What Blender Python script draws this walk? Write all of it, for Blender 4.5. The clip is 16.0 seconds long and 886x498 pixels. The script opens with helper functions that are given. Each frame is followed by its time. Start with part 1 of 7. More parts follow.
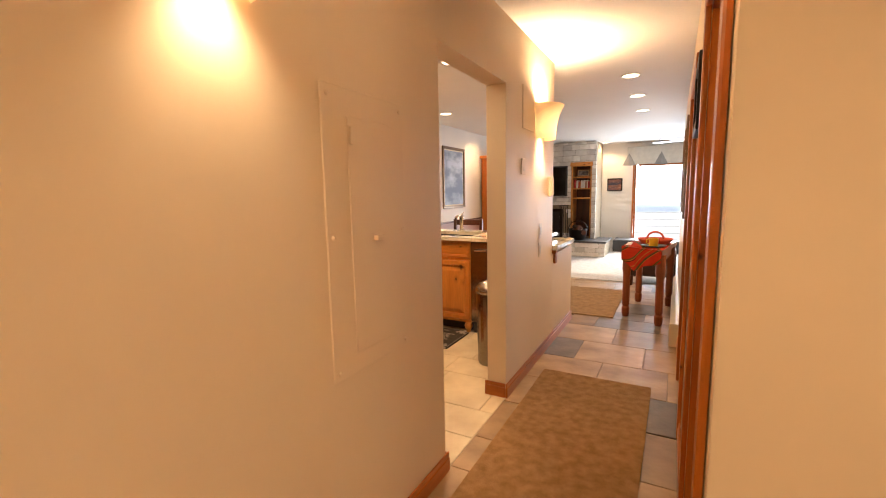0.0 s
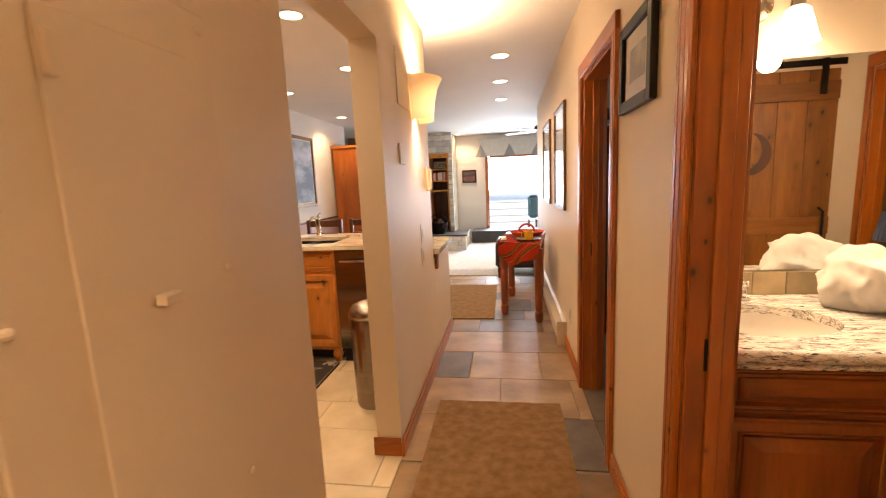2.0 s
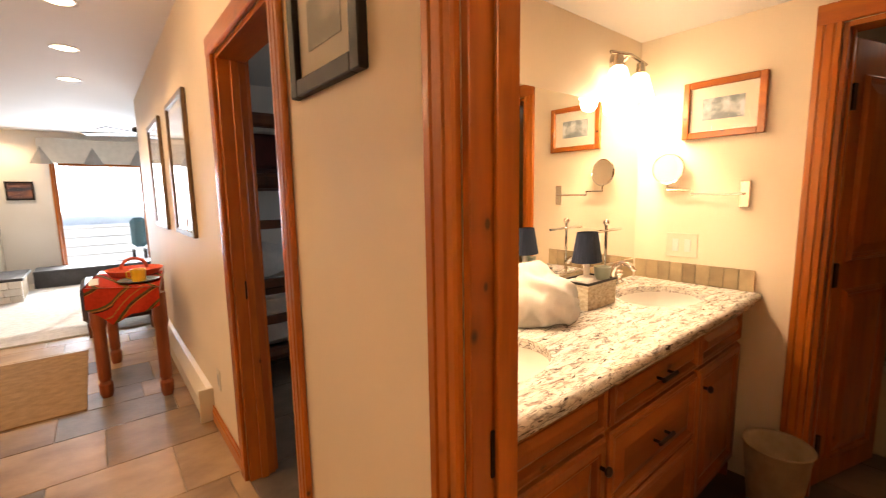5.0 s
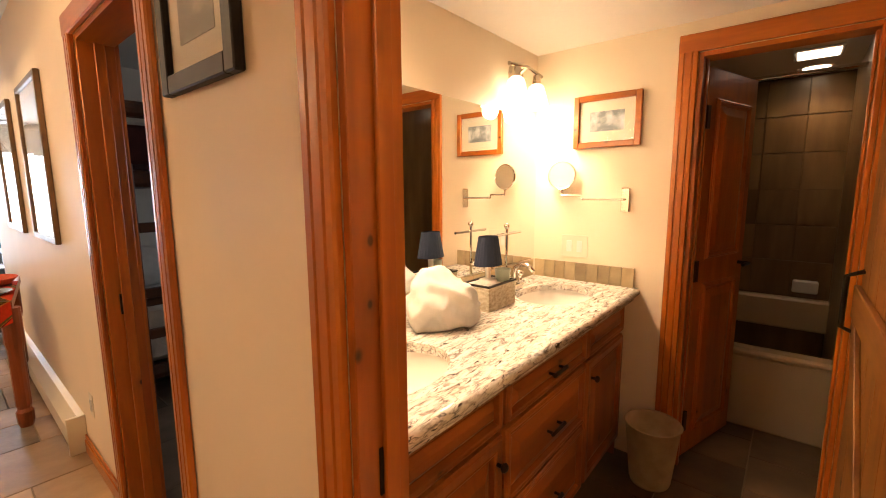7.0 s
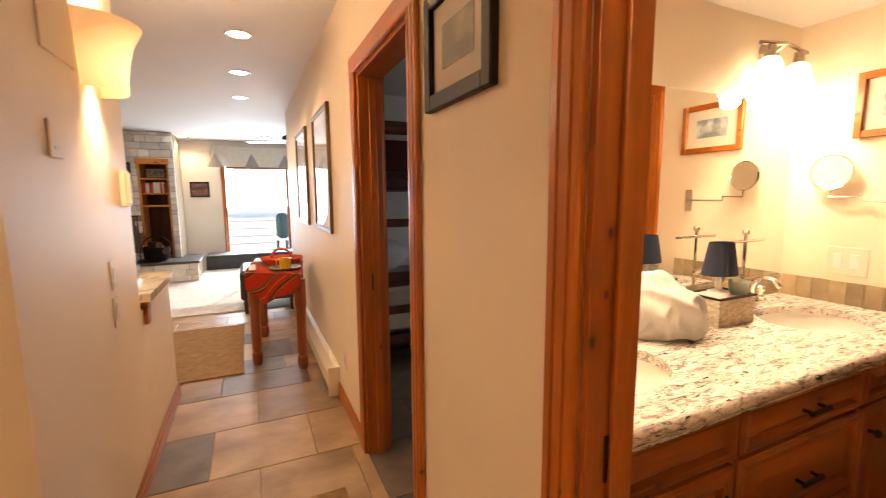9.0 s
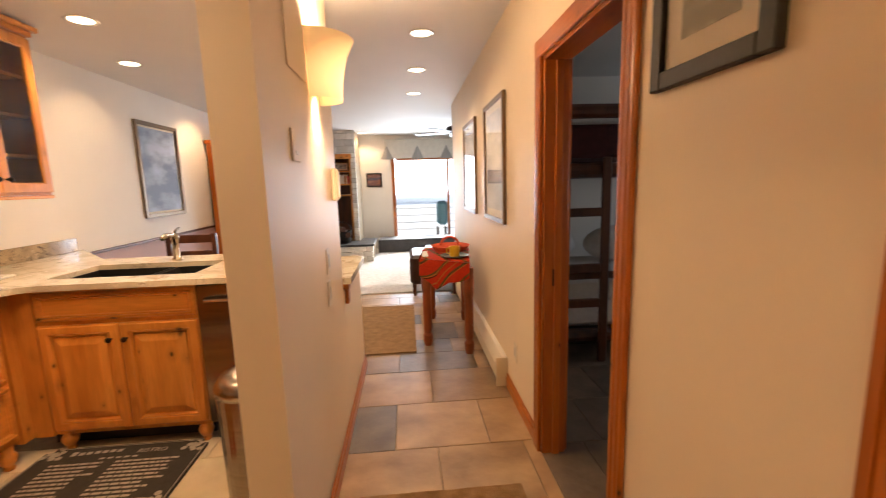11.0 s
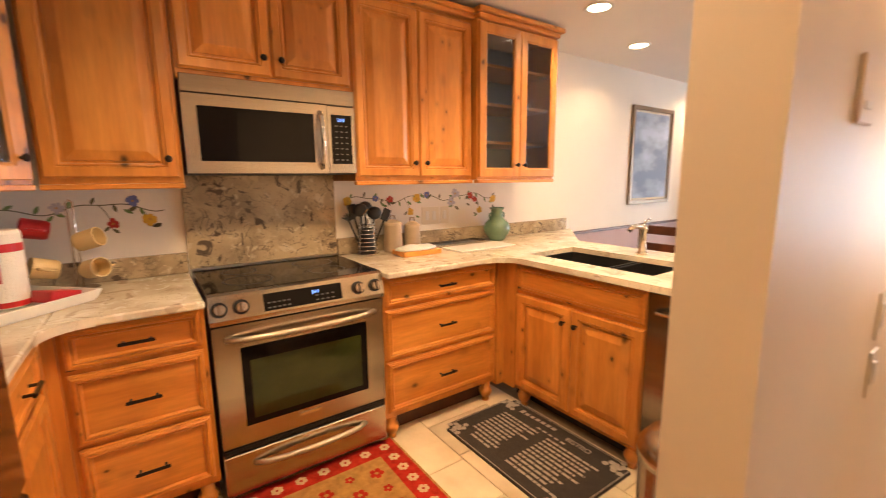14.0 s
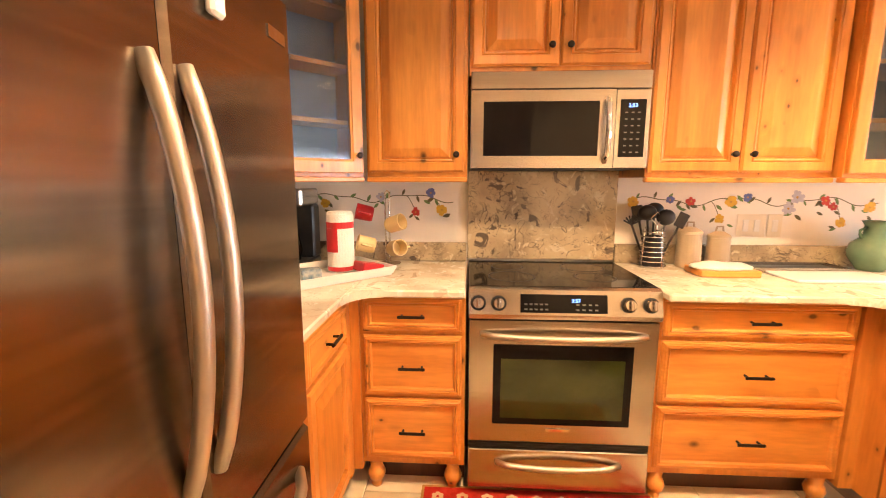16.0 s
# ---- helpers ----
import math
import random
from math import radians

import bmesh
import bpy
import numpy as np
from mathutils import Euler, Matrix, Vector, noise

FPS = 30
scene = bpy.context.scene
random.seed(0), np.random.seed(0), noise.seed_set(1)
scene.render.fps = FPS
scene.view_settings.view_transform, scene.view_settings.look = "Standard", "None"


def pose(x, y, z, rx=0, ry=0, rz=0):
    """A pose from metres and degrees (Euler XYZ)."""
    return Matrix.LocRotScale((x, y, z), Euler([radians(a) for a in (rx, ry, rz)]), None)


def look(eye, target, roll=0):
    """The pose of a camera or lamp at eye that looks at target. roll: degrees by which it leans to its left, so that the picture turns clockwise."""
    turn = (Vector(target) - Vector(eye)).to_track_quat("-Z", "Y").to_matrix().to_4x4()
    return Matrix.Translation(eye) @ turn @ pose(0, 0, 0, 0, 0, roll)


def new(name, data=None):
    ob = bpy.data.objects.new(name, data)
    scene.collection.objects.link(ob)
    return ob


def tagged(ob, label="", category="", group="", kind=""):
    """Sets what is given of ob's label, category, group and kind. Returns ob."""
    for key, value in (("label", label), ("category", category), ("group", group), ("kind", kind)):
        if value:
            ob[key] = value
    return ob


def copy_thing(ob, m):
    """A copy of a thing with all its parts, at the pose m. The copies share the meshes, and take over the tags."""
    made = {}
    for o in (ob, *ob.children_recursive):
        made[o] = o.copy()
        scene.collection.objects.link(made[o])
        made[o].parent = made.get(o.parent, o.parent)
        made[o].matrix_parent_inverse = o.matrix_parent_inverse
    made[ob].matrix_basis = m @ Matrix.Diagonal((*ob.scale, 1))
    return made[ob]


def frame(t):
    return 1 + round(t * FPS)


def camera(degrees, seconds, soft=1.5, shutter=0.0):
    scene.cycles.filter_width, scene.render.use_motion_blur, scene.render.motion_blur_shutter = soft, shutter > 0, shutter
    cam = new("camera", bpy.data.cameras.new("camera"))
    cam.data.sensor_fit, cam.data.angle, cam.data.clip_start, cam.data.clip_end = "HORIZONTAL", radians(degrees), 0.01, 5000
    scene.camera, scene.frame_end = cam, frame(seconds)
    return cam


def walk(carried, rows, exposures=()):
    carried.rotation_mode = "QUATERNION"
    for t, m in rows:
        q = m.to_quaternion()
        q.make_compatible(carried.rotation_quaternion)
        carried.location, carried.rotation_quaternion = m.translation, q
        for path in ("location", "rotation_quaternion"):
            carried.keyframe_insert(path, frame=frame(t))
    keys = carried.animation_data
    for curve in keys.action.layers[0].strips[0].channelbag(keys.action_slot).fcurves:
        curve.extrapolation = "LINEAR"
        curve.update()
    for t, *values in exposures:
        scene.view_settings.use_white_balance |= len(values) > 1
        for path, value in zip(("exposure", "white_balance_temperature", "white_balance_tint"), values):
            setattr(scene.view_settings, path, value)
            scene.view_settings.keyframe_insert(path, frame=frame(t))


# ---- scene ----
cam = camera(92.5, 16.0, soft=1.0, shutter=0.4)
PATH = [
    (0, (0.967, -0.386, 1.317), (0.017, 1.355, 1.06), -1.1),
    (0.5, (0.853, -0.218, 1.323), (0.001, 1.575, 1.08), -1.3),
    (1, (0.78, -0.087, 1.323), (0.07, 1.759, 1.025), -1.1),
    (1.5, (0.675, 0.071, 1.335), (0.162, 1.988, 1.087), -2.2),
    (2, (0.601, 0.214, 1.331), (0.298, 2.167, 1.024), -2.6),
    (2.5, (0.566, 0.349, 1.318), (0.422, 2.321, 1.013), -2.9),
    (3, (0.563, 0.487, 1.316), (0.603, 2.467, 1.032), -2.3),
    (3.5, (0.569, 0.604, 1.307), (0.89, 2.56, 1.041), -1.5),
    (4, (0.573, 0.742, 1.307), (1.285, 2.591, 1.034), -2.1),
    (4.5, (0.585, 0.819, 1.308), (1.652, 2.494, 1.066), -1.4),
    (5, (0.609, 0.856, 1.31), (1.863, 2.391, 1.048), -1.0),
    (5.2, (0.617, 0.855, 1.313), (1.927, 2.341, 1.037), -0.9),
    (7.3, (0.656, 0.823, 1.34), (2.183, 2.084, 1.062), -0.3),
    (7.5, (0.654, 0.84, 1.315), (2.135, 2.161, 1.063), -0.1),
    (8, (0.633, 0.837, 1.318), (1.925, 2.346, 1.082), -0.5),
    (8.5, (0.595, 0.825, 1.32), (1.652, 2.505, 1.078), -0.2),
    (9, (0.556, 0.821, 1.324), (1.382, 2.625, 1.07), -0.4),
    (11.3, (0.423, 0.993, 1.367), (0.368, 2.966, 1.046), -1.7),
    (11.5, (0.443, 1.059, 1.382), (0.216, 3.015, 1.035), -1.7),
    (12, (0.418, 1.179, 1.352), (-0.18, 3.063, 1.043), -0.8),
    (12.5, (0.408, 1.259, 1.346), (-0.477, 3.024, 1.024), -0.6),
    (13, (0.351, 1.303, 1.357), (-0.775, 2.918, 1.002), -1.0),
    (13.5, (0.302, 1.378, 1.344), (-1.12, 2.739, 0.99), -0.3),
    (14, (0.26, 1.422, 1.352), (-1.356, 2.556, 1.029), -0.6),
    (14.5, (0.204, 1.441, 1.343), (-1.616, 2.198, 1.005), -0.9),
    (15, (0.157, 1.505, 1.343), (-1.786, 1.832, 0.999), 0.0),
    (15.5, (0.122, 1.538, 1.341), (-1.848, 1.58, 0.997), 0.2),
    (16, (0.08, 1.57, 1.332), (-1.892, 1.461, 1.016), 0.1),
]
EXPOSURES = [(0, 0.05), (0.5, -0.02), (1.0, -0.1), (1.5, -0.05), (2.5, -0.1), (4.5, 0.05), (9, 0.0), (11.5, -0.1), (13, -0.1), (14, 0.35), (15, 0.85), (16, 1.15)]
walk(cam, [(t, look(eye, target, roll)) for t, eye, target, roll in PATH], exposures=EXPOSURES)

# ---- world, sun and large lights ----
CEIL = 2.35
world = bpy.data.worlds.new("sky")
scene.world = world
world.use_nodes = True
wn = world.node_tree.nodes
sky = wn.new("ShaderNodeTexSky")
sky.sky_type = "NISHITA"
sky.sun_disc = False
sky.sun_elevation = radians(26.8)
sky.sun_rotation = radians(19.3)
world.node_tree.links.new(sky.outputs[0], wn["Background"].inputs[0])
wn["Background"].inputs[1].default_value = 0.12
scene.view_settings.exposure = 0.0


def lamp(name, kind, loc, power, color, size=0.05, target=None, spot=None):
    data = bpy.data.lights.new(name, kind)
    data.energy, data.color = power, color
    if kind == "AREA":
        data.shape, data.size, data.size_y = "RECTANGLE", size[0], size[1]
    elif kind == "SUN":
        data.angle = size
    else:
        data.shadow_soft_size = size
    if spot:
        data.spot_size, data.spot_blend = radians(spot), 0.6
    ob = new(name, data)
    ob.matrix_world = look(loc, target) if target else Matrix.Translation(loc)
    return ob


WARM, DAY = (1.0, 0.668, 0.382), (0.78, 0.87, 1.0)
lamp("sun", "SUN", (4.4, 20, 6.1), 5.0, (1.0, 0.94, 0.86), radians(0.5), target=(0.4, 8.6, 0))
lamp("window_daylight", "AREA", (1.0, 9.75, 1.1), 110, DAY, (2.0, 1.6), target=(0.2, 4, 0.7))
# added fill that brightens the bunk room from an unseen, made-up window
lamp("added_bedroom_fill", "AREA", (3.96, 3.6, 1.45), 10, DAY, (1.1, 1.0), target=(1.5, 3.4, 1.0))

# ---- materials ----


def mat(name, color, rough=0.5, metal=0.0, vary=0.12, scale=(6, 6, 6), bump=0.0, bump_scale=60, color2=None, tint=0.0, coat=0.0, contrast=(0.3, 0.7), spec=0.5):
    """Paint, stone or cloth: two scales of noise between two tones, fine relief, and a tone of its own for each object."""
    m = bpy.data.materials.new(name)
    m.use_nodes = True
    n, l = m.node_tree.nodes, m.node_tree.links
    b = n["Principled BSDF"]
    b.inputs["Roughness"].default_value, b.inputs["Metallic"].default_value = rough, metal
    b.inputs["Coat Weight"].default_value = coat
    b.inputs["Specular IOR Level"].default_value = spec
    tc, mp = n.new("ShaderNodeTexCoord"), n.new("ShaderNodeMapping")
    mp.inputs["Scale"].default_value = scale
    l.new(tc.outputs["Object"], mp.inputs["Vector"])
    noi = n.new("ShaderNodeTexNoise")
    noi.inputs["Scale"].default_value, noi.inputs["Detail"].default_value = 1.0, 8.0
    l.new(mp.outputs[0], noi.inputs["Vector"])
    ramp = n.new("ShaderNodeValToRGB")
    c2 = color2 or [c * (1 - vary) for c in color]
    ramp.color_ramp.elements[0].position, ramp.color_ramp.elements[1].position = contrast
    ramp.color_ramp.elements[0].color, ramp.color_ramp.elements[1].color = (*c2, 1), (*color, 1)
    l.new(noi.outputs[0], ramp.inputs[0])
    out = ramp.outputs[0]
    if tint:
        info, hsv, mr = n.new("ShaderNodeObjectInfo"), n.new("ShaderNodeHueSaturation"), n.new("ShaderNodeMapRange")
        mr.inputs[3].default_value, mr.inputs[4].default_value = 1 - tint, 1 + tint
        l.new(info.outputs["Random"], mr.inputs[0])
        l.new(mr.outputs[0], hsv.inputs["Value"])
        l.new(out, hsv.inputs["Color"])
        out = hsv.outputs[0]
        off = n.new("ShaderNodeVectorMath")
        off.operation = "SCALE"
        off.inputs[0].default_value = (37, 19, 53)
        l.new(info.outputs["Random"], off.inputs["Scale"])
        l.new(off.outputs[0], mp.inputs["Location"])
    l.new(out, b.inputs["Base Color"])
    if bump:
        bn, bp = n.new("ShaderNodeTexNoise"), n.new("ShaderNodeBump")
        bn.inputs["Scale"].default_value, bn.inputs["Detail"].default_value = bump_scale, 6
        bp.inputs["Strength"].default_value, bp.inputs["Distance"].default_value = bump, 0.01
        l.new(tc.outputs["Object"], bn.inputs["Vector"])
        l.new(bn.outputs[0], bp.inputs["Height"])
        l.new(bp.outputs[0], b.inputs["Normal"])
    return m


def wood(name, light, dark, axis="z", rough=0.35, knots=True, tint=0.12, knot=1.0):
    """Knotty timber with the grain along one axis."""
    m = mat(name, light, rough, color2=dark, scale=[1.3 if a == axis else 11 for a in "xyz"], tint=tint, contrast=(0.32, 0.66), coat=0.14)
    n, l = m.node_tree.nodes, m.node_tree.links
    b = n["Principled BSDF"]
    b.inputs["Coat Roughness"].default_value = 0.25
    src = b.inputs["Base Color"].links[0].from_socket
    mp = [x for x in n if x.type == "MAPPING"][0]
    tc = [x for x in n if x.type == "TEX_COORD"][0]
    # fine pores
    f, fr = n.new("ShaderNodeTexNoise"), n.new("ShaderNodeMapRange")
    f.inputs["Scale"].default_value, f.inputs["Detail"].default_value = 7, 3
    l.new(mp.outputs[0], f.inputs["Vector"])
    fr.inputs[1].default_value, fr.inputs[2].default_value, fr.inputs[3].default_value = 0.35, 0.7, 0.86
    l.new(f.outputs[0], fr.inputs[0])
    mix = n.new("ShaderNodeMix")
    mix.data_type, mix.blend_type = "RGBA", "MULTIPLY"
    mix.inputs["Factor"].default_value = 1
    l.new(src, mix.inputs["A"])
    l.new(fr.outputs[0], mix.inputs["B"])
    out = mix.outputs["Result"]
    if knots:
        # a few large knots and many pin knots, each of its own size
        for along, across, r0, r1, dark_k, least in ((4.0, 6.0, 0.06, 0.12, 0.14, 0.25), (9.0, 14.0, 0.09, 0.17, 0.25, 0.30)):
            km, kv, kr = n.new("ShaderNodeMapping"), n.new("ShaderNodeTexVoronoi"), n.new("ShaderNodeMapRange")
            km.inputs["Scale"].default_value = [along if a == axis else across for a in "xyz"]
            l.new(tc.outputs["Object"], km.inputs["Vector"])
            l.new(mp.inputs["Location"].links[0].from_socket, km.inputs["Location"])
            l.new(km.outputs[0], kv.inputs["Vector"])
            kv.inputs["Scale"].default_value = 1.0
            big, grow, size = n.new("ShaderNodeSeparateColor"), n.new("ShaderNodeMapRange"), n.new("ShaderNodeMath")
            l.new(kv.outputs["Color"], big.inputs[0])
            grow.inputs[1].default_value, grow.inputs[2].default_value, grow.inputs[3].default_value, grow.inputs[4].default_value = least, 1.0, 0.02, 1.15
            l.new(big.outputs[0], grow.inputs[0])
            size.operation = "DIVIDE"
            l.new(kv.outputs["Distance"], size.inputs[0])
            l.new(grow.outputs[0], size.inputs[1])
            r0, r1 = r0 * knot, r1 * knot
            kr.inputs[1].default_value, kr.inputs[2].default_value, kr.inputs[3].default_value = r0, r1, dark_k
            l.new(size.outputs[0], kr.inputs[0])
            # brown halo round the knot
            kh = n.new("ShaderNodeMapRange")
            kh.inputs[1].default_value, kh.inputs[2].default_value, kh.inputs[3].default_value = r1, r1 * 2.6, 0.80
            l.new(size.outputs[0], kh.inputs[0])
            for fac in (kr, kh):
                mk = n.new("ShaderNodeMix")
                mk.data_type, mk.blend_type = "RGBA", "MULTIPLY"
                mk.inputs["Factor"].default_value = 1
                l.new(out, mk.inputs["A"])
                l.new(fac.outputs[0], mk.inputs["B"])
                out = mk.outputs["Result"]
    l.new(out, b.inputs["Base Color"])
    return m


def glow(name, color, strength):
    m = bpy.data.materials.new(name)
    m.use_nodes = True
    b = m.node_tree.nodes["Principled BSDF"]
    b.inputs["Base Color"].default_value = (*color, 1)
    b.inputs["Emission Color"].default_value = (*color, 1)
    b.inputs["Emission Strength"].default_value = strength
    return m


def clear(name, color=(1, 1, 1), rough=0.0):
    m = bpy.data.materials.new(name)
    m.use_nodes = True
    b = m.node_tree.nodes["Principled BSDF"]
    b.inputs["Base Color"].default_value = (*color, 1)
    b.inputs["Transmission Weight"].default_value, b.inputs["Roughness"].default_value, b.inputs["IOR"].default_value = 1, rough, 1.45
    return m


def granite(name, tones, scale, stretch=(1, 1, 1), rough=0.12, veins=((3.1, 0.58, 0.66), (1.7, 0.6, 0.64)), threads=()):
    m = mat(name, tones[0], rough, color2=tones[1], scale=[scale * s for s in stretch], contrast=(0.38, 0.6), coat=0.2)
    n, l = m.node_tree.nodes, m.node_tree.links
    b = n["Principled BSDF"]
    src = b.inputs["Base Color"].links[0].from_socket
    mp = [x for x in n if x.type == "MAPPING"][0]
    for tone, (sc, lo, hi) in zip(tones[2:], veins):
        t, r, mix = n.new("ShaderNodeTexNoise"), n.new("ShaderNodeMapRange"), n.new("ShaderNodeMix")
        t.inputs["Scale"].default_value, t.inputs["Detail"].default_value, t.inputs["Distortion"].default_value = sc, 6, 1.2
        l.new(mp.outputs[0], t.inputs["Vector"])
        r.inputs[1].default_value, r.inputs[2].default_value = lo, hi
        l.new(t.outputs[0], r.inputs[0])
        mix.data_type = "RGBA"
        l.new(r.outputs[0], mix.inputs["Factor"])
        l.new(src, mix.inputs["A"])
        mix.inputs["B"].default_value = (*tone, 1)
        src = mix.outputs["Result"]
    # thin dark threads where two noises cross their middle value
    for sc, width, amount, tone in threads:
        t, d, ab, r, mask, mm, mul, mix = [n.new("ShaderNode" + k) for k in ("TexNoise", "Math", "Math", "MapRange", "TexNoise", "MapRange", "Math", "Mix")]
        t.inputs["Scale"].default_value, t.inputs["Detail"].default_value, t.inputs["Distortion"].default_value = sc, 5, 1.6
        mask.inputs["Scale"].default_value = sc * 1.3
        l.new(mp.outputs[0], t.inputs["Vector"])
        l.new(mp.outputs[0], mask.inputs["Vector"])
        d.operation, d.inputs[1].default_value, ab.operation, mul.operation = "SUBTRACT", 0.5, "ABSOLUTE", "MULTIPLY"
        l.new(t.outputs[0], d.inputs[0])
        l.new(d.outputs[0], ab.inputs[0])
        r.inputs[1].default_value, r.inputs[2].default_value, r.inputs[3].default_value, r.inputs[4].default_value = 0.0, width, amount, 0.0
        l.new(ab.outputs[0], r.inputs[0])
        mm.inputs[1].default_value, mm.inputs[2].default_value = 0.42, 0.6
        l.new(mask.outputs[0], mm.inputs[0])
        l.new(r.outputs[0], mul.inputs[0])
        l.new(mm.outputs[0], mul.inputs[1])
        mix.data_type = "RGBA"
        l.new(mul.outputs[0], mix.inputs["Factor"])
        l.new(src, mix.inputs["A"])
        mix.inputs["B"].default_value = (*tone, 1)
        src = mix.outputs["Result"]
    l.new(src, b.inputs["Base Color"])
    return m


PAINT = mat("cream_wall_paint", (0.85, 0.725, 0.555), 0.5, vary=0.05, scale=(2, 2, 2), bump=0.035, bump_scale=45)
PAINT_WHITE = mat("white_wall_paint", (0.80, 0.745, 0.665), 0.6, vary=0.05, scale=(2, 2, 2), bump=0.12, bump_scale=45)
CEILING = mat("ceiling_paint", (0.77, 0.74, 0.70), 0.7, vary=0.04, scale=(2, 2, 2), bump=0.1, bump_scale=50)
MAUVE = mat("mauve_paint", (0.52, 0.36, 0.34), 0.6, vary=0.06, scale=(3, 3, 3))
DARKWALL = mat("shower_tile", (0.24, 0.145, 0.062), 0.3, color2=(0.12, 0.068, 0.028), scale=(9, 9, 1.6), tint=0.2)
ALDER_V = wood("alder_upright_grain", (0.74, 0.312, 0.063), (0.55, 0.195, 0.033), "z")
ALDER_Y = wood("alder_level_grain", (0.74, 0.312, 0.063), (0.55, 0.195, 0.033), "y")
ALDER_X = wood("alder_cross_grain", (0.74, 0.312, 0.063), (0.55, 0.195, 0.033), "x")
TRIM_V = wood("stained_trim_upright", (0.56, 0.168, 0.016), (0.36, 0.085, 0.007), "z", 0.3, knot=0.62)
TRIM_Y = wood("stained_trim_level", (0.56, 0.168, 0.016), (0.36, 0.085, 0.007), "y", 0.3, knot=0.62)
TRIM_X = wood("stained_trim_cross", (0.56, 0.168, 0.016), (0.36, 0.085, 0.007), "x", 0.3, knot=0.62)
VAN_V = wood("vanity_wood_upright", (0.42, 0.128, 0.018), (0.25, 0.064, 0.009), "z", 0.35)
VAN_X = wood("vanity_wood_level", (0.42, 0.128, 0.018), (0.25, 0.064, 0.009), "x", 0.35)
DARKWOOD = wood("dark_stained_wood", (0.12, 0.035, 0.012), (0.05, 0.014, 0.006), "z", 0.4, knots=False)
TABLEWOOD = wood("red_brown_table_wood", (0.30, 0.07, 0.018), (0.14, 0.03, 0.008), "z", 0.3, knots=False)
K_GRANITE = granite("pale_granite", ((0.74, 0.67, 0.53), (0.58, 0.50, 0.38), (0.80, 0.74, 0.64), (0.50, 0.41, 0.31)), 6, threads=((1.6, 0.012, 0.5, (0.22, 0.17, 0.13)),))
S_GRANITE = granite("grey_brown_granite", ((0.44, 0.345, 0.215), (0.27, 0.205, 0.13), (0.50, 0.41, 0.28), (0.10, 0.075, 0.055)), 6, threads=((1.2, 0.022, 0.9, (0.05, 0.038, 0.03)), (2.6, 0.02, 0.75, (0.06, 0.045, 0.035))))
B_GRANITE = granite("speckled_granite", ((0.82, 0.79, 0.74), (0.66, 0.60, 0.53), (0.36, 0.30, 0.26), (0.07, 0.055, 0.05)), 20, (0.42, 1.5, 1.5), veins=((1.5, 0.56, 0.68), (2.6, 0.61, 0.66)), threads=((1.2, 0.05, 0.9, (0.07, 0.06, 0.06)), (2.5, 0.05, 0.8, (0.10, 0.085, 0.08))))
STEEL = mat("brushed_stainless_steel", (0.29, 0.245, 0.20), 0.2, 1.0, vary=0.25, scale=(1.2, 1.2, 70), bump=0.0)
STEEL_H = mat("brushed_steel_level", (0.50, 0.45, 0.38), 0.27, 1.0, vary=0.14, scale=(90, 1.5, 60))
# the brushing smears what the steel mirrors sideways
for brushed in (STEEL, STEEL_H):
    bn_, bl_ = brushed.node_tree.nodes, brushed.node_tree.links
    tangent = bn_.new("ShaderNodeTangent")
    tangent.direction_type, tangent.axis = "RADIAL", "Z"
    bl_.new(tangent.outputs[0], bn_["Principled BSDF"].inputs["Tangent"])
    bn_["Principled BSDF"].inputs["Anisotropic"].default_value = 0.85
SATIN = mat("satin_steel", (0.62, 0.55, 0.46), 0.42, 1.0, vary=0.08, scale=(30, 30, 30))
CHROME = mat("chrome", (0.82, 0.80, 0.77), 0.08, 1.0, vary=0.03)
NICKEL = mat("brushed_nickel", (0.56, 0.48, 0.38), 0.25, 1.0, vary=0.08, scale=(30, 30, 30))
BLACKGLASS = mat("black_glass", (0.007, 0.006, 0.006), 0.06, vary=0.2, spec=0.14)
BLACK = mat("black_plastic", (0.018, 0.017, 0.016), 0.4, vary=0.3, scale=(30, 30, 30))
IRON = mat("oil_rubbed_bronze", (0.025, 0.017, 0.012), 0.38, 0.6, vary=0.4, scale=(40, 40, 40))
WHITE = mat("white_enamel", (0.80, 0.77, 0.72), 0.25, vary=0.04)
PLASTIC = mat("cream_plastic", (0.74, 0.66, 0.52), 0.35, vary=0.04)
TOWEL = mat("white_terry_towel", (0.83, 0.80, 0.76), 0.95, vary=0.1, scale=(25, 25, 25), bump=0.8, bump_scale=350, spec=0.1)
RUG = mat("tan_rug_pile", (0.43, 0.255, 0.12), 0.95, color2=(0.28, 0.158, 0.068), scale=(19, 19, 19), bump=1.0, bump_scale=260, spec=0.05)
SHAG = mat("pale_carpet", (0.72, 0.68, 0.63), 0.95, color2=(0.58, 0.54, 0.49), scale=(20, 20, 20), bump=1.0, bump_scale=160, spec=0.05)
TILE = mat("travertine_tile", (0.40, 0.262, 0.135), 0.4, color2=(0.185, 0.105, 0.047), scale=(3.2, 4.5, 4), tint=0.25, bump=0.15, bump_scale=25, contrast=(0.3, 0.68))
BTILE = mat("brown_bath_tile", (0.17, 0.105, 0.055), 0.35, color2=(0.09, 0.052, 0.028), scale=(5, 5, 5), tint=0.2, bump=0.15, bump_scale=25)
ALMOND = mat("almond_enamel", (0.56, 0.45, 0.31), 0.22, vary=0.05)
KTILE = mat("pale_limestone_tile", (0.80, 0.69, 0.49), 0.3, color2=(0.58, 0.46, 0.29), scale=(4, 4, 4), tint=0.14, bump=0.15, bump_scale=25)
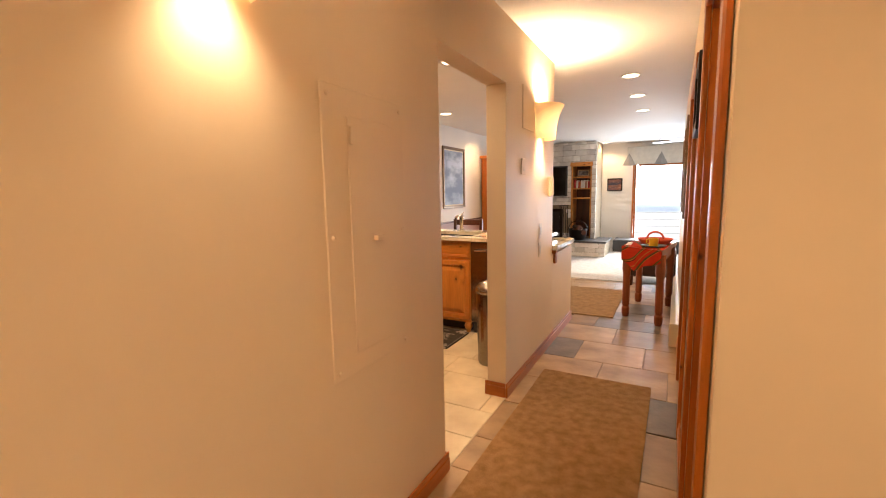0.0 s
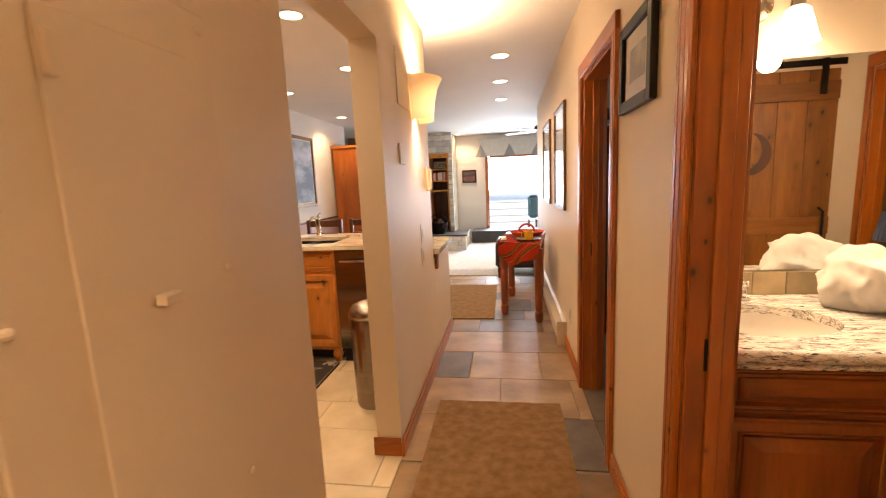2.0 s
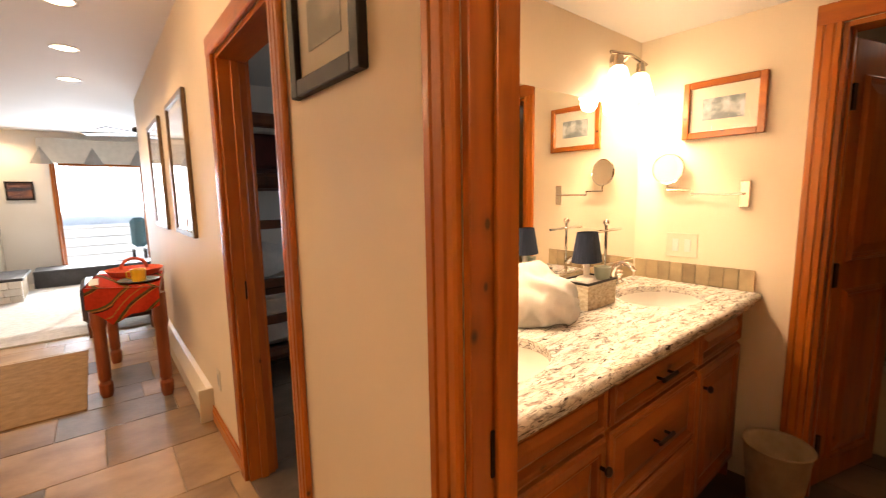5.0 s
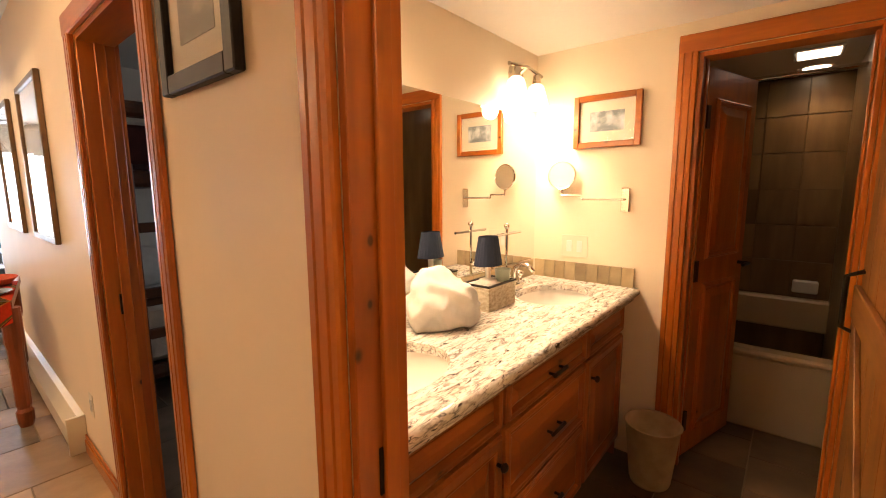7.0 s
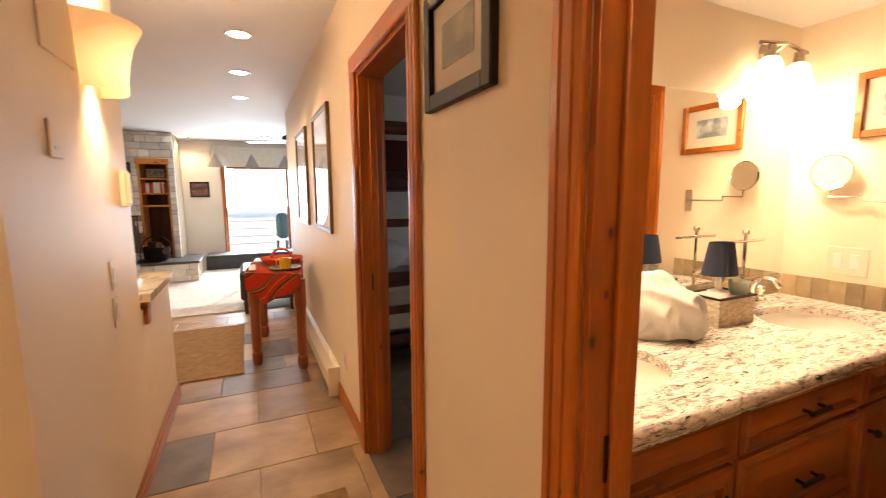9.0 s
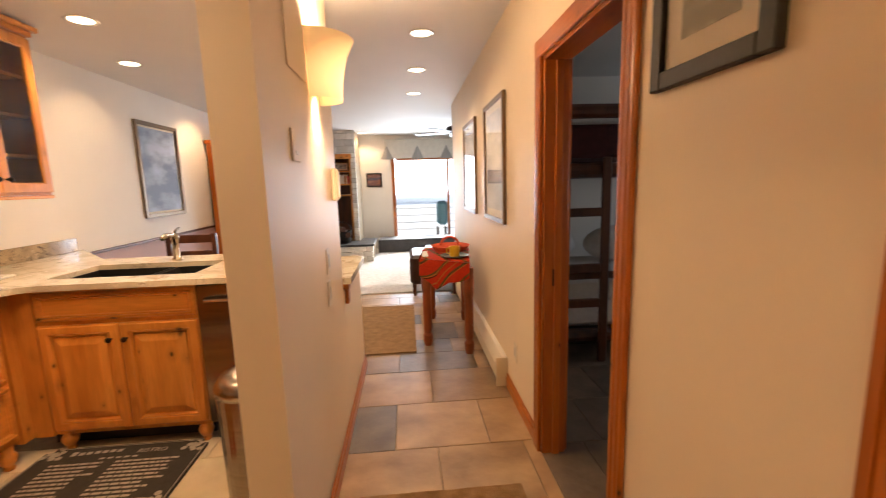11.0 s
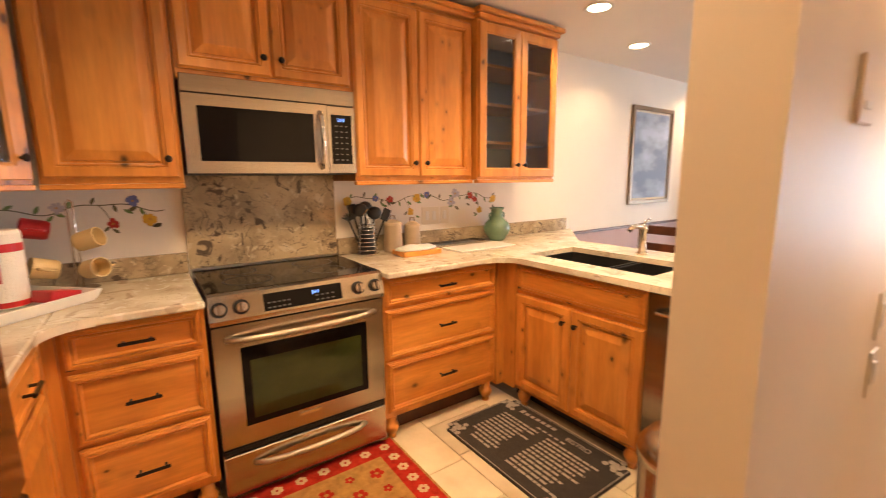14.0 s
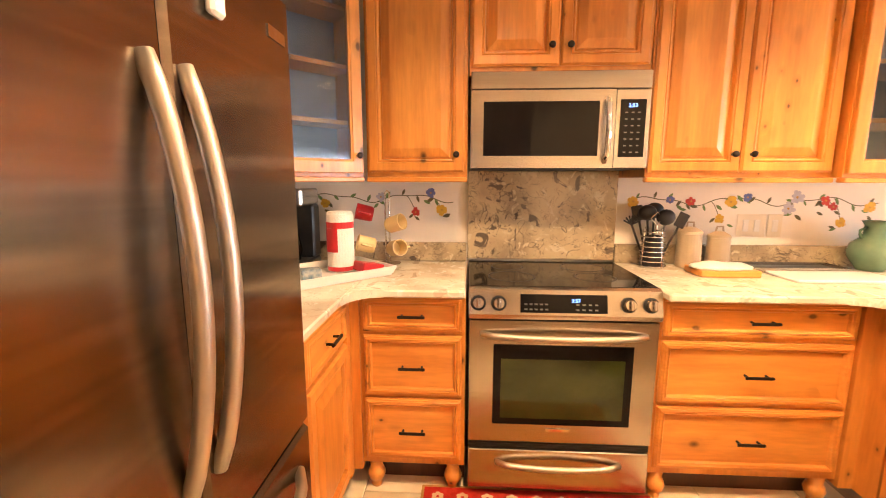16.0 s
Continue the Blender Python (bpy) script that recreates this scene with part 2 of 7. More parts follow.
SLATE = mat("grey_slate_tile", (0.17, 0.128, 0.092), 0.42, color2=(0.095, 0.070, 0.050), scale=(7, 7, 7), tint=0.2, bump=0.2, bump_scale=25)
GROUT = mat("grout", (0.34, 0.26, 0.17), 0.9, vary=0.2, scale=(30, 30, 30))
STONE = mat("stacked_stone", (0.86, 0.82, 0.75), 0.85, color2=(0.70, 0.65, 0.57), scale=(9, 9, 9), tint=0.16, bump=0.7, bump_scale=40)
HEARTH = mat("dark_slate_hearth", (0.07, 0.065, 0.065), 0.6, vary=0.4, scale=(9, 9, 9), bump=0.4, bump_scale=30)
LEATHER = mat("dark_brown_leather", (0.045, 0.018, 0.012), 0.4, vary=0.35, scale=(12, 12, 12), bump=0.2, bump_scale=120)
SHADE = mat("valance_cloth", (0.62, 0.57, 0.49), 0.9, vary=0.12, scale=(14, 14, 14), bump=0.3, bump_scale=200)
SHADE_G = mat("valance_grey_cloth", (0.30, 0.28, 0.26), 0.9, vary=0.15, scale=(14, 14, 14), bump=0.3, bump_scale=200)
GLASS = clear("clear_glass")
PICTURE_GLASS = clear("low_reflection_glass")
PICTURE_GLASS.node_tree.nodes["Principled BSDF"].inputs["IOR"].default_value = 1.15
MIRROR = mat("mirror_silver", (0.90, 0.90, 0.88), 0.01, 1.0, vary=0.0)
TUB_GLOW = glow("tub_light_glow", (1.0, 0.80, 0.6), 4.0)
CAN_GLOW = glow("downlight_glow", (1.0, 0.78, 0.52), 9.0)
BULB_GLOW = glow("opal_glass_glow", (1.0, 0.72, 0.40), 7.0)

# ---- builders ----


def box(bm, x0, x1, y0, y1, z0, z1, bevel=0.0, seg=1):
    g = bmesh.ops.create_cube(bm, size=1, matrix=Matrix.Translation(((x0 + x1) / 2, (y0 + y1) / 2, (z0 + z1) / 2)) @ Matrix.Diagonal((abs(x1 - x0), abs(y1 - y0), abs(z1 - z0), 1)))
    if bevel:
        es = list({e for v in g["verts"] for e in v.link_edges})
        bmesh.ops.bevel(bm, geom=es, offset=bevel, segments=seg, affect="EDGES", profile=0.6)
    return bm


def boxes(*rows, bevel=0.0):
    bm = bmesh.new()
    for r in rows:
        box(bm, *r, bevel=bevel)
    return bm


def cyl(bm, a, b, r0, r1=None, seg=20, caps=True):
    a, b = Vector(a), Vector(b)
    q = (b - a).to_track_quat("Z", "Y").to_matrix().to_4x4()
    bmesh.ops.create_cone(bm, cap_ends=caps, segments=seg, radius1=r0, radius2=r0 if r1 is None else r1, depth=(b - a).length, matrix=Matrix.Translation((a + b) / 2) @ q)
    return bm


def ball(bm, c, r, scale=(1, 1, 1), seg=16):
    bmesh.ops.create_uvsphere(bm, u_segments=seg, v_segments=max(6, seg // 2), radius=r, matrix=Matrix.Translation(c) @ Matrix.Diagonal((*scale, 1)))
    return bm


def lathe(bm, c, profile, seg=24, axis="z"):
    """Turns a profile of (radius, height) round an upright axis at c."""
    rings = []
    for r, h in profile:
        rings.append([bm.verts.new((c[0] + r * math.cos(2 * math.pi * k / seg), c[1] + r * math.sin(2 * math.pi * k / seg), c[2] + h)) for k in range(seg)])
    for a, b in zip(rings, rings[1:]):
        for k in range(seg):
            bm.faces.new((a[k], a[(k + 1) % seg], b[(k + 1) % seg], b[k]))
    return bm


def tube(bm, pts, r, seg=10):
    """A round rod along points."""
    pts = [Vector(p) for p in pts]
    rings = []
    for i, p in enumerate(pts):
        d = (pts[min(i + 1, len(pts) - 1)] - pts[max(i - 1, 0)]).normalized()
        u = d.orthogonal().normalized() if i == 0 else (u - d * u.dot(d)).normalized()
        v = d.cross(u)
        rings.append([bm.verts.new(p + r * (math.cos(2 * math.pi * k / seg) * u + math.sin(2 * math.pi * k / seg) * v)) for k in range(seg)])
    for a, b in zip(rings, rings[1:]):
        for k in range(seg):
            bm.faces.new((a[k], a[(k + 1) % seg], b[(k + 1) % seg], b[k]))
    bm.faces.new(rings[0][::-1])
    bm.faces.new(rings[-1])
    return bm


def place(bm, m):
    bmesh.ops.transform(bm, matrix=m, verts=bm.verts)
    return bm


def finish(bm, name, material, smooth=False):
    bmesh.ops.recalc_face_normals(bm, faces=bm.faces)
    me = bpy.data.meshes.new(name)
    bm.to_mesh(me)
    bm.free()
    me.materials.append(material)
    if smooth:
        for p in me.polygons:
            p.use_smooth = True
    return me


def solid(name, bm, material, label="", category="", kind="", group="", smooth=False):
    """A top-level thing or piece of the setting in one mesh."""
    return tagged(new(name, finish(bm, name, material, smooth)), label, category, group, kind)


def thing(name, label, category, loc, group="", kind=""):
    ob = new(name)
    ob.empty_display_size = 0.1
    ob.location = loc
    return tagged(ob, label, category, group, kind)


def part(name, bm, material, parent, label="", smooth=False):
    """One mesh under a thing or a part; bm is in world places."""
    top, base = parent, Vector(parent.location)
    while top.parent:
        top = top.parent
        base += top.location
    bmesh.ops.translate(bm, vec=-base, verts=bm.verts)
    ob = new(name, finish(bm, name, material, smooth))
    ob.parent = parent
    if label:
        tagged(ob, label)
    return ob


def frame_map(origin, u, w):
    """Maps (along u, up, outward w) to the world."""
    u, w = Vector(u).normalized(), Vector(w).normalized()
    m = Matrix((u, Vector((0, 0, 1)), w)).transposed().to_4x4()
    m.translation = Vector(origin)
    return m


def rect_rings(bm, w, h, rings, close_first=True, close_last=True):
    """Nested rectangles (inset, height) skinned into one shell."""
    made = []
    for e, z in rings:
        made.append([bm.verts.new((x, y, z)) for x, y in ((e, e), (w - e, e), (w - e, h - e), (e, h - e))])
    for p, q in zip(made, made[1:]):
        for k in range(4):
            bm.faces.new((p[k], p[(k + 1) % 4], q[(k + 1) % 4], q[k]))
    if close_first:
        bm.faces.new(made[0][::-1])
    if close_last:
        bm.faces.new(made[-1])
    return made


def raised_panel(w, h, rail=0.06, t=0.02, panel=True, flat=False):
    """A framed door or drawer front from (0, 0, 0) to (w, h, t): rails, beads and a raised field in one shell."""
    bm = bmesh.new()
    if flat:
        rect_rings(bm, w, h, ((0, 0), (0, t - 0.013), (0.004, t - 0.011), (0.007, t - 0.004), (0.010, t - 0.004), (0.013, t), (rail - 0.016, t), (rail - 0.013, t - 0.007), (rail - 0.009, t - 0.001), (rail - 0.004, t - 0.004), (rail, t - 0.015)))
    elif panel:
        f = min(0.035, (min(w, h) - 2 * rail) * 0.22)
        rect_rings(bm, w, h, ((0, 0), (0, t - 0.009), (0.004, t - 0.007), (0.006, t - 0.003), (0.009, t), (rail - 0.017, t), (rail - 0.014, t - 0.005), (rail - 0.010, t - 0.001), (rail - 0.005, t - 0.003), (rail, t * 0.12), (rail + 0.007, t * 0.12), (rail + 0.009, t * 0.4), (rail + 0.009 + f, t * 0.98), (rail + 0.013 + f, t)))
    else:
        m = rect_rings(bm, w, h, ((rail, 0), (0, 0), (0, t - 0.004), (0.004, t), (rail - 0.010, t), (rail - 0.006, t - 0.004), (rail, t - 0.005)), False, False)
        for k in range(4):
            bm.faces.new((m[-1][k], m[-1][(k + 1) % 4], m[0][(k + 1) % 4], m[0][k]))
    return bm


def frame_ring(w, h, left, right, low, high, t):
    """A flat frame from (0, 0, 0) to (w, h, t) round a window with the given border widths."""
    bm = bmesh.new()
    o = ((0, 0), (w, 0), (w, h), (0, h))
    i = ((left, low), (w - right, low), (w - right, h - high), (left, h - high))
    v = [[bm.verts.new((*p, z)) for p in loop] for loop, z in ((i, 0), (o, 0), (o, t), (i, t))]
    for n in range(4):
        p, q = v[n], v[(n + 1) % 4]
        for k in range(4):
            bm.faces.new((p[k], p[(k + 1) % 4], q[(k + 1) % 4], q[k]))
    return bm


def knob(m, u, v, w):
    bm = bmesh.new()
    cyl(bm, (u, v, w), (u, v, w + 0.018), 0.006, seg=10)
    ball(bm, (u, v, w + 0.024), 0.0145, (1, 1, 0.7), 12)
    return place(bm, m)


def bar_pull(m, u, v, w, length=0.10):
    bm = bmesh.new()
    for s in (-1, 1):
        cyl(bm, (u + s * length * 0.38, v, w), (u + s * length * 0.38, v, w + 0.024), 0.005, seg=8)
    tube(bm, [(u - length / 2, v, w + 0.025), (u - length * 0.46, v, w + 0.027), (u + length * 0.46, v, w + 0.027), (u + length / 2, v, w + 0.025)], 0.0065, 8)
    return place(bm, m)


def bun_foot(x, y, h=0.10):
    return lathe(bmesh.new(), (x, y, 0), [(0.0, 0), (0.022, 0), (0.024, 0.012), (0.018, 0.02), (0.032, 0.035), (0.040, 0.06), (0.034, 0.08), (0.026, 0.085), (0.030, h), (0.0, h)], 16)


# ---- the large structure ----
WL, WR = 0.06, 1.05      # faces of the hall's walls
WK = -0.065              # kitchen face of the hall's west wall
OP0, OP1, HEAD = 1.262, 2.09, 1.962   # opening to the kitchen
KX = -2.14               # kitchen back wall
KY = 0.40                # kitchen wall behind the refrigerator
FAR = 9.9                # far wall of the living room
BX, BM, BN, BC = 2.79, 1.94, 0.60, 2.03   # washroom: end wall, mirror wall, near wall, ceiling

solid("floor", boxes((-3.6, 5.0, -2.2, FAR + 0.3, -0.12, -0.008)), GROUT, "tiled floor slab with sandy grout", "floor", "structure")
solid("ceiling", boxes((-3.6, 5.0, -2.2, FAR + 0.3, CEIL, CEIL + 0.12)), CEILING, "smooth off-white painted ceiling", "ceiling", "structure")
solid("wall_hall_west", boxes((WK, WL, -2.0, OP0, 0, CEIL), (WK, WL, OP0, OP1, HEAD, CEIL), (WK, WL, OP1, 3.23, 0, CEIL)), PAINT, "cream painted hall wall with a doorway to the kitchen", "wall", "structure")
solid("wall_low", boxes((WK, WL, 3.232, 4.02, 0, 0.78)), PAINT, "low cream painted wall under a granite ledge", "wall", "structure")
B0, B1, BT = 0.68, 1.345, 1.915
D0, D1, DT = 2.125, 2.845, 1.885
solid("wall_hall_east", boxes((WR, WR + 0.11, 0.54, B0, 0, CEIL), (WR, WR + 0.11, B0, B1, BT, CEIL), (WR, WR + 0.11, B1, D0, 0, CEIL), (WR, WR + 0.11, D0, D1, DT, CEIL), (WR, WR + 0.11, D1, 6.6, 0, CEIL)), PAINT, "cream painted hall wall with two doorways", "wall", "structure")
solid("wall_washroom_near", boxes((WR + 0.11, 5.0, 0.54, BN, 0, CEIL)), PAINT, "cream painted wall", "wall", "structure")
solid("wall_washroom_mirror", boxes((WR + 0.112, 5.0, BM, BM + 0.1, 0, CEIL)), PAINT, "cream painted wall behind the mirror", "wall", "structure")
solid("wall_washroom_end", boxes((BX, BX + 0.1, BN + 0.002, 0.630, 0, BC), (BX, BX + 0.1, 1.19, BM - 0.002, 0, BC), (BX, BX + 0.1, 0.630, 1.19, 1.90, BC)), PAINT, "cream painted wall with a doorway to the tub", "wall", "structure")
solid("ceiling_washroom", boxes((WR + 0.112, 5.0, BN + 0.001, BM - 0.001, BC, BC + 0.1)), CEILING, "cream painted lower ceiling", "ceiling", "structure")
solid("wall_tub_back", boxes((4.25, 4.35, BN, BM, 0, BC)), DARKWALL, "dark tiled wall beyond the tub", "wall", "structure")
solid("wall_tub_lining", boxes((BX + 0.101, 4.249, BN + 0.001, BN + 0.012, 0, BC - 0.001), (BX + 0.101, 4.249, BM - 0.012, BM - 0.001, 0, BC - 0.001)), DARKWALL, "dark tiled tub room side walls", "wall", "structure")
solid("wall_entry_east", boxes((2.4, 2.5, -2.0, 0.54, 0, CEIL)), PAINT, "cream painted entry wall", "wall", "structure")
solid("wall_entry_south", boxes((-3.5, 5.0, -2.2, -2.0, 0, CEIL)), PAINT, "cream painted entry wall", "wall", "structure")
solid("wall_kitchen_west", boxes((KX - 0.12, KX, KY - 0.12, 7.4, 0, CEIL)), PAINT_WHITE, "off-white painted kitchen wall", "wall", "structure")
solid("wall_kitchen_south", boxes((KX, WK - 0.002, KY - 0.12, KY, 0, CEIL)), PAINT_WHITE, "off-white painted kitchen wall", "wall", "structure")
solid("wall_living_west", boxes((-3.5, -3.38, 7.4, FAR, 0, CEIL), (-3.38, KX - 0.12, 7.3, 7.4, 0, CEIL)), PAINT_WHITE, "off-white painted living room wall", "wall", "structure")
W0, W1, WB, WT = 0.17, 2.35, 0.20, 1.90
solid("wall_living_north", boxes((-3.5, W0, FAR, FAR + 0.15, 0, CEIL), (W0, W1, FAR, FAR + 0.15, WT, CEIL), (W0, W1, FAR, FAR + 0.15, 0, WB), (W1, 5.0, FAR, FAR + 0.15, 0, CEIL)), PAINT_WHITE, "off-white wall with a wide glass door", "wall", "structure")
solid("wall_living_east", boxes((4.9, 5.0, BM + 0.1, FAR, 0, CEIL)), PAINT_WHITE, "off-white painted living room wall", "wall", "structure")
solid("wall_bunk_room", boxes((WR + 0.112, 4.9, 5.2, 5.3, 0, CEIL), (4.0, 4.1, BM + 0.1, 3.0, 0, CEIL), (4.0, 4.1, 4.2, 5.2, 0, CEIL), (4.0, 4.1, 3.0, 4.2, 0, 0.9), (4.0, 4.1, 3.0, 4.2, 2.0, CEIL)), PAINT_WHITE, "off-white painted bedroom wall", "wall", "structure")


def casing(side_x, y0, y1, top, face, label, name, w=0.075, depth=0.11, kind_group=""):
    """Timber lining and casings of a doorway through a wall along y; face is -1 for the hall side at side_x."""
    d = thing(name, label, "door frame", (side_x + depth / 2, (y0 + y1) / 2, 0), kind="structure")
    t = 0.018
    for nm, a, b in (("jamb", y0, y0 + t), ("jamb", y1 - t, y1)):
        part(nm, boxes((side_x - 0.002, side_x + depth + 0.002, a, b, 0, top), bevel=0.002), TRIM_V, d)
    part("head_jamb", boxes((side_x - 0.002, side_x + depth + 0.002, y0 + t, y1 - t, top - t, top)), TRIM_Y, d)
    for a, b in ((y0 + t + 0.001, y0 + t + 0.011), (y1 - t - 0.011, y1 - t - 0.001)):
        part("door_stop", boxes((side_x + 0.047, side_x + 0.08, a, b, 0, top - t), bevel=0.002), TRIM_V, d)
    for xs, s in ((side_x, -1), (side_x + depth, 1)):
        for a, b in ((y0 - w, y0), (y1, y1 + w)):
            bm = bmesh.new()
            prof = [(0.0, 0.003), (0.0, 0.014), (0.04, 0.02), (0.22, 0.021), (0.25, 0.016), (0.30, 0.016), (0.33, 0.021), (0.62, 0.021), (0.65, 0.016), (0.70, 0.016), (0.73, 0.021), (0.96, 0.02), (1.0, 0.014), (1.0, 0.003)]
            ends = [[bm.verts.new((xs + s * d_, a + (b - a) * f_, z_)) for f_, d_ in prof] for z_ in (0.0, top + w)]
            bm.faces.new(ends[0])
            bm.faces.new(ends[1][::-1])
            for k in range(len(prof)):
                q = (k + 1) % len(prof)
                bm.faces.new((ends[0][k], ends[0][q], ends[1][q], ends[1][k]))
            part("side_casing", bm, TRIM_V, d)
        part("head_casing", boxes((xs + s * 0.003, xs + s * 0.022, y0 - w + 0.0, y1 + w, top + 0.001, top + w), bevel=0.004), TRIM_Y, d)
    return d


fr = casing(WR, B0, B1, BT, -1, "red-brown stained knotty timber door frame of the washroom", "door_frame_1")
part("strike_plate", boxes((WR + 0.04, WR + 0.075, B1 - 0.022, B1 - 0.0185, 0.825, 0.91)), IRON, fr, "black metal strike plate")
fr = casing(WR, D0, D1, DT, -1, "red-brown stained timber door frame of the bunk room", "door_frame_2")
part("strike_plate", boxes((WR + 0.04, WR + 0.075, D1 - 0.022, D1 - 0.0185, 0.86, 0.94)), IRON, fr, "black metal strike plate")
fr = casing(BX, 0.630, 1.19, 1.90, -1, "red-brown stained timber door frame of the tub room", "door_frame_3", depth=0.1)


def baseboard(x0, x1, y0, y1, h=0.095):
    bm = boxes((x0, x1, y0, y1, 0.0, h * 0.72), bevel=0.003)
    dx, dy = (0.004 if x1 - x0 < 0.05 else 0), (0.004 if y1 - y0 < 0.05 else 0)
    box(bm, x0 + dx, x1 - dx, y0 + dy, y1 - dy, h * 0.72, h, 0.002)
    return solid("baseboard", bm, TRIM_Y if x1 - x0 < y1 - y0 else TRIM_X, "honey-brown stained timber baseboard", "baseboard", "structure")


baseboard(WL + 0.001, WL + 0.016, -2.0, OP0 + 0.016)
baseboard(WK - 0.016, WL, OP0 + 0.001, OP0 + 0.016)
baseboard(WL + 0.001, WL + 0.016, OP1 - 0.016, 4.02)
baseboard(WK - 0.016, WL, OP1 - 0.016, OP1 - 0.001)
baseboard(WR - 0.016, WR - 0.001, B1 + 0.077, D0 - 0.077)
baseboard(WR - 0.016, WR - 0.001, D1 + 0.077, 3.55)
baseboard(WR - 0.016, WR - 0.001, 0.525, B0 - 0.077)

# ---- kitchen: base cabinets ----
CF, CT = -1.555, 0.915    # cabinet fronts; worktop height
CARC = CF - 0.022


def drawer_cabinet(y0, y1, label):
    c = thing("drawer_cabinet", label, "cabinet", ((KX + CARC) / 2, (y0 + y1) / 2, 0), group="kitchen base cabinets")
    part("body", boxes((KX + 0.003, CARC, y0, y1, 0.125, CT - 0.032), bevel=0.002), ALDER_V, c)
    w = y1 - y0 - 0.03
    for z0, z1 in ((0.155, 0.432), (0.447, 0.708), (0.725, 0.868)):
        m = frame_map((CARC, y0 + 0.015, z0), (0, 1, 0), (1, 0, 0))
        f = part("drawer_front", place(raised_panel(w, z1 - z0, 0.036, 0.022, flat=True), m), ALDER_Y, c)
        part("handle", bar_pull(m, w / 2, (z1 - z0) / 2, 0.02, 0.105), IRON, f, "dark bronze bar handle")
    for yy in (y0 + 0.05, y1 - 0.05):
        part("foot", bun_foot(CF - 0.05, yy, 0.1245), ALDER_V, c, smooth=True)
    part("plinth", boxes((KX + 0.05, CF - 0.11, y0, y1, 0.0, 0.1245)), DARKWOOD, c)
    return c


drawer_cabinet(1.135, 1.572, "knotty alder three-drawer base cabinet with turned feet")
drawer_cabinet(2.335, 3.09, "wide knotty alder three-drawer base cabinet with turned feet")

# corner cabinet beside the refrigerator
c = thing("base_cabinet", "knotty alder base cabinet beside the refrigerator", "cabinet", (-1.6, 0.75, 0), group="kitchen base cabinets")
part("body", boxes((KX + 0.003, -1.0, KY + 0.003, 1.085, 0.10, CT - 0.032), bevel=0.002), ALDER_V, c)
m = frame_map((-1.08, 1.085, 0.715), (-1, 0, 0), (0, 1, 0))
f = part("drawer_front", place(raised_panel(0.42, 0.15, 0.036, 0.022, flat=True), m), ALDER_X, c)
part("handle", bar_pull(m, 0.21, 0.075, 0.02), IRON, f, "dark bronze bar handle")
m = frame_map((-1.08, 1.085, 0.125), (-1, 0, 0), (0, 1, 0))
part("door", place(raised_panel(0.42, 0.57, 0.06, 0.022), m), ALDER_V, c)
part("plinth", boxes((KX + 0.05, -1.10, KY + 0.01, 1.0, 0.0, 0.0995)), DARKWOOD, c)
part("filler", boxes((CARC - 0.05, CF - 0.006, 1.0855, 1.1345, 0.10, CT - 0.032), (CARC + 0.03, -1.50, 1.0855, 1.101, 0.10, CT - 0.032)), ALDER_V, c)

# sink run, facing the refrigerator
PF = 3.14
c = thing("sink_cabinet", "knotty alder sink base cabinet with two raised-panel doors", "cabinet", (-1.1, 3.5, 0), group="kitchen base cabinets")
part("body", boxes((-1.56, -0.675, PF + 0.022, 3.26, 0.10, CT - 0.032), (-1.56, -1.53, 3.26, 3.9, 0.10, CT - 0.032), (-0.705, -0.675, 3.26, 3.9, 0.10, CT - 0.032), (-1.53, -0.705, 3.86, 3.9, 0.10, CT - 0.032), bevel=0.002), ALDER_V, c)
m = frame_map((-1.455, PF + 0.022, 0.715), (1, 0, 0), (0, -1, 0))
part("drawer_front", place(raised_panel(0.775, 0.15, 0.036, 0.022, flat=True), m), ALDER_X, c)
for k in (0, 1):
    m = frame_map((-1.455 + k * 0.39, PF + 0.022, 0.125), (1, 0, 0), (0, -1, 0))
    f = part("door", place(raised_panel(0.385, 0.57, 0.058, 0.022), m), ALDER_V, c)
    part("knob", knob(m, 0.35 if k == 0 else 0.035, 0.49, 0.022), IRON, f, "round dark bronze knob")
for xx in (-1.42, -0.72):
    part("foot", bun_foot(xx, PF + 0.05), ALDER_V, c, smooth=True)
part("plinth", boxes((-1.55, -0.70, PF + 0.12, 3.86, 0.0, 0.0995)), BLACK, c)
part("filler", boxes((-1.575, -1.46, PF + 0.004, PF + 0.021, 0.10, CT - 0.032), (CARC - 0.05, CF - 0.004, 3.0905, 3.16, 0.10, CT - 0.032)), ALDER_V, c)

d = thing("dishwasher", "stainless steel dishwasher built in under the worktop", "dishwasher", (-0.37, 3.4, 0))
part("door", boxes((-0.67, -0.072, PF, PF + 0.03, 0.12, CT - 0.04), bevel=0.006), STEEL, d)
part("tub", boxes((-0.665, -0.075, PF + 0.031, 3.7, 0.1, CT - 0.045)), BLACK, d)
bm = bmesh.new()
tube(bm, [(-0.62, PF - 0.002, 0.80), (-0.61, PF - 0.04, 0.80), (-0.37, PF - 0.05, 0.80), (-0.13, PF - 0.04, 0.80), (-0.12, PF - 0.002, 0.80)], 0.010)
part("handle", bm, CHROME, d, smooth=True)
part("kick_plate", boxes((-0.66, -0.08, PF + 0.05, PF + 0.07, 0.0, 0.099)), BLACK, d)

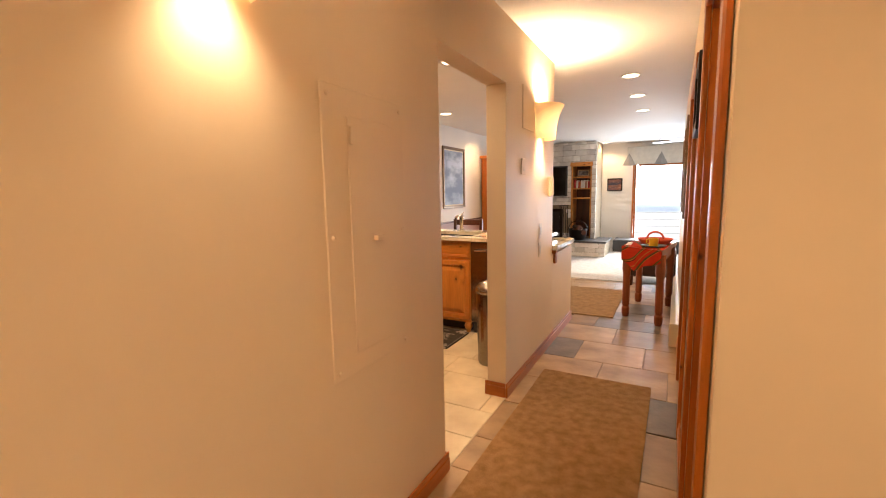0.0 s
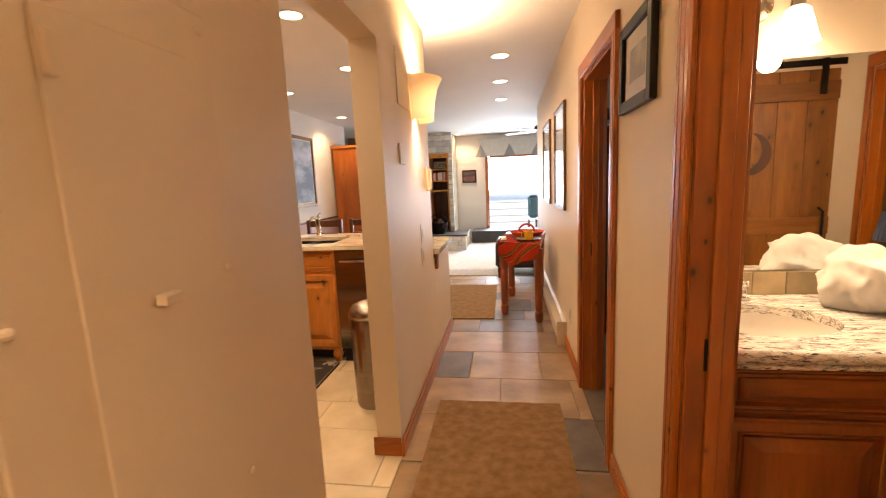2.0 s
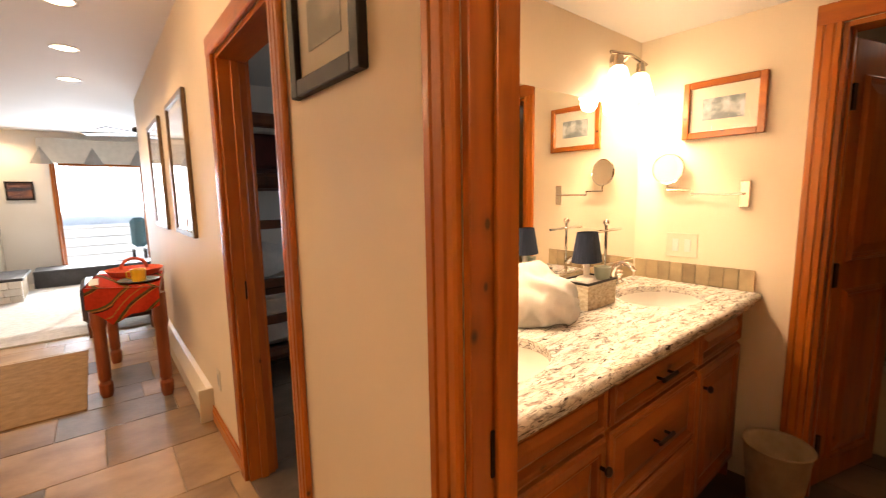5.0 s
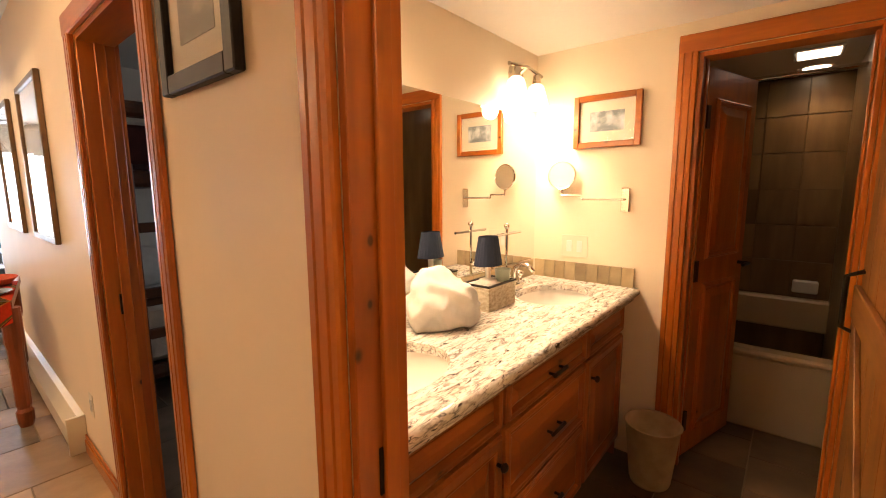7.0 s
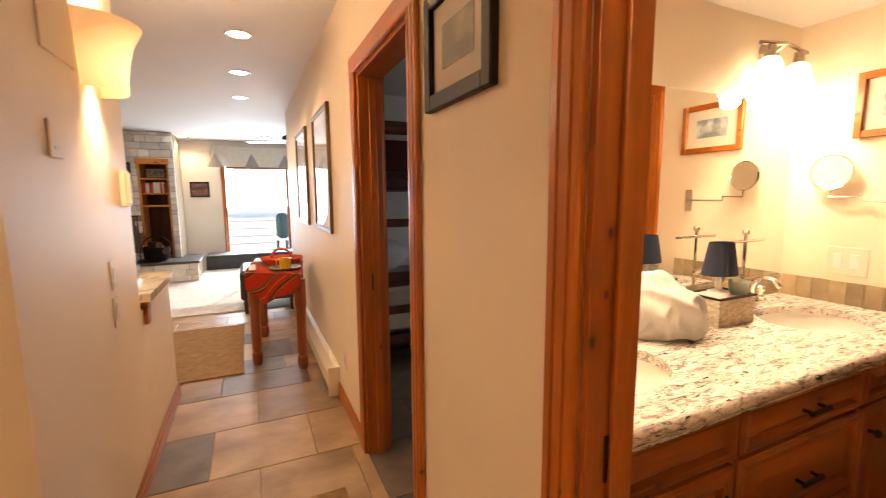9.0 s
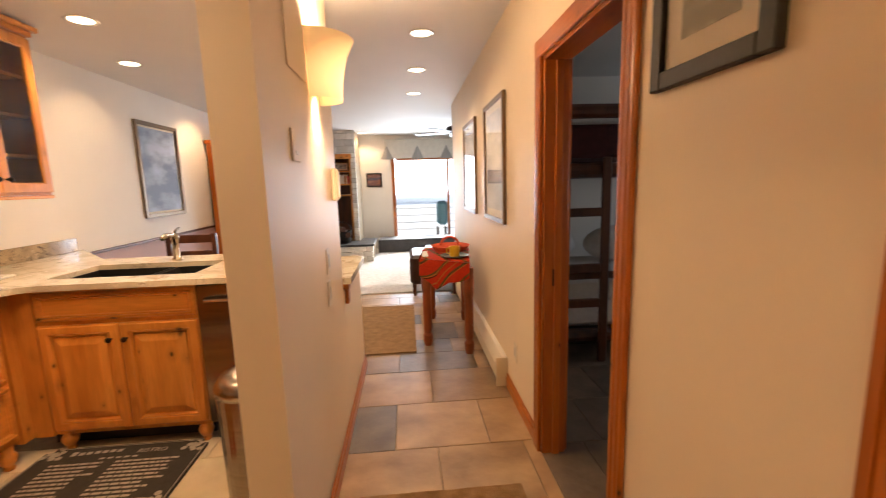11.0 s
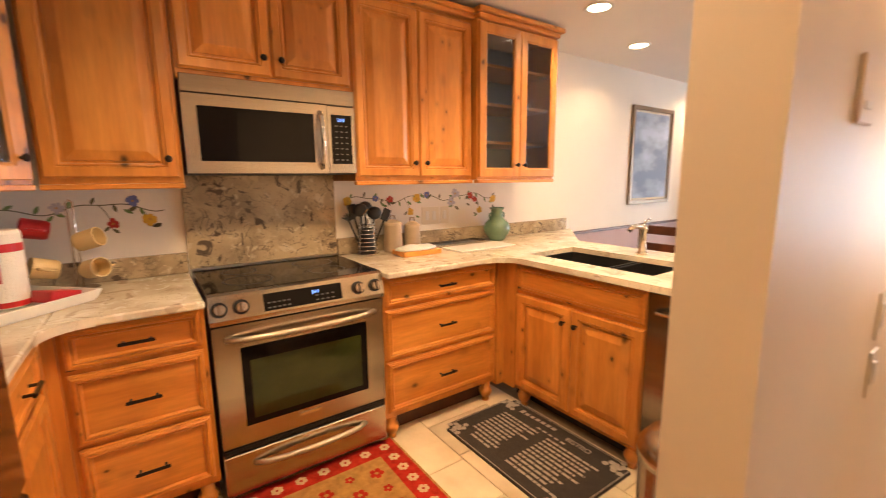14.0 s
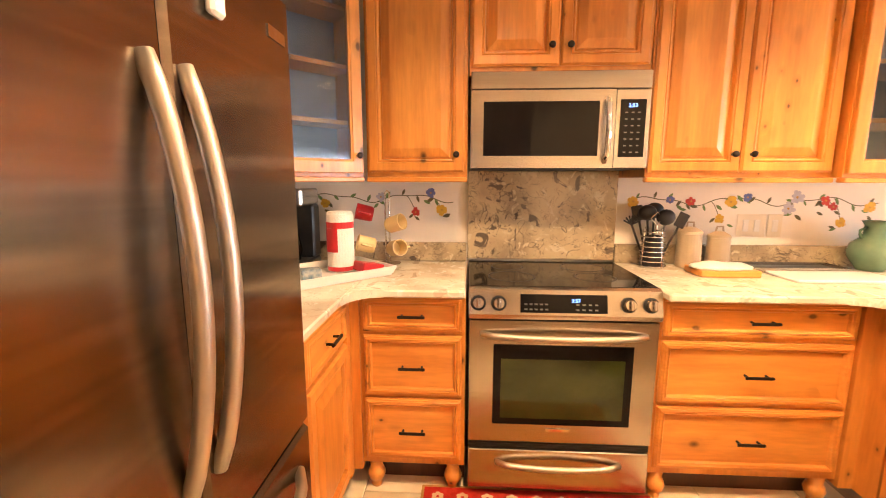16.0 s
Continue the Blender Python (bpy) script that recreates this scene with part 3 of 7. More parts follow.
# worktop: one continuous U with a sink cut-out
wt = thing("worktop", "pale veined granite worktop running round the kitchen", "worktop", (-1.8, 2.7, CT - 0.032))
z0, z1 = CT - 0.03, CT
SX0, SX1, SY0, SY1 = -1.47, -0.72, 3.26, 3.66
part("slab", boxes((KX + 0.002, -0.985, KY + 0.002, 1.122, z0, z1), bevel=0.006), K_GRANITE, wt)
part("slab", boxes((KX + 0.002, -1.50, 1.124, 1.571, z0, z1), bevel=0.006), K_GRANITE, wt)
part("slab", boxes((KX + 0.002, -1.50, 2.334, 3.10, z0, z1), bevel=0.006), K_GRANITE, wt)
for cy_, s_ in ((1.123, 1), (3.1, -1)):
    bm = bmesh.new()
    R_ = 0.13
    arc = [(-1.5005, cy_), (-1.5005, cy_ + s_ * R_)] + [(-1.5005 + R_ - R_ * math.cos(a), cy_ + s_ * (R_ - R_ * math.sin(a))) for a in [math.pi / 2 * k / 8 for k in range(1, 8)]] + [(-1.5005 + R_, cy_)]
    lo, hi = [bm.verts.new((x, y, z0)) for x, y in arc], [bm.verts.new((x, y, z1)) for x, y in arc]
    bm.faces.new(lo)
    bm.faces.new(hi)
    for k in range(len(arc)):
        q = (k + 1) % len(arc)
        bm.faces.new((lo[k], lo[q], hi[q], hi[k]))
    part("corner_fillet", bm, K_GRANITE, wt)
bm = bmesh.new()
# sink run with a cut corner to the dining side
for r in ((KX + 0.002, -0.064, 3.1005, SY0), (KX + 0.002, SX0, SY0, SY1), (SX1, -0.064, SY0, SY1), (KX + 0.002, -0.064, SY1, 3.92)):
    box(bm, r[0], r[1], r[2], r[3], z0, z1)
lo = [bm.verts.new((x, y, z)) for z in (z0, z1) for x, y in ((KX + 0.002, 3.92), (-1.62, 3.92), (KX + 0.002, 4.48))]
for f in ((0, 1, 2), (3, 5, 4), (0, 3, 4, 1), (1, 4, 5, 2), (2, 5, 3, 0)):
    bm.faces.new([lo[k] for k in f])
part("slab", bm, K_GRANITE, wt)
for r in ((KX + 0.002, KX + 0.022, KY + 0.022, 1.572, CT + 0.001, CT + 0.10), (KX + 0.002, KX + 0.022, 2.334, 4.40, CT + 0.001, CT + 0.10), (KX + 0.002, -0.99, KY + 0.002, KY + 0.02, CT + 0.001, CT + 0.10)):
    part("upstand", boxes(r, bevel=0.003), S_GRANITE, wt, "grey-brown granite upstand")
solid("splashback", boxes((KX + 0.002, KX + 0.018, 1.576, 2.33, 0.93, 1.384), bevel=0.002), S_GRANITE, "grey-brown veined granite splashback behind the range", "splashback", "structure")
# sink
s = thing("sink", "black double-bowl undermount kitchen sink", "sink", (-1.1, 3.45, 0.70))
mid = -1.02
for a, b in ((SX0 - 0.01, mid - 0.012), (mid + 0.012, SX1 + 0.01)):
    part("bowl", boxes((a, b, SY0 - 0.01, SY1 + 0.01, 0.70, 0.71), (a, a + 0.01, SY0 - 0.01, SY1 + 0.01, 0.71, z0 - 0.001), (b - 0.01, b, SY0 - 0.01, SY1 + 0.01, 0.71, z0 - 0.001), (a + 0.01, b - 0.01, SY0 - 0.01, SY0, 0.71, z0 - 0.001), (a + 0.01, b - 0.01, SY1, SY1 + 0.01, 0.71, z0 - 0.001)), BLACK, s)
    bm = lathe(bmesh.new(), ((a + b) / 2, (SY0 + SY1) / 2, 0.711), [(0.0, 0.001), (0.03, 0.002), (0.045, 0.004), (0.045, 0.0)], 16)
    part("drain", bm, CHROME, s, "chrome drain")
part("divider", boxes((mid - 0.011, mid + 0.011, SY0, SY1, 0.711, 0.86), bevel=0.004), BLACK, s)
fa = thing("kitchen_faucet", "brushed nickel pull-out kitchen faucet", "faucet", (-1.05, 3.74, CT))
part("body", lathe(bmesh.new(), (-1.05, 3.74, CT), [(0.0, 0), (0.03, 0), (0.03, 0.012), (0.020, 0.02), (0.019, 0.13), (0.023, 0.135), (0.023, 0.17), (0.0, 0.175)], 20), NICKEL, fa, smooth=True)
part("spout", tube(bmesh.new(), [(-1.05, 3.735, CT + 0.14), (-1.05, 3.70, CT + 0.165), (-1.05, 3.64, CT + 0.17), (-1.05, 3.60, CT + 0.15)], 0.014), NICKEL, fa, smooth=True)
part("lever", tube(bmesh.new(), [(-1.05, 3.745, CT + 0.176), (-1.05, 3.76, CT + 0.19), (-1.05, 3.80, CT + 0.20)], 0.007), NICKEL, fa, smooth=True)

# ---- range ----
RY0, RY1, RF = 1.583, 2.331, -1.545
r = thing("range", "stainless steel slide-in electric range with a black glass cooktop", "range", (-1.85, (RY0 + RY1) / 2, 0))
part("body", boxes((KX + 0.03, RF - 0.045, RY0 + 0.006, RY1 - 0.006, 0.04, CT - 0.015)), BLACK, r)
part("cooktop", boxes((KX + 0.025, RF - 0.03, RY0 + 0.002, RY1 - 0.002, CT - 0.014, CT + 0.006), bevel=0.003), BLACKGLASS, r, "black glass cooktop")
for cx, cy, rad in ((-1.75, 1.77, 0.10), (-1.75, 2.13, 0.085), (-1.97, 1.77, 0.075), (-1.97, 2.13, 0.10)):
    part("burner_ring", lathe(bmesh.new(), (cx, cy, CT + 0.0064), [(rad - 0.003, 0), (rad, 0.0004), (rad + 0.003, 0)], 40), IRON, r)
bm = bmesh.new()
prof = [(RF - 0.044, CT - 0.12), (RF + 0.005, CT - 0.12), (RF + 0.012, CT - 0.10), (RF - 0.012, CT - 0.004), (RF - 0.03, CT + 0.005), (RF - 0.044, CT + 0.005)]
ends = [[bm.verts.new((x, y, z)) for x, z in prof] for y in (RY0, RY1)]
bm.faces.new(ends[0])
bm.faces.new(ends[1][::-1])
for k in range(6):
    bm.faces.new((ends[0][k], ends[0][(k + 1) % 6], ends[1][(k + 1) % 6], ends[1][k]))
cp = part("control_panel", bm, STEEL_H, r)
pm = frame_map((RF + 0.0125, 0, CT - 0.10), (0, 1, 0), (1, 0, 0)) @ Matrix.Rotation(radians(-14), 4, "X")
part("display", place(boxes((1.785, 2.12, 0.01, 0.082, 0.0, 0.002)), pm), BLACKGLASS, cp, "black glass display panel")
DIGIT = glow("blue_digits", (0.15, 0.35, 1.0), 2.5)
KEYMARK = mat("printed_grey_marks", (0.10, 0.10, 0.10), 0.5, vary=0.1)


def lettering(text, size, m, material, parent, name="lettering", label=""):
    cu = bpy.data.curves.new(name, "FONT")
    cu.body, cu.size, cu.extrude = text, size, 0.0003
    cu.align_x, cu.align_y = "CENTER", "CENTER"
    tmp = bpy.data.objects.new(name, cu)
    me = bpy.data.meshes.new_from_object(tmp)
    bpy.data.objects.remove(tmp)
    bm = bmesh.new()
    bm.from_mesh(me)
    place(bm, m)
    return part(name, bm, material, parent, label)


lettering("3:57", 0.02, pm @ Matrix.Translation((2.0, 0.058, 0.003)), DIGIT, cp, label="blue clock digits")
bm = bmesh.new()
for k in range(9):
    for j in range(2):
        u = 1.80 + k * 0.02 if k < 5 else 2.0 + (k - 5) * 0.024
        box(bm, u, u + 0.012, 0.02 + j * 0.02, 0.026 + j * 0.02, 0.002, 0.0026)
tagged(part("keypad_print", place(bm, pm), KEYMARK, cp), kind="stuff")
for u in (1.62, 1.70, 2.20, 2.285):
    bm = bmesh.new()
    cyl(bm, (u, 0.045, 0.006), (u, 0.045, 0.030), 0.023, 0.020, 24)
    box(bm, u - 0.006, u + 0.006, 0.025, 0.065, 0.030, 0.044, 0.003)
    kn = part("control_knob", place(bm, pm), STEEL_H, cp, "steel knob", smooth=False)
    # black here paints in the dark shadow seen on the chrome knob
    part("bezel", place(cyl(bmesh.new(), (u, 0.045, 0), (u, 0.045, 0.0058), 0.030, seg=24), pm), BLACK, kn, "bezel ring coloured black for the shadow at the knob")
dr = part("oven_door", place(frame_ring(RY1 - RY0 - 0.008, CT - 0.395, 0.098, 0.092, 0.08, CT - 0.13 - 0.685, 0.04), frame_map((RF - 0.044, RY0 + 0.004, 0.265), (0, 1, 0), (1, 0, 0))), STEEL_H, r)
part("window_frame", boxes((RF - 0.02, RF - 0.001, 1.684, 2.236, 0.344, 0.686)), BLACKGLASS, dr, "black glass border")
# near-black glass; its green tone paints in a reflection
OVENGLASS = mat("oven_glass_green_reflection", (0.032, 0.042, 0.010), 0.04, color2=(0.012, 0.015, 0.005), scale=(3, 3, 5))
part("window", boxes((RF - 0.0008, RF + 0.0005, 1.715, 2.205, 0.372, 0.628)), OVENGLASS, dr, "dark oven window with a green reflection put into its colour")


def bowed_handle(ya, yb, z, x, out, rad):
    n = 12
    return tube(bmesh.new(), [(x + out * math.sin(math.pi * min(1, max(0, (k / n))) ) ** 0.45, ya + (yb - ya) * k / n, z) for k in range(n + 1)], rad)


part("handle", bowed_handle(RY0 + 0.05, RY1 - 0.05, CT - 0.185, RF - 0.003, 0.05, 0.012), SATIN, dr, smooth=True)
part("badge", boxes((RF - 0.003, RF, 1.90, 2.0, 0.315, 0.327)), CHROME, dr, "small chrome maker's plate")
part("vent_strip", boxes(*[(RF - 0.03, RF - 0.008, RY0 + 0.006, RY1 - 0.006, 0.232 + k * 0.011, 0.238 + k * 0.011) for k in range(3)]), BLACK, r, "black vent strips")
dw = part("drawer", boxes((RF - 0.044, RF - 0.004, RY0 + 0.004, RY1 - 0.004, 0.045, 0.225), bevel=0.004), STEEL_H, r)
part("handle", bowed_handle(RY0 + 0.12, RY1 - 0.12, 0.17, RF - 0.003, 0.042, 0.012), SATIN, dw, smooth=True)
for yy in (RY0 + 0.06, RY1 - 0.06):
    part("foot", cyl(bmesh.new(), (RF - 0.12, yy, 0), (RF - 0.12, yy, 0.042), 0.02), BLACK, r)
part("rear_foot", boxes((KX + 0.06, KX + 0.10, RY0 + 0.05, RY1 - 0.05, 0, 0.042)), BLACK, r)

# ---- microwave over the range ----
MF, MZ0, MZ1 = -1.79, 1.384, 1.788
mw = thing("microwave", "stainless steel microwave hood mounted over the range", "microwave", (-1.97, (RY0 + RY1) / 2, MZ0))
part("body", boxes((KX + 0.003, MF - 0.03, RY0 + 0.004, RY1 - 0.004, MZ0, MZ1 - 0.003)), BLACK, mw)
part("vent_panel", boxes((MF - 0.029, MF, RY0 + 0.002, RY1 - 0.002, MZ1 - 0.075, MZ1 - 0.003), bevel=0.003), STEEL_H, mw)
DY = 2.185
dr = part("door", place(frame_ring(DY - RY0 - 0.002, MZ1 - MZ0 - 0.083, 0.053, 0.065, 0.051, 0.046, 0.029), frame_map((MF - 0.029, RY0 + 0.002, MZ0 + 0.004), (0, 1, 0), (1, 0, 0))), STEEL_H, mw)
part("window", boxes((MF - 0.02, MF - 0.003, RY0 + 0.054, DY - 0.064, MZ0 + 0.054, MZ1 - 0.124)), BLACKGLASS, dr, "black glass window")
bm = bmesh.new()
tube(bm, [(MF, DY - 0.035, MZ0 + 0.03), (MF + 0.03, DY - 0.035, MZ0 + 0.06), (MF + 0.042, DY - 0.035, MZ0 + 0.16), (MF + 0.03, DY - 0.035, MZ0 + 0.26), (MF, DY - 0.035, MZ0 + 0.29)], 0.012)
part("handle", bm, CHROME, dr, smooth=True)
kp = part("control_panel", boxes((MF - 0.029, MF, DY + 0.002, RY1 - 0.002, MZ0 + 0.004, MZ1 - 0.079), bevel=0.003), STEEL_H, mw)
part("keypad", boxes((MF, MF + 0.002, DY + 0.02, RY1 - 0.022, MZ0 + 0.05, MZ1 - 0.12)), BLACKGLASS, kp, "black keypad")
km = frame_map((MF + 0.002, 0, 0), (0, 1, 0), (1, 0, 0))
lettering("3:53", 0.022, km @ Matrix.Translation((2.255, MZ1 - 0.145, 0.001)), DIGIT, kp, label="blue clock digits")
bm = bmesh.new()
for k in range(3):
    for j in range(7):
        box(bm, 2.224 + k * 0.026, 2.235 + k * 0.026, MZ0 + 0.067 + j * 0.027, MZ0 + 0.072 + j * 0.027, 0, 0.0008)
tagged(part("keys", place(bm, km), KEYMARK, kp), kind="stuff")

# ---- wall cabinets ----
UF, UZ0, UZ1 = -1.80, 1.35, 2.27


def wall_cabinet(y0, y1, z0, z1, doors, label, face=UF):
    c = thing("wall_cabinet", label, "cabinet", ((KX + face) / 2, (y0 + y1) / 2, z0), group="kitchen wall cabinets")
    part("body", boxes((KX + 0.003, face - 0.022, y0 + 0.001, y1 - 0.001, z0, z1), bevel=0.002), ALDER_V, c)
    part("light_rail", boxes((face - 0.04, face - 0.005, y0 + 0.001, y1 - 0.001, z0 - 0.022, z0 - 0.001), bevel=0.004), ALDER_Y, c)
    w = (y1 - y0 - 0.02) / doors
    for k in range(doors):
        m = frame_map((face - 0.0215, y0 + 0.01 + k * w, z0 + 0.02), (0, 1, 0), (1, 0, 0))
        d = part("door", place(raised_panel(w - 0.004, z1 - z0 - 0.04, 0.058, 0.022), m), ALDER_V, c)
        u = w - 0.04 if (k == 0) else 0.035
        part("knob", knob(m, u, 0.075, 0.022), IRON, d, "round dark bronze knob")
    part("cornice", boxes((KX + 0.003, face + 0.012, y0 + 0.001, y1 - 0.001, z1 + 0.001, z1 + 0.025), (KX + 0.003, face + 0.03, y0 + 0.001, y1 - 0.001, z1 + 0.025, z1 + 0.05), bevel=0.004), ALDER_Y, c)
    return c


wall_cabinet(1.125, 1.573, UZ0, UZ1, 1, "knotty alder wall cabinet with one raised-panel door")
wall_cabinet(1.575, 2.331, MZ1, UZ1, 2, "short knotty alder wall cabinet over the microwave")
wall_cabinet(2.333, 3.105, UZ0, UZ1, 2, "knotty alder wall cabinet with two raised-panel doors")
SMOKE = clear("seeded_cabinet_glass", (0.72, 0.80, 0.88), 0.08)
INSIDE = mat("cabinet_inside_grey", (0.30, 0.33, 0.38), 0.5, vary=0.25, scale=(10, 10, 10))


def glass_cabinet(m, w, d, h, doors, label, cornice):
    """A cabinet of width w, depth d and height h with glazed doors; m maps (along, up, outward) from its lower front corner."""
    c = thing("glass_cabinet", label, "cabinet", m @ Vector((w / 2, 0, -d / 2)), group="kitchen wall cabinets")
    t = 0.018
    part("body", place(boxes((0, t, 0, h, -d, 0), (w - t, w, 0, h, -d, 0), (t, w - t, 0, t, -d, 0), (t, w - t, h - t, h, -d, 0)), m), ALDER_V, c)
    part("back", place(boxes((t, w - t, t, h - t, -d, -d + 0.01)), m), INSIDE, c)
    for k in range(1, 4):
        part("shelf", place(boxes((t, w - t, h * k / 4 - 0.009, h * k / 4 + 0.009, -d + 0.011, -0.04)), m), ALDER_X, c)
    part("light_rail", place(boxes((0, w, -0.022, -0.001, -0.03, 0.015), bevel=0.004), m), ALDER_Y, c)
    dw = (w - 0.01) / doors
    for k in range(doors):
        mm = m @ Matrix.Translation((0.005 + k * dw, 0.015, 0.001))
        dd = part("door", place(raised_panel(dw - 0.004, h - 0.03, 0.058, 0.022, panel=False), mm), ALDER_V, c)
        g = part("pane", place(boxes((0.056, dw - 0.06, 0.056, h - 0.086, 0.006, 0.010)), mm), SMOKE, dd, "seeded glass pane")
        part("knob", knob(mm, dw - 0.035 if k == 0 else 0.03, 0.075, 0.022), IRON, dd, "round dark bronze knob")
    if cornice:
        part("cornice", place(boxes((-0.005, w + 0.01, h + 0.001, h + 0.03, -d, 0.03), (-0.02, w + 0.03, h + 0.03, h + 0.06, -d, 0.055), bevel=0.006), m), ALDER_Y, c)
    return c


glass_cabinet(frame_map((-1.775, 3.108, UZ0), (0, 1, 0), (1, 0, 0)), 0.69, 0.36, 0.92, 2, "knotty alder wall cabinet with two seeded-glass doors", True)
gd = Vector((-1, 1, 0)).normalized()
glass_cabinet(frame_map((-1.47, 0.775, UZ0), gd, (1, 1, 0)), 0.475, 0.20, 0.92, 1, "diagonal corner wall cabinet with a seeded-glass door", False)

# ---- refrigerator ----
FX0, FX1, FY, FZ = -0.96, -0.085, 1.15, 1.74
f = thing("refrigerator", "stainless steel french-door refrigerator with a bottom freezer", "refrigerator", (-0.58, 0.78, 0))
part("body", boxes((FX0 + 0.004, FX1 - 0.004, KY + 0.03, FY - 0.07, 0.03, FZ - 0.01)), mat("dark_grey_steel", (0.09, 0.085, 0.08), 0.4, 0.5), f)
cx = -0.522
for a, b, s in ((FX0, cx - 0.003, 1), (cx + 0.003, FX1, -1)):
    d = part("door", boxes((a, b, FY - 0.066, FY, 0.70, FZ), bevel=0.010), STEEL, f)
    hx = (cx - 0.036) if s == 1 else (cx + 0.044)
    n = 14
    bm = tube(bmesh.new(), [(hx - s * 0.0, FY + 0.050 * math.sin(math.pi * k / n) ** 0.75, 0.845 + 0.652 * k / n) for k in range(n + 1)], 0.0145, 12)
    part("handle", bm, SATIN, d, "bowed satin steel handle", smooth=True)
d = part("freezer_drawer", boxes((FX0, FX1, FY - 0.066, FY, 0.06, 0.688), bevel=0.010), STEEL, f)
part("handle", tube(bmesh.new(), [(FX0 + 0.08 + 0.75 * k / 12, FY + 0.07 * math.sin(math.pi * k / 12) ** 0.6, 0.60) for k in range(13)], 0.014, 12), SATIN, d, "bowed satin steel handle", smooth=True)
part("badge", boxes((-0.925, -0.845, FY, FY + 0.003, 1.632, 1.657)), CHROME, f, "small chrome maker's plate")
for xx in (FX0 + 0.08, FX1 - 0.08):
    part("foot", cyl(bmesh.new(), (xx, FY - 0.15, 0), (xx, FY - 0.15, 0.031), 0.025), BLACK, f)
part("rear_foot", boxes((FX0 + 0.05, FX1 - 0.05, KY + 0.06, KY + 0.10, 0, 0.031)), BLACK, f)
for k, (xx, zz) in enumerate(((-0.64, 1.645), (-0.34, 1.60))):
    g = thing("magnet_clip", "white and black magnetic clip on the refrigerator door", "magnet", (xx, FY, zz), group="fridge magnets")
    part("clip", boxes((xx - 0.02, xx + 0.02, FY + 0.001, FY + 0.018, zz - 0.05, zz + 0.05), bevel=0.006), WHITE, g)
    part("grip", boxes((xx - 0.022, xx + 0.022, FY + 0.012, FY + 0.03, zz + 0.03, zz + 0.07), bevel=0.006), BLACK, g)

# ---- lamps that hang in the place ----


def downlight(x, y, power, z=CEIL, spot=True):
    d = thing("downlight", "round recessed ceiling downlight, lit", "downlight", (x, y, z), group="recessed downlights")
    part("trim_ring", lathe(bmesh.new(), (x, y, z), [(0.062, -0.001), (0.082, -0.006), (0.088, -0.001)], 28), WHITE, d)
    part("lens", lathe(bmesh.new(), (x, y, z), [(0.0, -0.003), (0.063, -0.003), (0.063, -0.0015)], 28), CAN_GLOW, d, "glowing lens")
    if power:
        lamp("downlight_lamp", "SPOT", (x, y, z - 0.02), power, WARM, 0.05, target=(x, y, 0), spot=146 if x < 0 else 135)
    return d


for x, y, p in ((-1.42, 3.75, 38), (-1.70, 4.65, 20), (-0.64, 2.75, 84), (-0.74, 3.94, 40), (-0.75, 1.75, 68), (-1.78, 6.4, 40), (0.57, 3.97, 30), (0.56, 4.9, 36), (0.55, 5.9, 40), (-0.4, 9.5, 45), (1.75, -0.6, 58), (0.55, -1.3, 40)):
    downlight(x, y, p)
SCONCE = glow("amber_sconce_glass", (1.0, 0.60, 0.24), 1.0)
sn, sl = SCONCE.node_tree.nodes, SCONCE.node_tree.links
# the glass glows most beside its bulb and fades away from it
stc, sdist, sramp = sn.new("ShaderNodeTexCoord"), sn.new("ShaderNodeVectorMath"), sn.new("ShaderNodeMapRange")
sdist.operation = "DISTANCE"
sdist.inputs[1].default_value = (0.10, 0.0, 0.07)
sramp.inputs[1].default_value, sramp.inputs[2].default_value, sramp.inputs[3].default_value, sramp.inputs[4].default_value = 0.02, 0.19, 2.6, 0.5
sl.new(stc.outputs["Object"], sdist.inputs[0])
sl.new(sdist.outputs["Value"], sramp.inputs[0])
sl.new(sramp.outputs[0], sn["Principled BSDF"].inputs["Emission Strength"])


def sconce(y, z, power, down=0.3, front=0.2):
    s = thing("wall_sconce", "flared amber half-round wall sconce, lit, open above and below", "sconce", (WL, y, z), group="hall sconces")
    bm = bmesh.new()
    n, rings = 18, []
    for r, h in ((0.112, 0.0), (0.115, 0.055), (0.123, 0.115), (0.140, 0.18), (0.170, 0.24)):
        rings.append([bm.verts.new((WL + 0.003 + r * 1.0 * math.sin(math.pi * k / n), y - r * math.cos(math.pi * k / n), z + h)) for k in range(n + 1)])
    for a, b in zip(rings, rings[1:]):
        for k in range(n):
            bm.faces.new((a[k], a[k + 1], b[k + 1], b[k]))
    part("shade", bm, SCONCE, s, "glowing amber shade", smooth=True).modifiers.new("thickness", "SOLIDIFY").thickness = 0.003
    part("back_plate", boxes((WL + 0.0005, WL + 0.0025, y - 0.05, y + 0.05, z + 0.03, z + 0.2)), NICKEL, s)
    part("bulb", ball(bmesh.new(), (WL + 0.045, y, z + 0.12), 0.022, (1, 1, 1.3)), BULB_GLOW, s, "glowing bulb")
    lamp("sconce_lamp_up", "SPOT", (WL + 0.055, y, z + 0.20), power, WARM, 0.03, target=(WL + 0.03, y, z + 1), spot=150).data.spot_blend = 1.0
    lamp("sconce_lamp_down", "SPOT", (WL + 0.05, y, z + 0.04), power * down, WARM, 0.03, target=(WL + 0.03, y, z - 1), spot=105).data.spot_blend = 1.0
    lamp("sconce_lamp_front", "SPOT", (WL + 0.185, y, z + 0.13), power * front, WARM, 0.06, target=(WL + 1, y, z + 0.13), spot=165).data.spot_blend = 1.0


sconce(2.82, 1.705, 120, 0.3, 0.14)
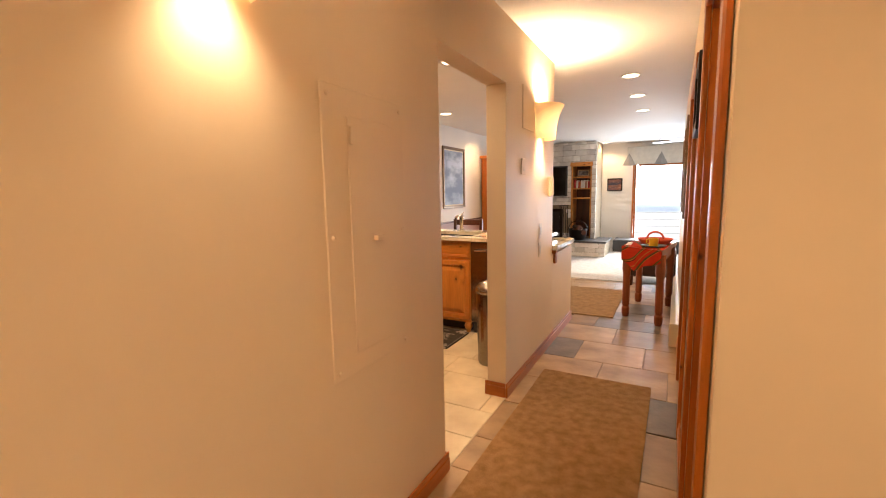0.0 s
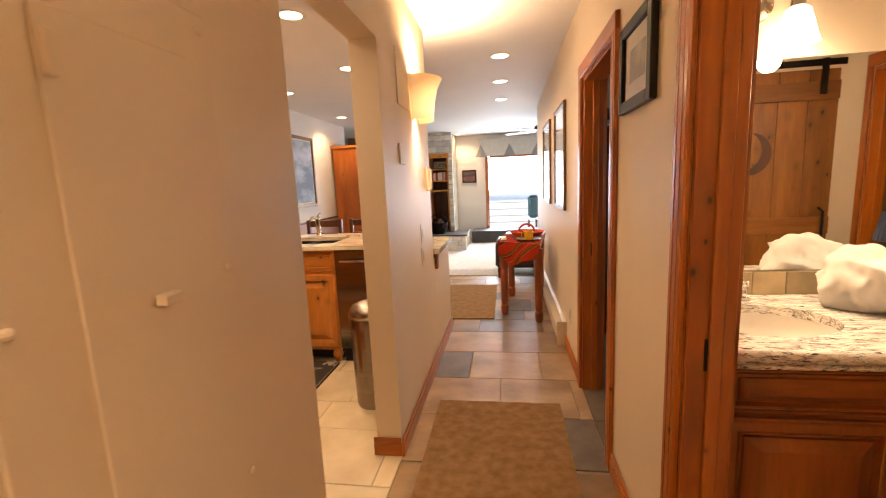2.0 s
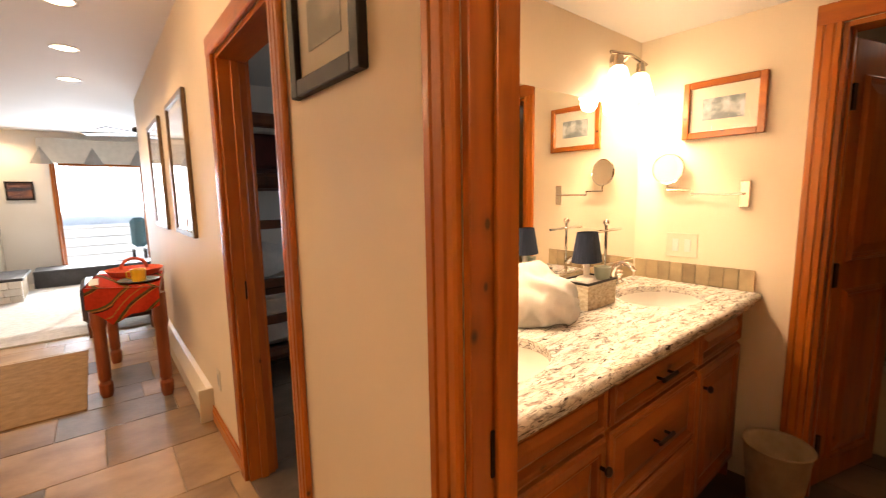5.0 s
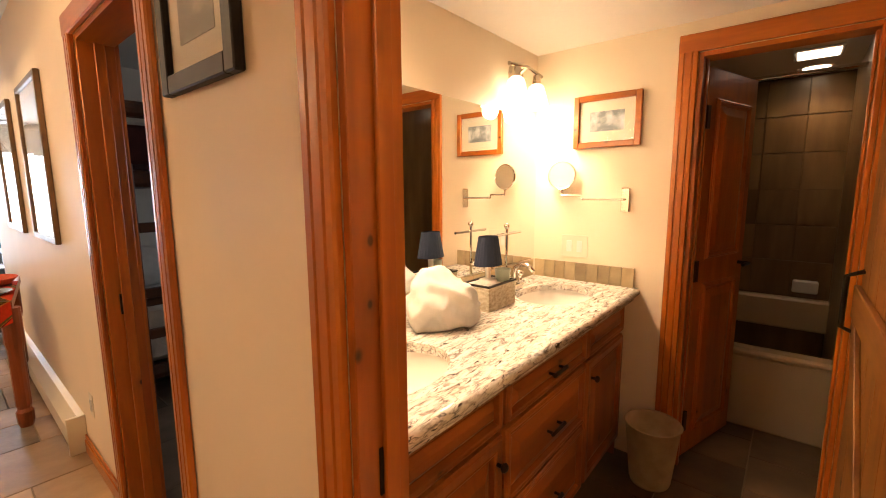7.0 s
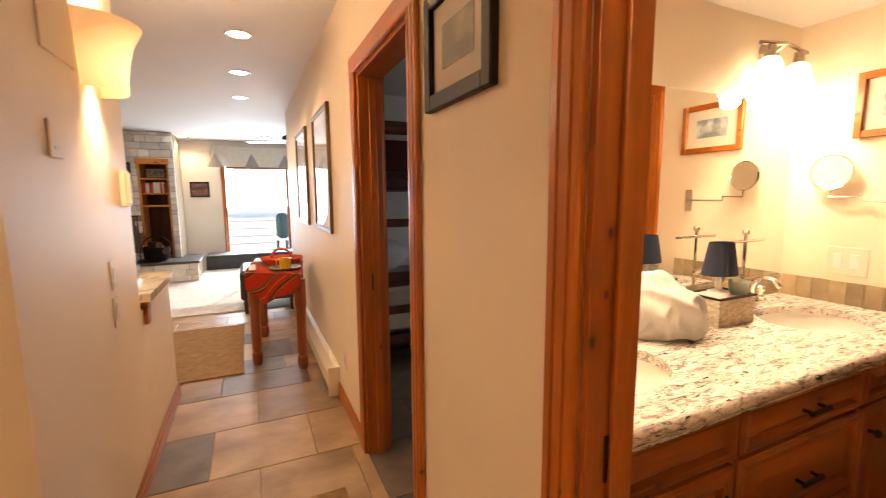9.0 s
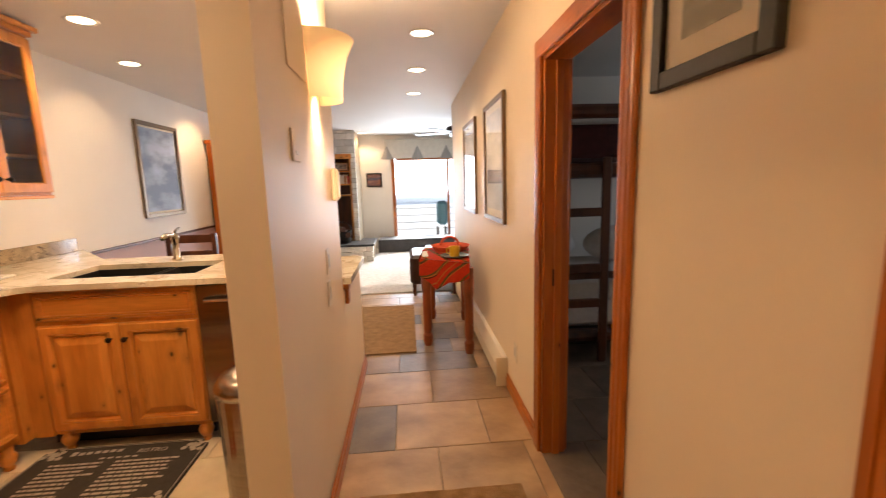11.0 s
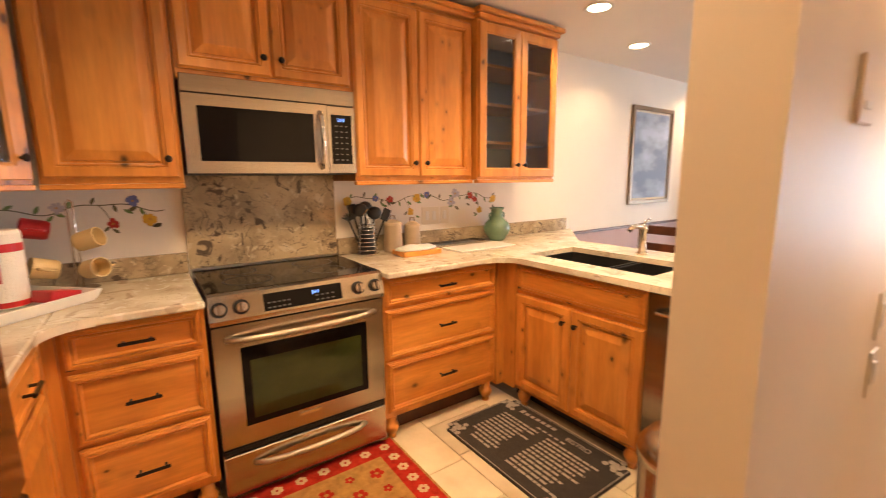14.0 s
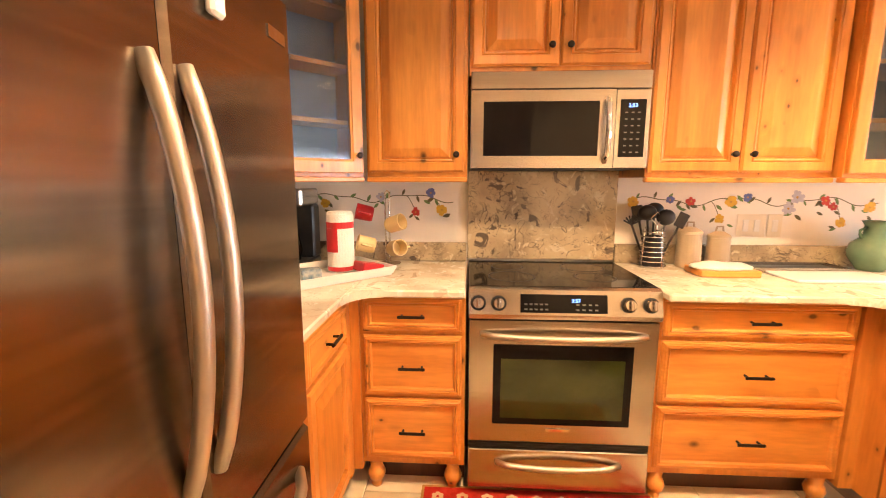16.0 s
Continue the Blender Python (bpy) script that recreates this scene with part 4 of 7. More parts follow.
sconce(0.23, 1.775, 120, 0.14, 0.1)

# ---- hall ----
FRAME_DK = mat("black_stained_frame", (0.022, 0.017, 0.014), 0.45, vary=0.3, scale=(20, 20, 20), spec=0.2)
FRAME_GD = mat("bronze_gilt_frame", (0.20, 0.12, 0.055), 0.35, 0.4, vary=0.3, scale=(20, 20, 20))
MATBOARD = mat("cream_mat_board", (0.74, 0.66, 0.52), 0.8, vary=0.05)


def print_mat(name, a, b, scale):
    return mat(name, a, 0.6, color2=b, scale=scale, contrast=(0.4, 0.6))


SKETCH = print_mat("faded_sketch", (0.55, 0.50, 0.38), (0.28, 0.26, 0.19), (9, 9, 12))
SEA = print_mat("misty_landscape", (0.62, 0.60, 0.60), (0.34, 0.36, 0.40), (2, 2, 6))
BLUE = print_mat("blue_mountain_print", (0.42, 0.50, 0.64), (0.16, 0.21, 0.32), (2, 2.5, 5))
SNOW = print_mat("snow_scene_print", (0.62, 0.64, 0.66), (0.22, 0.25, 0.26), (16, 16, 16))
DUSK = print_mat("dusk_photo", (0.30, 0.12, 0.07), (0.05, 0.05, 0.08), (3, 3, 9))


def picture(m, w, h, frame, art, label, rail=0.035, board=0.05, glass=True, group=""):
    """A framed picture flat on a wall; m maps (along, up, outward) from its lower corner."""
    p = thing("framed_picture", label, "picture", m @ Vector((w / 2, 0, 0)), group=group)
    part("frame", place(boxes((0, rail, 0, h, 0.001, 0.024), (w - rail, w, 0, h, 0.001, 0.024), (rail, w - rail, 0, rail, 0.001, 0.024), (rail, w - rail, h - rail, h, 0.001, 0.024), bevel=0.003), m), frame, p)
    part("mat_board", place(boxes((rail - 0.002, w - rail + 0.002, rail - 0.002, h - rail + 0.002, 0.001, 0.008)), m), MATBOARD, p)
    part("print", place(boxes((rail + board, w - rail - board, rail + board, h - rail - board, 0.008, 0.0095)), m), art, p)
    if glass:
        pane = part("glazing", place(boxes((rail - 0.001, w - rail + 0.001, rail - 0.001, h - rail + 0.001, 0.013, 0.015)), m), PICTURE_GLASS, p)
        pane.visible_shadow = False
    return p


EAST = lambda y, z: frame_map((WR, y, z), (0, 1, 0), (-1, 0, 0))
WEST = lambda y, z: frame_map((WL, y, z), (0, 1, 0), (1, 0, 0))
picture(EAST(1.61, 1.552), 0.36, 0.30, FRAME_DK, SKETCH, "small faded landscape print in a wide black frame", 0.04, 0.055)
picture(EAST(3.57, 1.08), 0.65, 0.82, FRAME_GD, SEA, "tall misty lake print in a bronze frame", 0.03, 0.05, group="hall prints")
picture(EAST(4.66, 1.07), 0.74, 0.84, FRAME_GD, SEA, "misty mountain print in a bronze frame", 0.04, 0.05, group="hall prints")

pn = thing("breaker_panel", "flush breaker panel painted over in the wall's cream colour", "breaker panel", (WL, 0.76, 0.73))
part("cover", boxes((WL + 0.0005, WL + 0.007, 0.548, 0.965, 0.735, 1.645), bevel=0.003), PAINT, pn)
part("door", boxes((WL + 0.007, WL + 0.0115, 0.655, 0.90, 0.80, 1.560), bevel=0.002), PAINT, pn)
for yy, zz in ((0.575, 1.615), (0.945, 1.615), (0.575, 1.19), (0.945, 1.19), (0.575, 0.76), (0.945, 0.76)):
    part("screw", ball(bmesh.new(), (WL + 0.007, yy, zz), 0.0085, (0.7, 1, 1), 10), PAINT, pn)
part("latch", boxes((WL + 0.0115, WL + 0.030, 0.765, 0.805, 1.165, 1.182), bevel=0.002), PAINT, pn)
part("hinge", boxes((WL + 0.0115, WL + 0.022, 0.658, 0.672, 1.475, 1.53), bevel=0.002), PAINT, pn)
solid("access_plate", boxes((WL + 0.0005, WL + 0.006, 2.40, 2.66, 1.74, 2.02), bevel=0.002), PAINT, "flat access plate painted in the wall's cream colour", "access plate")
t = thing("thermostat", "small cream plastic thermostat on the hall wall", "thermostat", (WL, 2.42, 1.43))
part("case", boxes((WL + 0.0005, WL + 0.008, 2.375, 2.465, 1.435, 1.545), bevel=0.004), PAINT, t)
part("dial", boxes((WL + 0.008, WL + 0.0095, 2.40, 2.44, 1.46, 1.472)), PLASTIC, t)
t = thing("intercom", "cream wall intercom with a handset", "intercom", (WL, 3.13, 1.3))
part("base", boxes((WL + 0.0005, WL + 0.022, 3.08, 3.17, 1.28, 1.44), bevel=0.006), PAINT, t)
part("handset", boxes((WL + 0.022, WL + 0.036, 3.09, 3.125, 1.29, 1.43), bevel=0.006), PAINT, t)


def wall_plate(m, name, label, toggles):
    t = thing(name, label, "switch" if "switch" in name else "outlet", m.translation)
    part("plate", place(boxes((-0.035 * toggles, 0.035 * toggles, -0.058, 0.058, 0.0005, 0.004), bevel=0.0015), m), PLASTIC, t)
    for k in range(toggles):
        u = (k - (toggles - 1) / 2) * 0.055
        part("toggle", place(boxes((u - 0.014, u + 0.014, -0.03, 0.03, 0.004, 0.007), bevel=0.002), m), WHITE, t)


wall_plate(WEST(2.85, 1.02), "light_switch", "cream light switch plate on the hall wall", 1)
wall_plate(WEST(2.84, 0.875), "wall_outlet", "cream outlet plate on the hall wall", 1)
wall_plate(EAST(3.35, 0.32), "wall_outlet", "cream outlet plate low on the hall wall", 1)

h = thing("baseboard_heater", "long cream enamelled baseboard heater along the wall", "heater", (WR - 0.04, 4.8, 0.0))
bm = bmesh.new()
prof = [(WR - 0.001, 0.02), (WR - 0.055, 0.02), (WR - 0.07, 0.035), (WR - 0.07, 0.13), (WR - 0.03, 0.19), (WR - 0.001, 0.195)]
ends = [[bm.verts.new((x, y, z)) for x, z in prof] for y in (3.57, 6.5)]
bm.faces.new(ends[0])
bm.faces.new(ends[1][::-1])
for k in range(6):
    bm.faces.new((ends[0][k], ends[0][(k + 1) % 6], ends[1][(k + 1) % 6], ends[1][k]))
part("casing", bm, PLASTIC, h)
part("end_cap", boxes((WR - 0.078, WR - 0.001, 3.552, 3.569, 0.0, 0.2), bevel=0.003), PLASTIC, h)
part("foot", boxes((WR - 0.06, WR - 0.02, 6.44, 6.48, 0.0, 0.021)), BLACK, h)

# granite ledge on the low wall
g = thing("ledge", "granite ledge with a rounded corner on the low wall", "ledge", (0.0, 3.6, 0.785))
bm = boxes((-0.10, 0.105, 3.233, 3.96, 0.82, 0.858))
bmesh.ops.bevel(bm, geom=[e for e in bm.edges if abs(e.verts[0].co.z - e.verts[1].co.z) > 0.02 and e.verts[0].co.y > 3.9], offset=0.035, segments=4, affect="EDGES")
part("slab", bm, K_GRANITE, g)
part("bracket", boxes((-0.062, 0.085, 3.27, 3.33, 0.781, 0.819), (WL + 0.001, WL + 0.022, 3.27, 3.33, 0.70, 0.781), bevel=0.003), TRIM_X, g, "stained timber bracket")


def rug(name, x0, x1, y0, y1, material, label, t=0.012, cat="rug"):
    bm = bmesh.new()
    n, mth = 14, 24
    grid = [[bm.verts.new((x0 + (x1 - x0) * i / n + 0.004 * noise.noise((i, j, 1.3)), y0 + (y1 - y0) * j / mth + 0.004 * noise.noise((i, j, 7.7)), t + 0.002 * noise.noise((i * 0.7, j * 0.7, 0)))) for j in range(mth + 1)] for i in range(n + 1)]
    for i in range(n):
        for j in range(mth):
            bm.faces.new((grid[i][j], grid[i + 1][j], grid[i + 1][j + 1], grid[i][j + 1]))
    edge = [e for e in bm.edges if e.is_boundary]
    ex = bmesh.ops.extrude_edge_only(bm, edges=edge)
    for v in ex["geom"]:
        if isinstance(v, bmesh.types.BMVert):
            v.co.z = 0.0005
    return solid(name, bm, material, label, cat)


rug("runner_rug", 0.17, 0.885, 0.62, 2.62, RUG, "tan tufted runner rug on the hall tiles")
rug("area_rug", -1.3, 0.455, 4.21, 5.56, mat("pale_tan_rug_pile", (0.35, 0.22, 0.112), 0.95, color2=(0.26, 0.16, 0.08), scale=(16, 16, 16), bump=0.8, bump_scale=260, spec=0.05), "tan tufted rug on the dining side tiles")
rug("carpet", -3.3, 4.8, 6.15, 9.9, SHAG, "pale grey-cream living room carpet", 0.014, "carpet")

# ---- kitchen floor mats ----
MATDK = mat("charcoal_mat", (0.045, 0.036, 0.030), 0.8, vary=0.3, scale=(30, 30, 30), bump=0.3, bump_scale=300)
MATLT = mat("woven_pale_print", (0.50, 0.44, 0.36), 0.85, vary=0.3, scale=(60, 60, 60))
k = thing("kitchen_mat", "charcoal cushioned kitchen mat with pale printed lettering and leaf corners", "mat", (-1.1, 2.93, 0))
X0, X1, Y0, Y1 = -1.505, -0.69, 2.65, 3.165
bm = boxes((X0, X1, Y0, Y1, 0.0005, 0.014))
bmesh.ops.bevel(bm, geom=[e for e in bm.edges if abs(e.verts[0].co.z - e.verts[1].co.z) > 0.01], offset=0.035, segments=4, affect="EDGES")
part("pad", bm, MATDK, k)
part("border_line", boxes((X0 + 0.04, X1 - 0.04, Y0 + 0.006, Y0 + 0.010, 0.014, 0.0147), (X0 + 0.04, X1 - 0.04, Y1 - 0.010, Y1 - 0.006, 0.014, 0.0147), (X0 + 0.006, X0 + 0.010, Y0 + 0.04, Y1 - 0.04, 0.014, 0.0147), (X1 - 0.010, X1 - 0.006, Y0 + 0.04, Y1 - 0.04, 0.014, 0.0147)), MATLT, k)
rnd = random.Random(4)
bm = bmesh.new()
for col, (xa, xb) in enumerate(((X0 + 0.10, -1.13), (-1.09, X1 - 0.09))):
    for j in range(11):
        yy = Y1 - 0.155 - j * 0.029
        x = xa + (0.05 if col == 0 and j > 8 else 0)
        end = xb - rnd.uniform(0, 0.09)
        while x < end:
            wd = rnd.uniform(0.015, 0.05)
            box(bm, x, min(x + wd, end), yy, yy + 0.014, 0.0141, 0.0147)
            x += wd + 0.006
tagged(part("print", bm, MATLT, k, "illegible pale printed lines"), kind="stuff")
bm = bmesh.new()
for j in range(7):
    x = -1.36 + j * 0.037
    yy = Y1 - 0.075 + 0.012 * math.sin(j / 13 * math.pi)
    box(bm, x, x + 0.026, yy, yy + (0.034 if j == 0 else 0.024), 0.0141, 0.0147)
for j in range(5):
    box(bm, -1.19 + j * 0.04, -1.165 + j * 0.04, Y1 - 0.118, Y1 - 0.105, 0.0141, 0.0147)
tagged(part("title", bm, MATLT, k, "illegible pale printed title"), kind="stuff")
lettering("BISTRO", 0.045, pose(-0.955, Y1 - 0.068, 0.0146), MATLT, k, label="pale printed word")
bm = bmesh.new()
for cx, cy in ((X0 + 0.06, Y0 + 0.055), (X1 - 0.06, Y0 + 0.055), (X0 + 0.06, Y1 - 0.055), (X1 - 0.06, Y1 - 0.055)):
    for j in range(9):
        a = j * 0.7
        r = 0.014 + 0.036 * (j % 3) / 2
        lathe(bm, (cx + r * math.cos(a), cy + r * math.sin(a), 0.0141), [(0.0, 0.0006), (0.016, 0.0006), (0.016, 0)], 8)
tagged(part("leaf_motif", bm, MATLT, k, "pale printed leaf sprays"), kind="stuff")

REDRUG = mat("crimson_rug_wool", (0.50, 0.035, 0.022), 0.95, color2=(0.30, 0.018, 0.012), scale=(30, 30, 30), bump=0.6, bump_scale=250, spec=0.05)
OCHRE = mat("ochre_rug_wool", (0.50, 0.27, 0.075), 0.95, color2=(0.33, 0.17, 0.05), scale=(30, 30, 30), bump=0.6, bump_scale=250, spec=0.05)
rr = thing("oriental_rug", "crimson and ochre floral oriental rug before the range", "rug", (-1.2, 1.9, 0))
X0, X1, Y0, Y1 = -1.585, -0.75, 1.40, 2.36
part("field", boxes((X0 + 0.11, X1 - 0.11, Y0 + 0.11, Y1 - 0.11, 0.001, 0.0105)), OCHRE, rr)
part("border", boxes((X0, X1, Y0, Y0 + 0.11, 0.0005, 0.010), (X0, X1, Y1 - 0.11, Y1, 0.0005, 0.010), (X0, X0 + 0.11, Y0 + 0.11, Y1 - 0.11, 0.0005, 0.010), (X1 - 0.11, X1, Y0 + 0.11, Y1 - 0.11, 0.0005, 0.010)), REDRUG, rr)
part("edge_binding", boxes((X0 - 0.012, X0, Y0, Y1, 0.0005, 0.009), (X1, X1 + 0.012, Y0, Y1, 0.0005, 0.009), (X0 - 0.012, X1 + 0.012, Y1, Y1 + 0.012, 0.0005, 0.009), (X0 - 0.012, X1 + 0.012, Y0 - 0.012, Y0, 0.0005, 0.009)), OCHRE, rr)
bm = bmesh.new()


def rosette(bm, x, y, z, r, n=6):
    for j in range(n):
        a = 2 * math.pi * j / n
        lathe(bm, (x + r * 0.6 * math.cos(a), y + r * 0.6 * math.sin(a), z), [(0.0, 0.0008), (r * 0.38, 0.0008), (r * 0.38, 0)], 8)


for j in range(9):
    yy = Y0 + 0.06 + (Y1 - Y0 - 0.12) * j / 8
    rosette(bm, X0 + 0.055, yy, 0.010, 0.028)
    rosette(bm, X1 - 0.055, yy, 0.010, 0.028)
for j in range(1, 8):
    xx = X0 + 0.06 + (X1 - X0 - 0.12) * j / 8
    rosette(bm, xx, Y1 - 0.055, 0.010, 0.028)
tagged(part("border_motif", bm, mat("rug_cream_wool", (0.62, 0.46, 0.26), 0.95, spec=0.05), rr), kind="stuff")
bm = bmesh.new()
for i in range(5):
    for j in range(6):
        rosette(bm, X0 + 0.18 + 0.115 * i + 0.03 * (j % 2), Y0 + 0.18 + 0.12 * j, 0.0105, 0.024 + 0.012 * ((i + j) % 2), 5)
tagged(part("field_motif", bm, REDRUG, rr), kind="stuff")

# ---- things on the worktop ----
T = CT + 0.001
u = thing("utensil_holder", "chrome wire holder with black cooking utensils", "utensil holder", (-2.05, 2.49, T))
for j in range(8):
    r = 0.066 - 0.0018 * j
    part("ring", tube(bmesh.new(), [(-2.05 + r * math.cos(2 * math.pi * q / 24), 2.49 + r * math.sin(2 * math.pi * q / 24), T + 0.006 + j * 0.024) for q in range(25)], 0.0035, 6), CHROME, u, smooth=True)
for j in range(4):
    a = j * math.pi / 2 + 0.4
    part("upright", tube(bmesh.new(), [(-2.05 + 0.064 * math.cos(a), 2.49 + 0.064 * math.sin(a), T), (-2.05 + 0.052 * math.cos(a), 2.49 + 0.052 * math.sin(a), T + 0.19)], 0.003, 6), CHROME, u)
part("liner", lathe(bmesh.new(), (-2.05, 2.49, T), [(0.0, 0.004), (0.055, 0.004), (0.045, 0.15)], 20), BLACK, u)
for dx, dy, dz, kind in ((0.0, -0.035, 0.245, 0), (0.02, 0.045, 0.225, 0), (-0.02, -0.10, 0.205, 2), (0.0, 0.115, 0.195, 1), (-0.03, 0.01, 0.255, 0), (-0.02, -0.065, 0.225, 1), (0.03, 0.0, 0.21, 3)):
    p0, p1 = Vector((-2.05 + dx * 0.3, 2.49 + dy * 0.3, T + 0.02)), Vector((-2.05 + dx, 2.49 + dy, T + dz))
    bm = tube(bmesh.new(), [p0, p1], 0.006, 8)
    if kind == 0:
        ball(bm, p1 + Vector((0, 0, 0.02)), 0.046, (0.55, 1, 0.85), 16)
    elif kind == 1:
        d_ = (p1 - p0).normalized()
        place_ = Matrix.Translation(p1) @ d_.to_track_quat("Z", "X").to_matrix().to_4x4()
        b2 = box(bmesh.new(), -0.026, 0.026, -0.004, 0.004, 0.0, 0.075, 0.003)
        me2 = bpy.data.meshes.new("blade")
        place(b2, place_).to_mesh(me2)
        b2.free()
        bm.from_mesh(me2)
        bpy.data.meshes.remove(me2)
    elif kind == 2:
        for q in range(7):
            a_ = -1.1 + q * 0.37
            tube(bm, [p1, p1 + Vector((0, 0.030 * math.sin(a_), 0.030 * math.cos(a_))), p1 + Vector((0.006, 0.046 * math.sin(a_), 0.046 * math.cos(a_)))], 0.0045, 6)
    else:
        tube(bm, [p1, p1 + Vector((0, -0.03, 0.03)), p1 + Vector((0, 0.0, 0.06)), p1 + Vector((0, 0.03, 0.03)), p1], 0.003, 6)
    part("utensil", bm, CHROME if kind == 3 else BLACK, u, "steel wire whisk" if kind == 3 else "black nylon utensil", smooth=kind in (0, 2))
CERAMIC = mat("beige_stoneware", (0.42, 0.32, 0.21), 0.45, vary=0.15, scale=(12, 12, 12))
for yy, hh, rr_ in ((2.665, 0.165, 0.055), (2.805, 0.145, 0.05)):
    c = thing("canister", "beige stoneware canister with a lid", "canister", (-2.05, yy, T), group="stoneware canisters")
    part("jar", lathe(bmesh.new(), (-2.05, yy, T), [(0, 0), (rr_, 0), (rr_ + 0.002, 0.01), (rr_, hh), (0, hh)], 24), CERAMIC, c, smooth=False)
    part("lid", lathe(bmesh.new(), (-2.05, yy, T + hh + 0.001), [(0, 0), (rr_ + 0.003, 0), (rr_, 0.012), (rr_ * 0.45, 0.03), (0, 0.034)], 24), CERAMIC, c)
    part("handle", tube(bmesh.new(), [(-2.05, yy - 0.018, T + hh + 0.03), (-2.05, yy - 0.014, T + hh + 0.055), (-2.05, yy + 0.014, T + hh + 0.055), (-2.05, yy + 0.018, T + hh + 0.03)], 0.005, 8), CERAMIC, c)
b = thing("bread_board", "orange-brown wooden board under a folded white cloth", "board", (-1.86, 2.72, T))
part("board", boxes((-1.95, -1.80, 2.60, 2.86, T, T + 0.03), bevel=0.005), ALDER_Y, b)
bm = ball(bmesh.new(), (-1.875, 2.72, T + 0.035), 0.12, (0.65, 1.15, 0.18), 20)
for v in bm.verts:
    v.co += Vector((0.01 * noise.noise(v.co * 20), 0.01 * noise.noise(v.co * 17), 0.008 * noise.noise(v.co * 25)))
    v.co.z = max(v.co.z, T + 0.031)
solid("folded_cloth", bm, TOWEL, "folded white cloth lying on the board", "cloth", smooth=True)
tr = thing("tray", "long black and steel serving tray", "tray", (-2.0, 3.1, T))
part("base", boxes((-2.08, -1.93, 2.90, 3.34, T, T + 0.008), bevel=0.002), BLACK, tr)
part("rim", boxes((-2.085, -2.078, 2.895, 3.345, T, T + 0.022), (-1.932, -1.925, 2.895, 3.345, T, T + 0.022), (-2.078, -1.932, 2.895, 2.902, T, T + 0.022), (-2.078, -1.932, 3.338, 3.345, T, T + 0.022)), STEEL_H, tr)
solid("cutting_board", boxes((-1.92, -1.72, 2.95, 3.40, T, T + 0.012), bevel=0.004), WHITE, "thin white cutting board lying on the worktop", "cutting board")
JADE = mat("celadon_glaze", (0.16, 0.27, 0.17), 0.2, color2=(0.09, 0.17, 0.11), scale=(9, 9, 9), coat=0.4)
v = thing("vase", "green celadon vase with two small handles", "vase", (-2.02, 3.50, T))
part("body", lathe(bmesh.new(), (-2.02, 3.50, T), [(0, 0), (0.055, 0), (0.062, 0.015), (0.092, 0.06), (0.098, 0.09), (0.085, 0.125), (0.052, 0.155), (0.044, 0.175), (0.043, 0.215), (0.055, 0.235), (0.048, 0.235), (0.036, 0.21)], 32), JADE, v, smooth=True)
for s in (-1, 1):
    part("handle", tube(bmesh.new(), [(-2.02, 3.50 + s * 0.043, T + 0.205), (-2.02, 3.50 + s * 0.07, T + 0.19), (-2.02, 3.50 + s * 0.068, T + 0.165), (-2.02, 3.50 + s * 0.058, T + 0.152)], 0.006, 8), JADE, v, smooth=True)
wall_plate(frame_map((KX, 3.005, 1.113), (0, 1, 0), (1, 0, 0)), "light_switch", "double light switch plate painted into the wall", 2)
wall_plate(frame_map((KX, 3.12, 1.113), (0, 1, 0), (1, 0, 0)), "wall_outlet", "outlet plate on the kitchen wall", 1)

# left of the range: coffee corner
RED = mat("red_print", (0.55, 0.02, 0.025), 0.4, vary=0.15, scale=(20, 20, 20))
PAPER = mat("white_paper", (0.80, 0.76, 0.70), 0.85, vary=0.06, scale=(30, 30, 30), bump=0.3, bump_scale=120)
rl = thing("paper_towel_roll", "paper towel roll in a white and red printed wrapper", "paper towels", (-1.80, 1.0, T + 0.013))
part("roll", lathe(bmesh.new(), (-1.80, 1.0, T + 0.013), [(0.012, 0.001), (0.060, 0.001), (0.060, 0.255), (0.054, 0.268), (0.012, 0.266)], 28), PAPER, rl)
part("band", lathe(bmesh.new(), (-1.80, 1.0, T + 0.013), [(0.0605, 0.195), (0.0612, 0.196), (0.0612, 0.222), (0.0605, 0.223)], 28), RED, rl)
part("band", lathe(bmesh.new(), (-1.80, 1.0, T + 0.013), [(0.0605, 0.004), (0.0612, 0.005), (0.0612, 0.022), (0.0605, 0.023)], 28), RED, rl)
bm = bmesh.new()
seg = [[bm.verts.new((-1.80 + 0.0618 * math.cos(a), 1.0 + 0.0618 * math.sin(a), T + 0.013 + z)) for a in [math.radians(x) for x in range(-75, 6, 10)]] for z in (0.09, 0.195)]
for j in range(8):
    bm.faces.new((seg[0][j], seg[0][j + 1], seg[1][j + 1], seg[1][j]))
part("emblem", bm, RED, rl, "plain red emblem patch")
# tray set across the corner, its long side along the diagonal worktop edge
tm = frame_map((-1.445, 0.91, T), (-1, 1, 0), (1, 1, 0))
st = thing("serving_tray", "white rimmed tray set across the worktop corner", "tray", (-1.70, 0.96, T))
bm = bmesh.new()
rim = []
for e, h in ((0.0, 0.0), (-0.012, 0.040), (-0.016, 0.042), (-0.019, 0.040), (-0.006, 0.008)):
    rim.append([bm.verts.new(tm @ Vector((u, h + 0.0005, -v))) for u, v in ((e, e), (0.46 - e, e), (0.46 - e, 0.30 - e), (e, 0.30 - e))])
for p_, q_ in zip(rim, rim[1:]):
    for k in range(4):
        bm.faces.new((p_[k], p_[(k + 1) % 4], q_[(k + 1) % 4], q_[k]))
bm.faces.new(rim[0][::-1])
bm.faces.new(rim[-1])
part("pan", bm, WHITE, st)
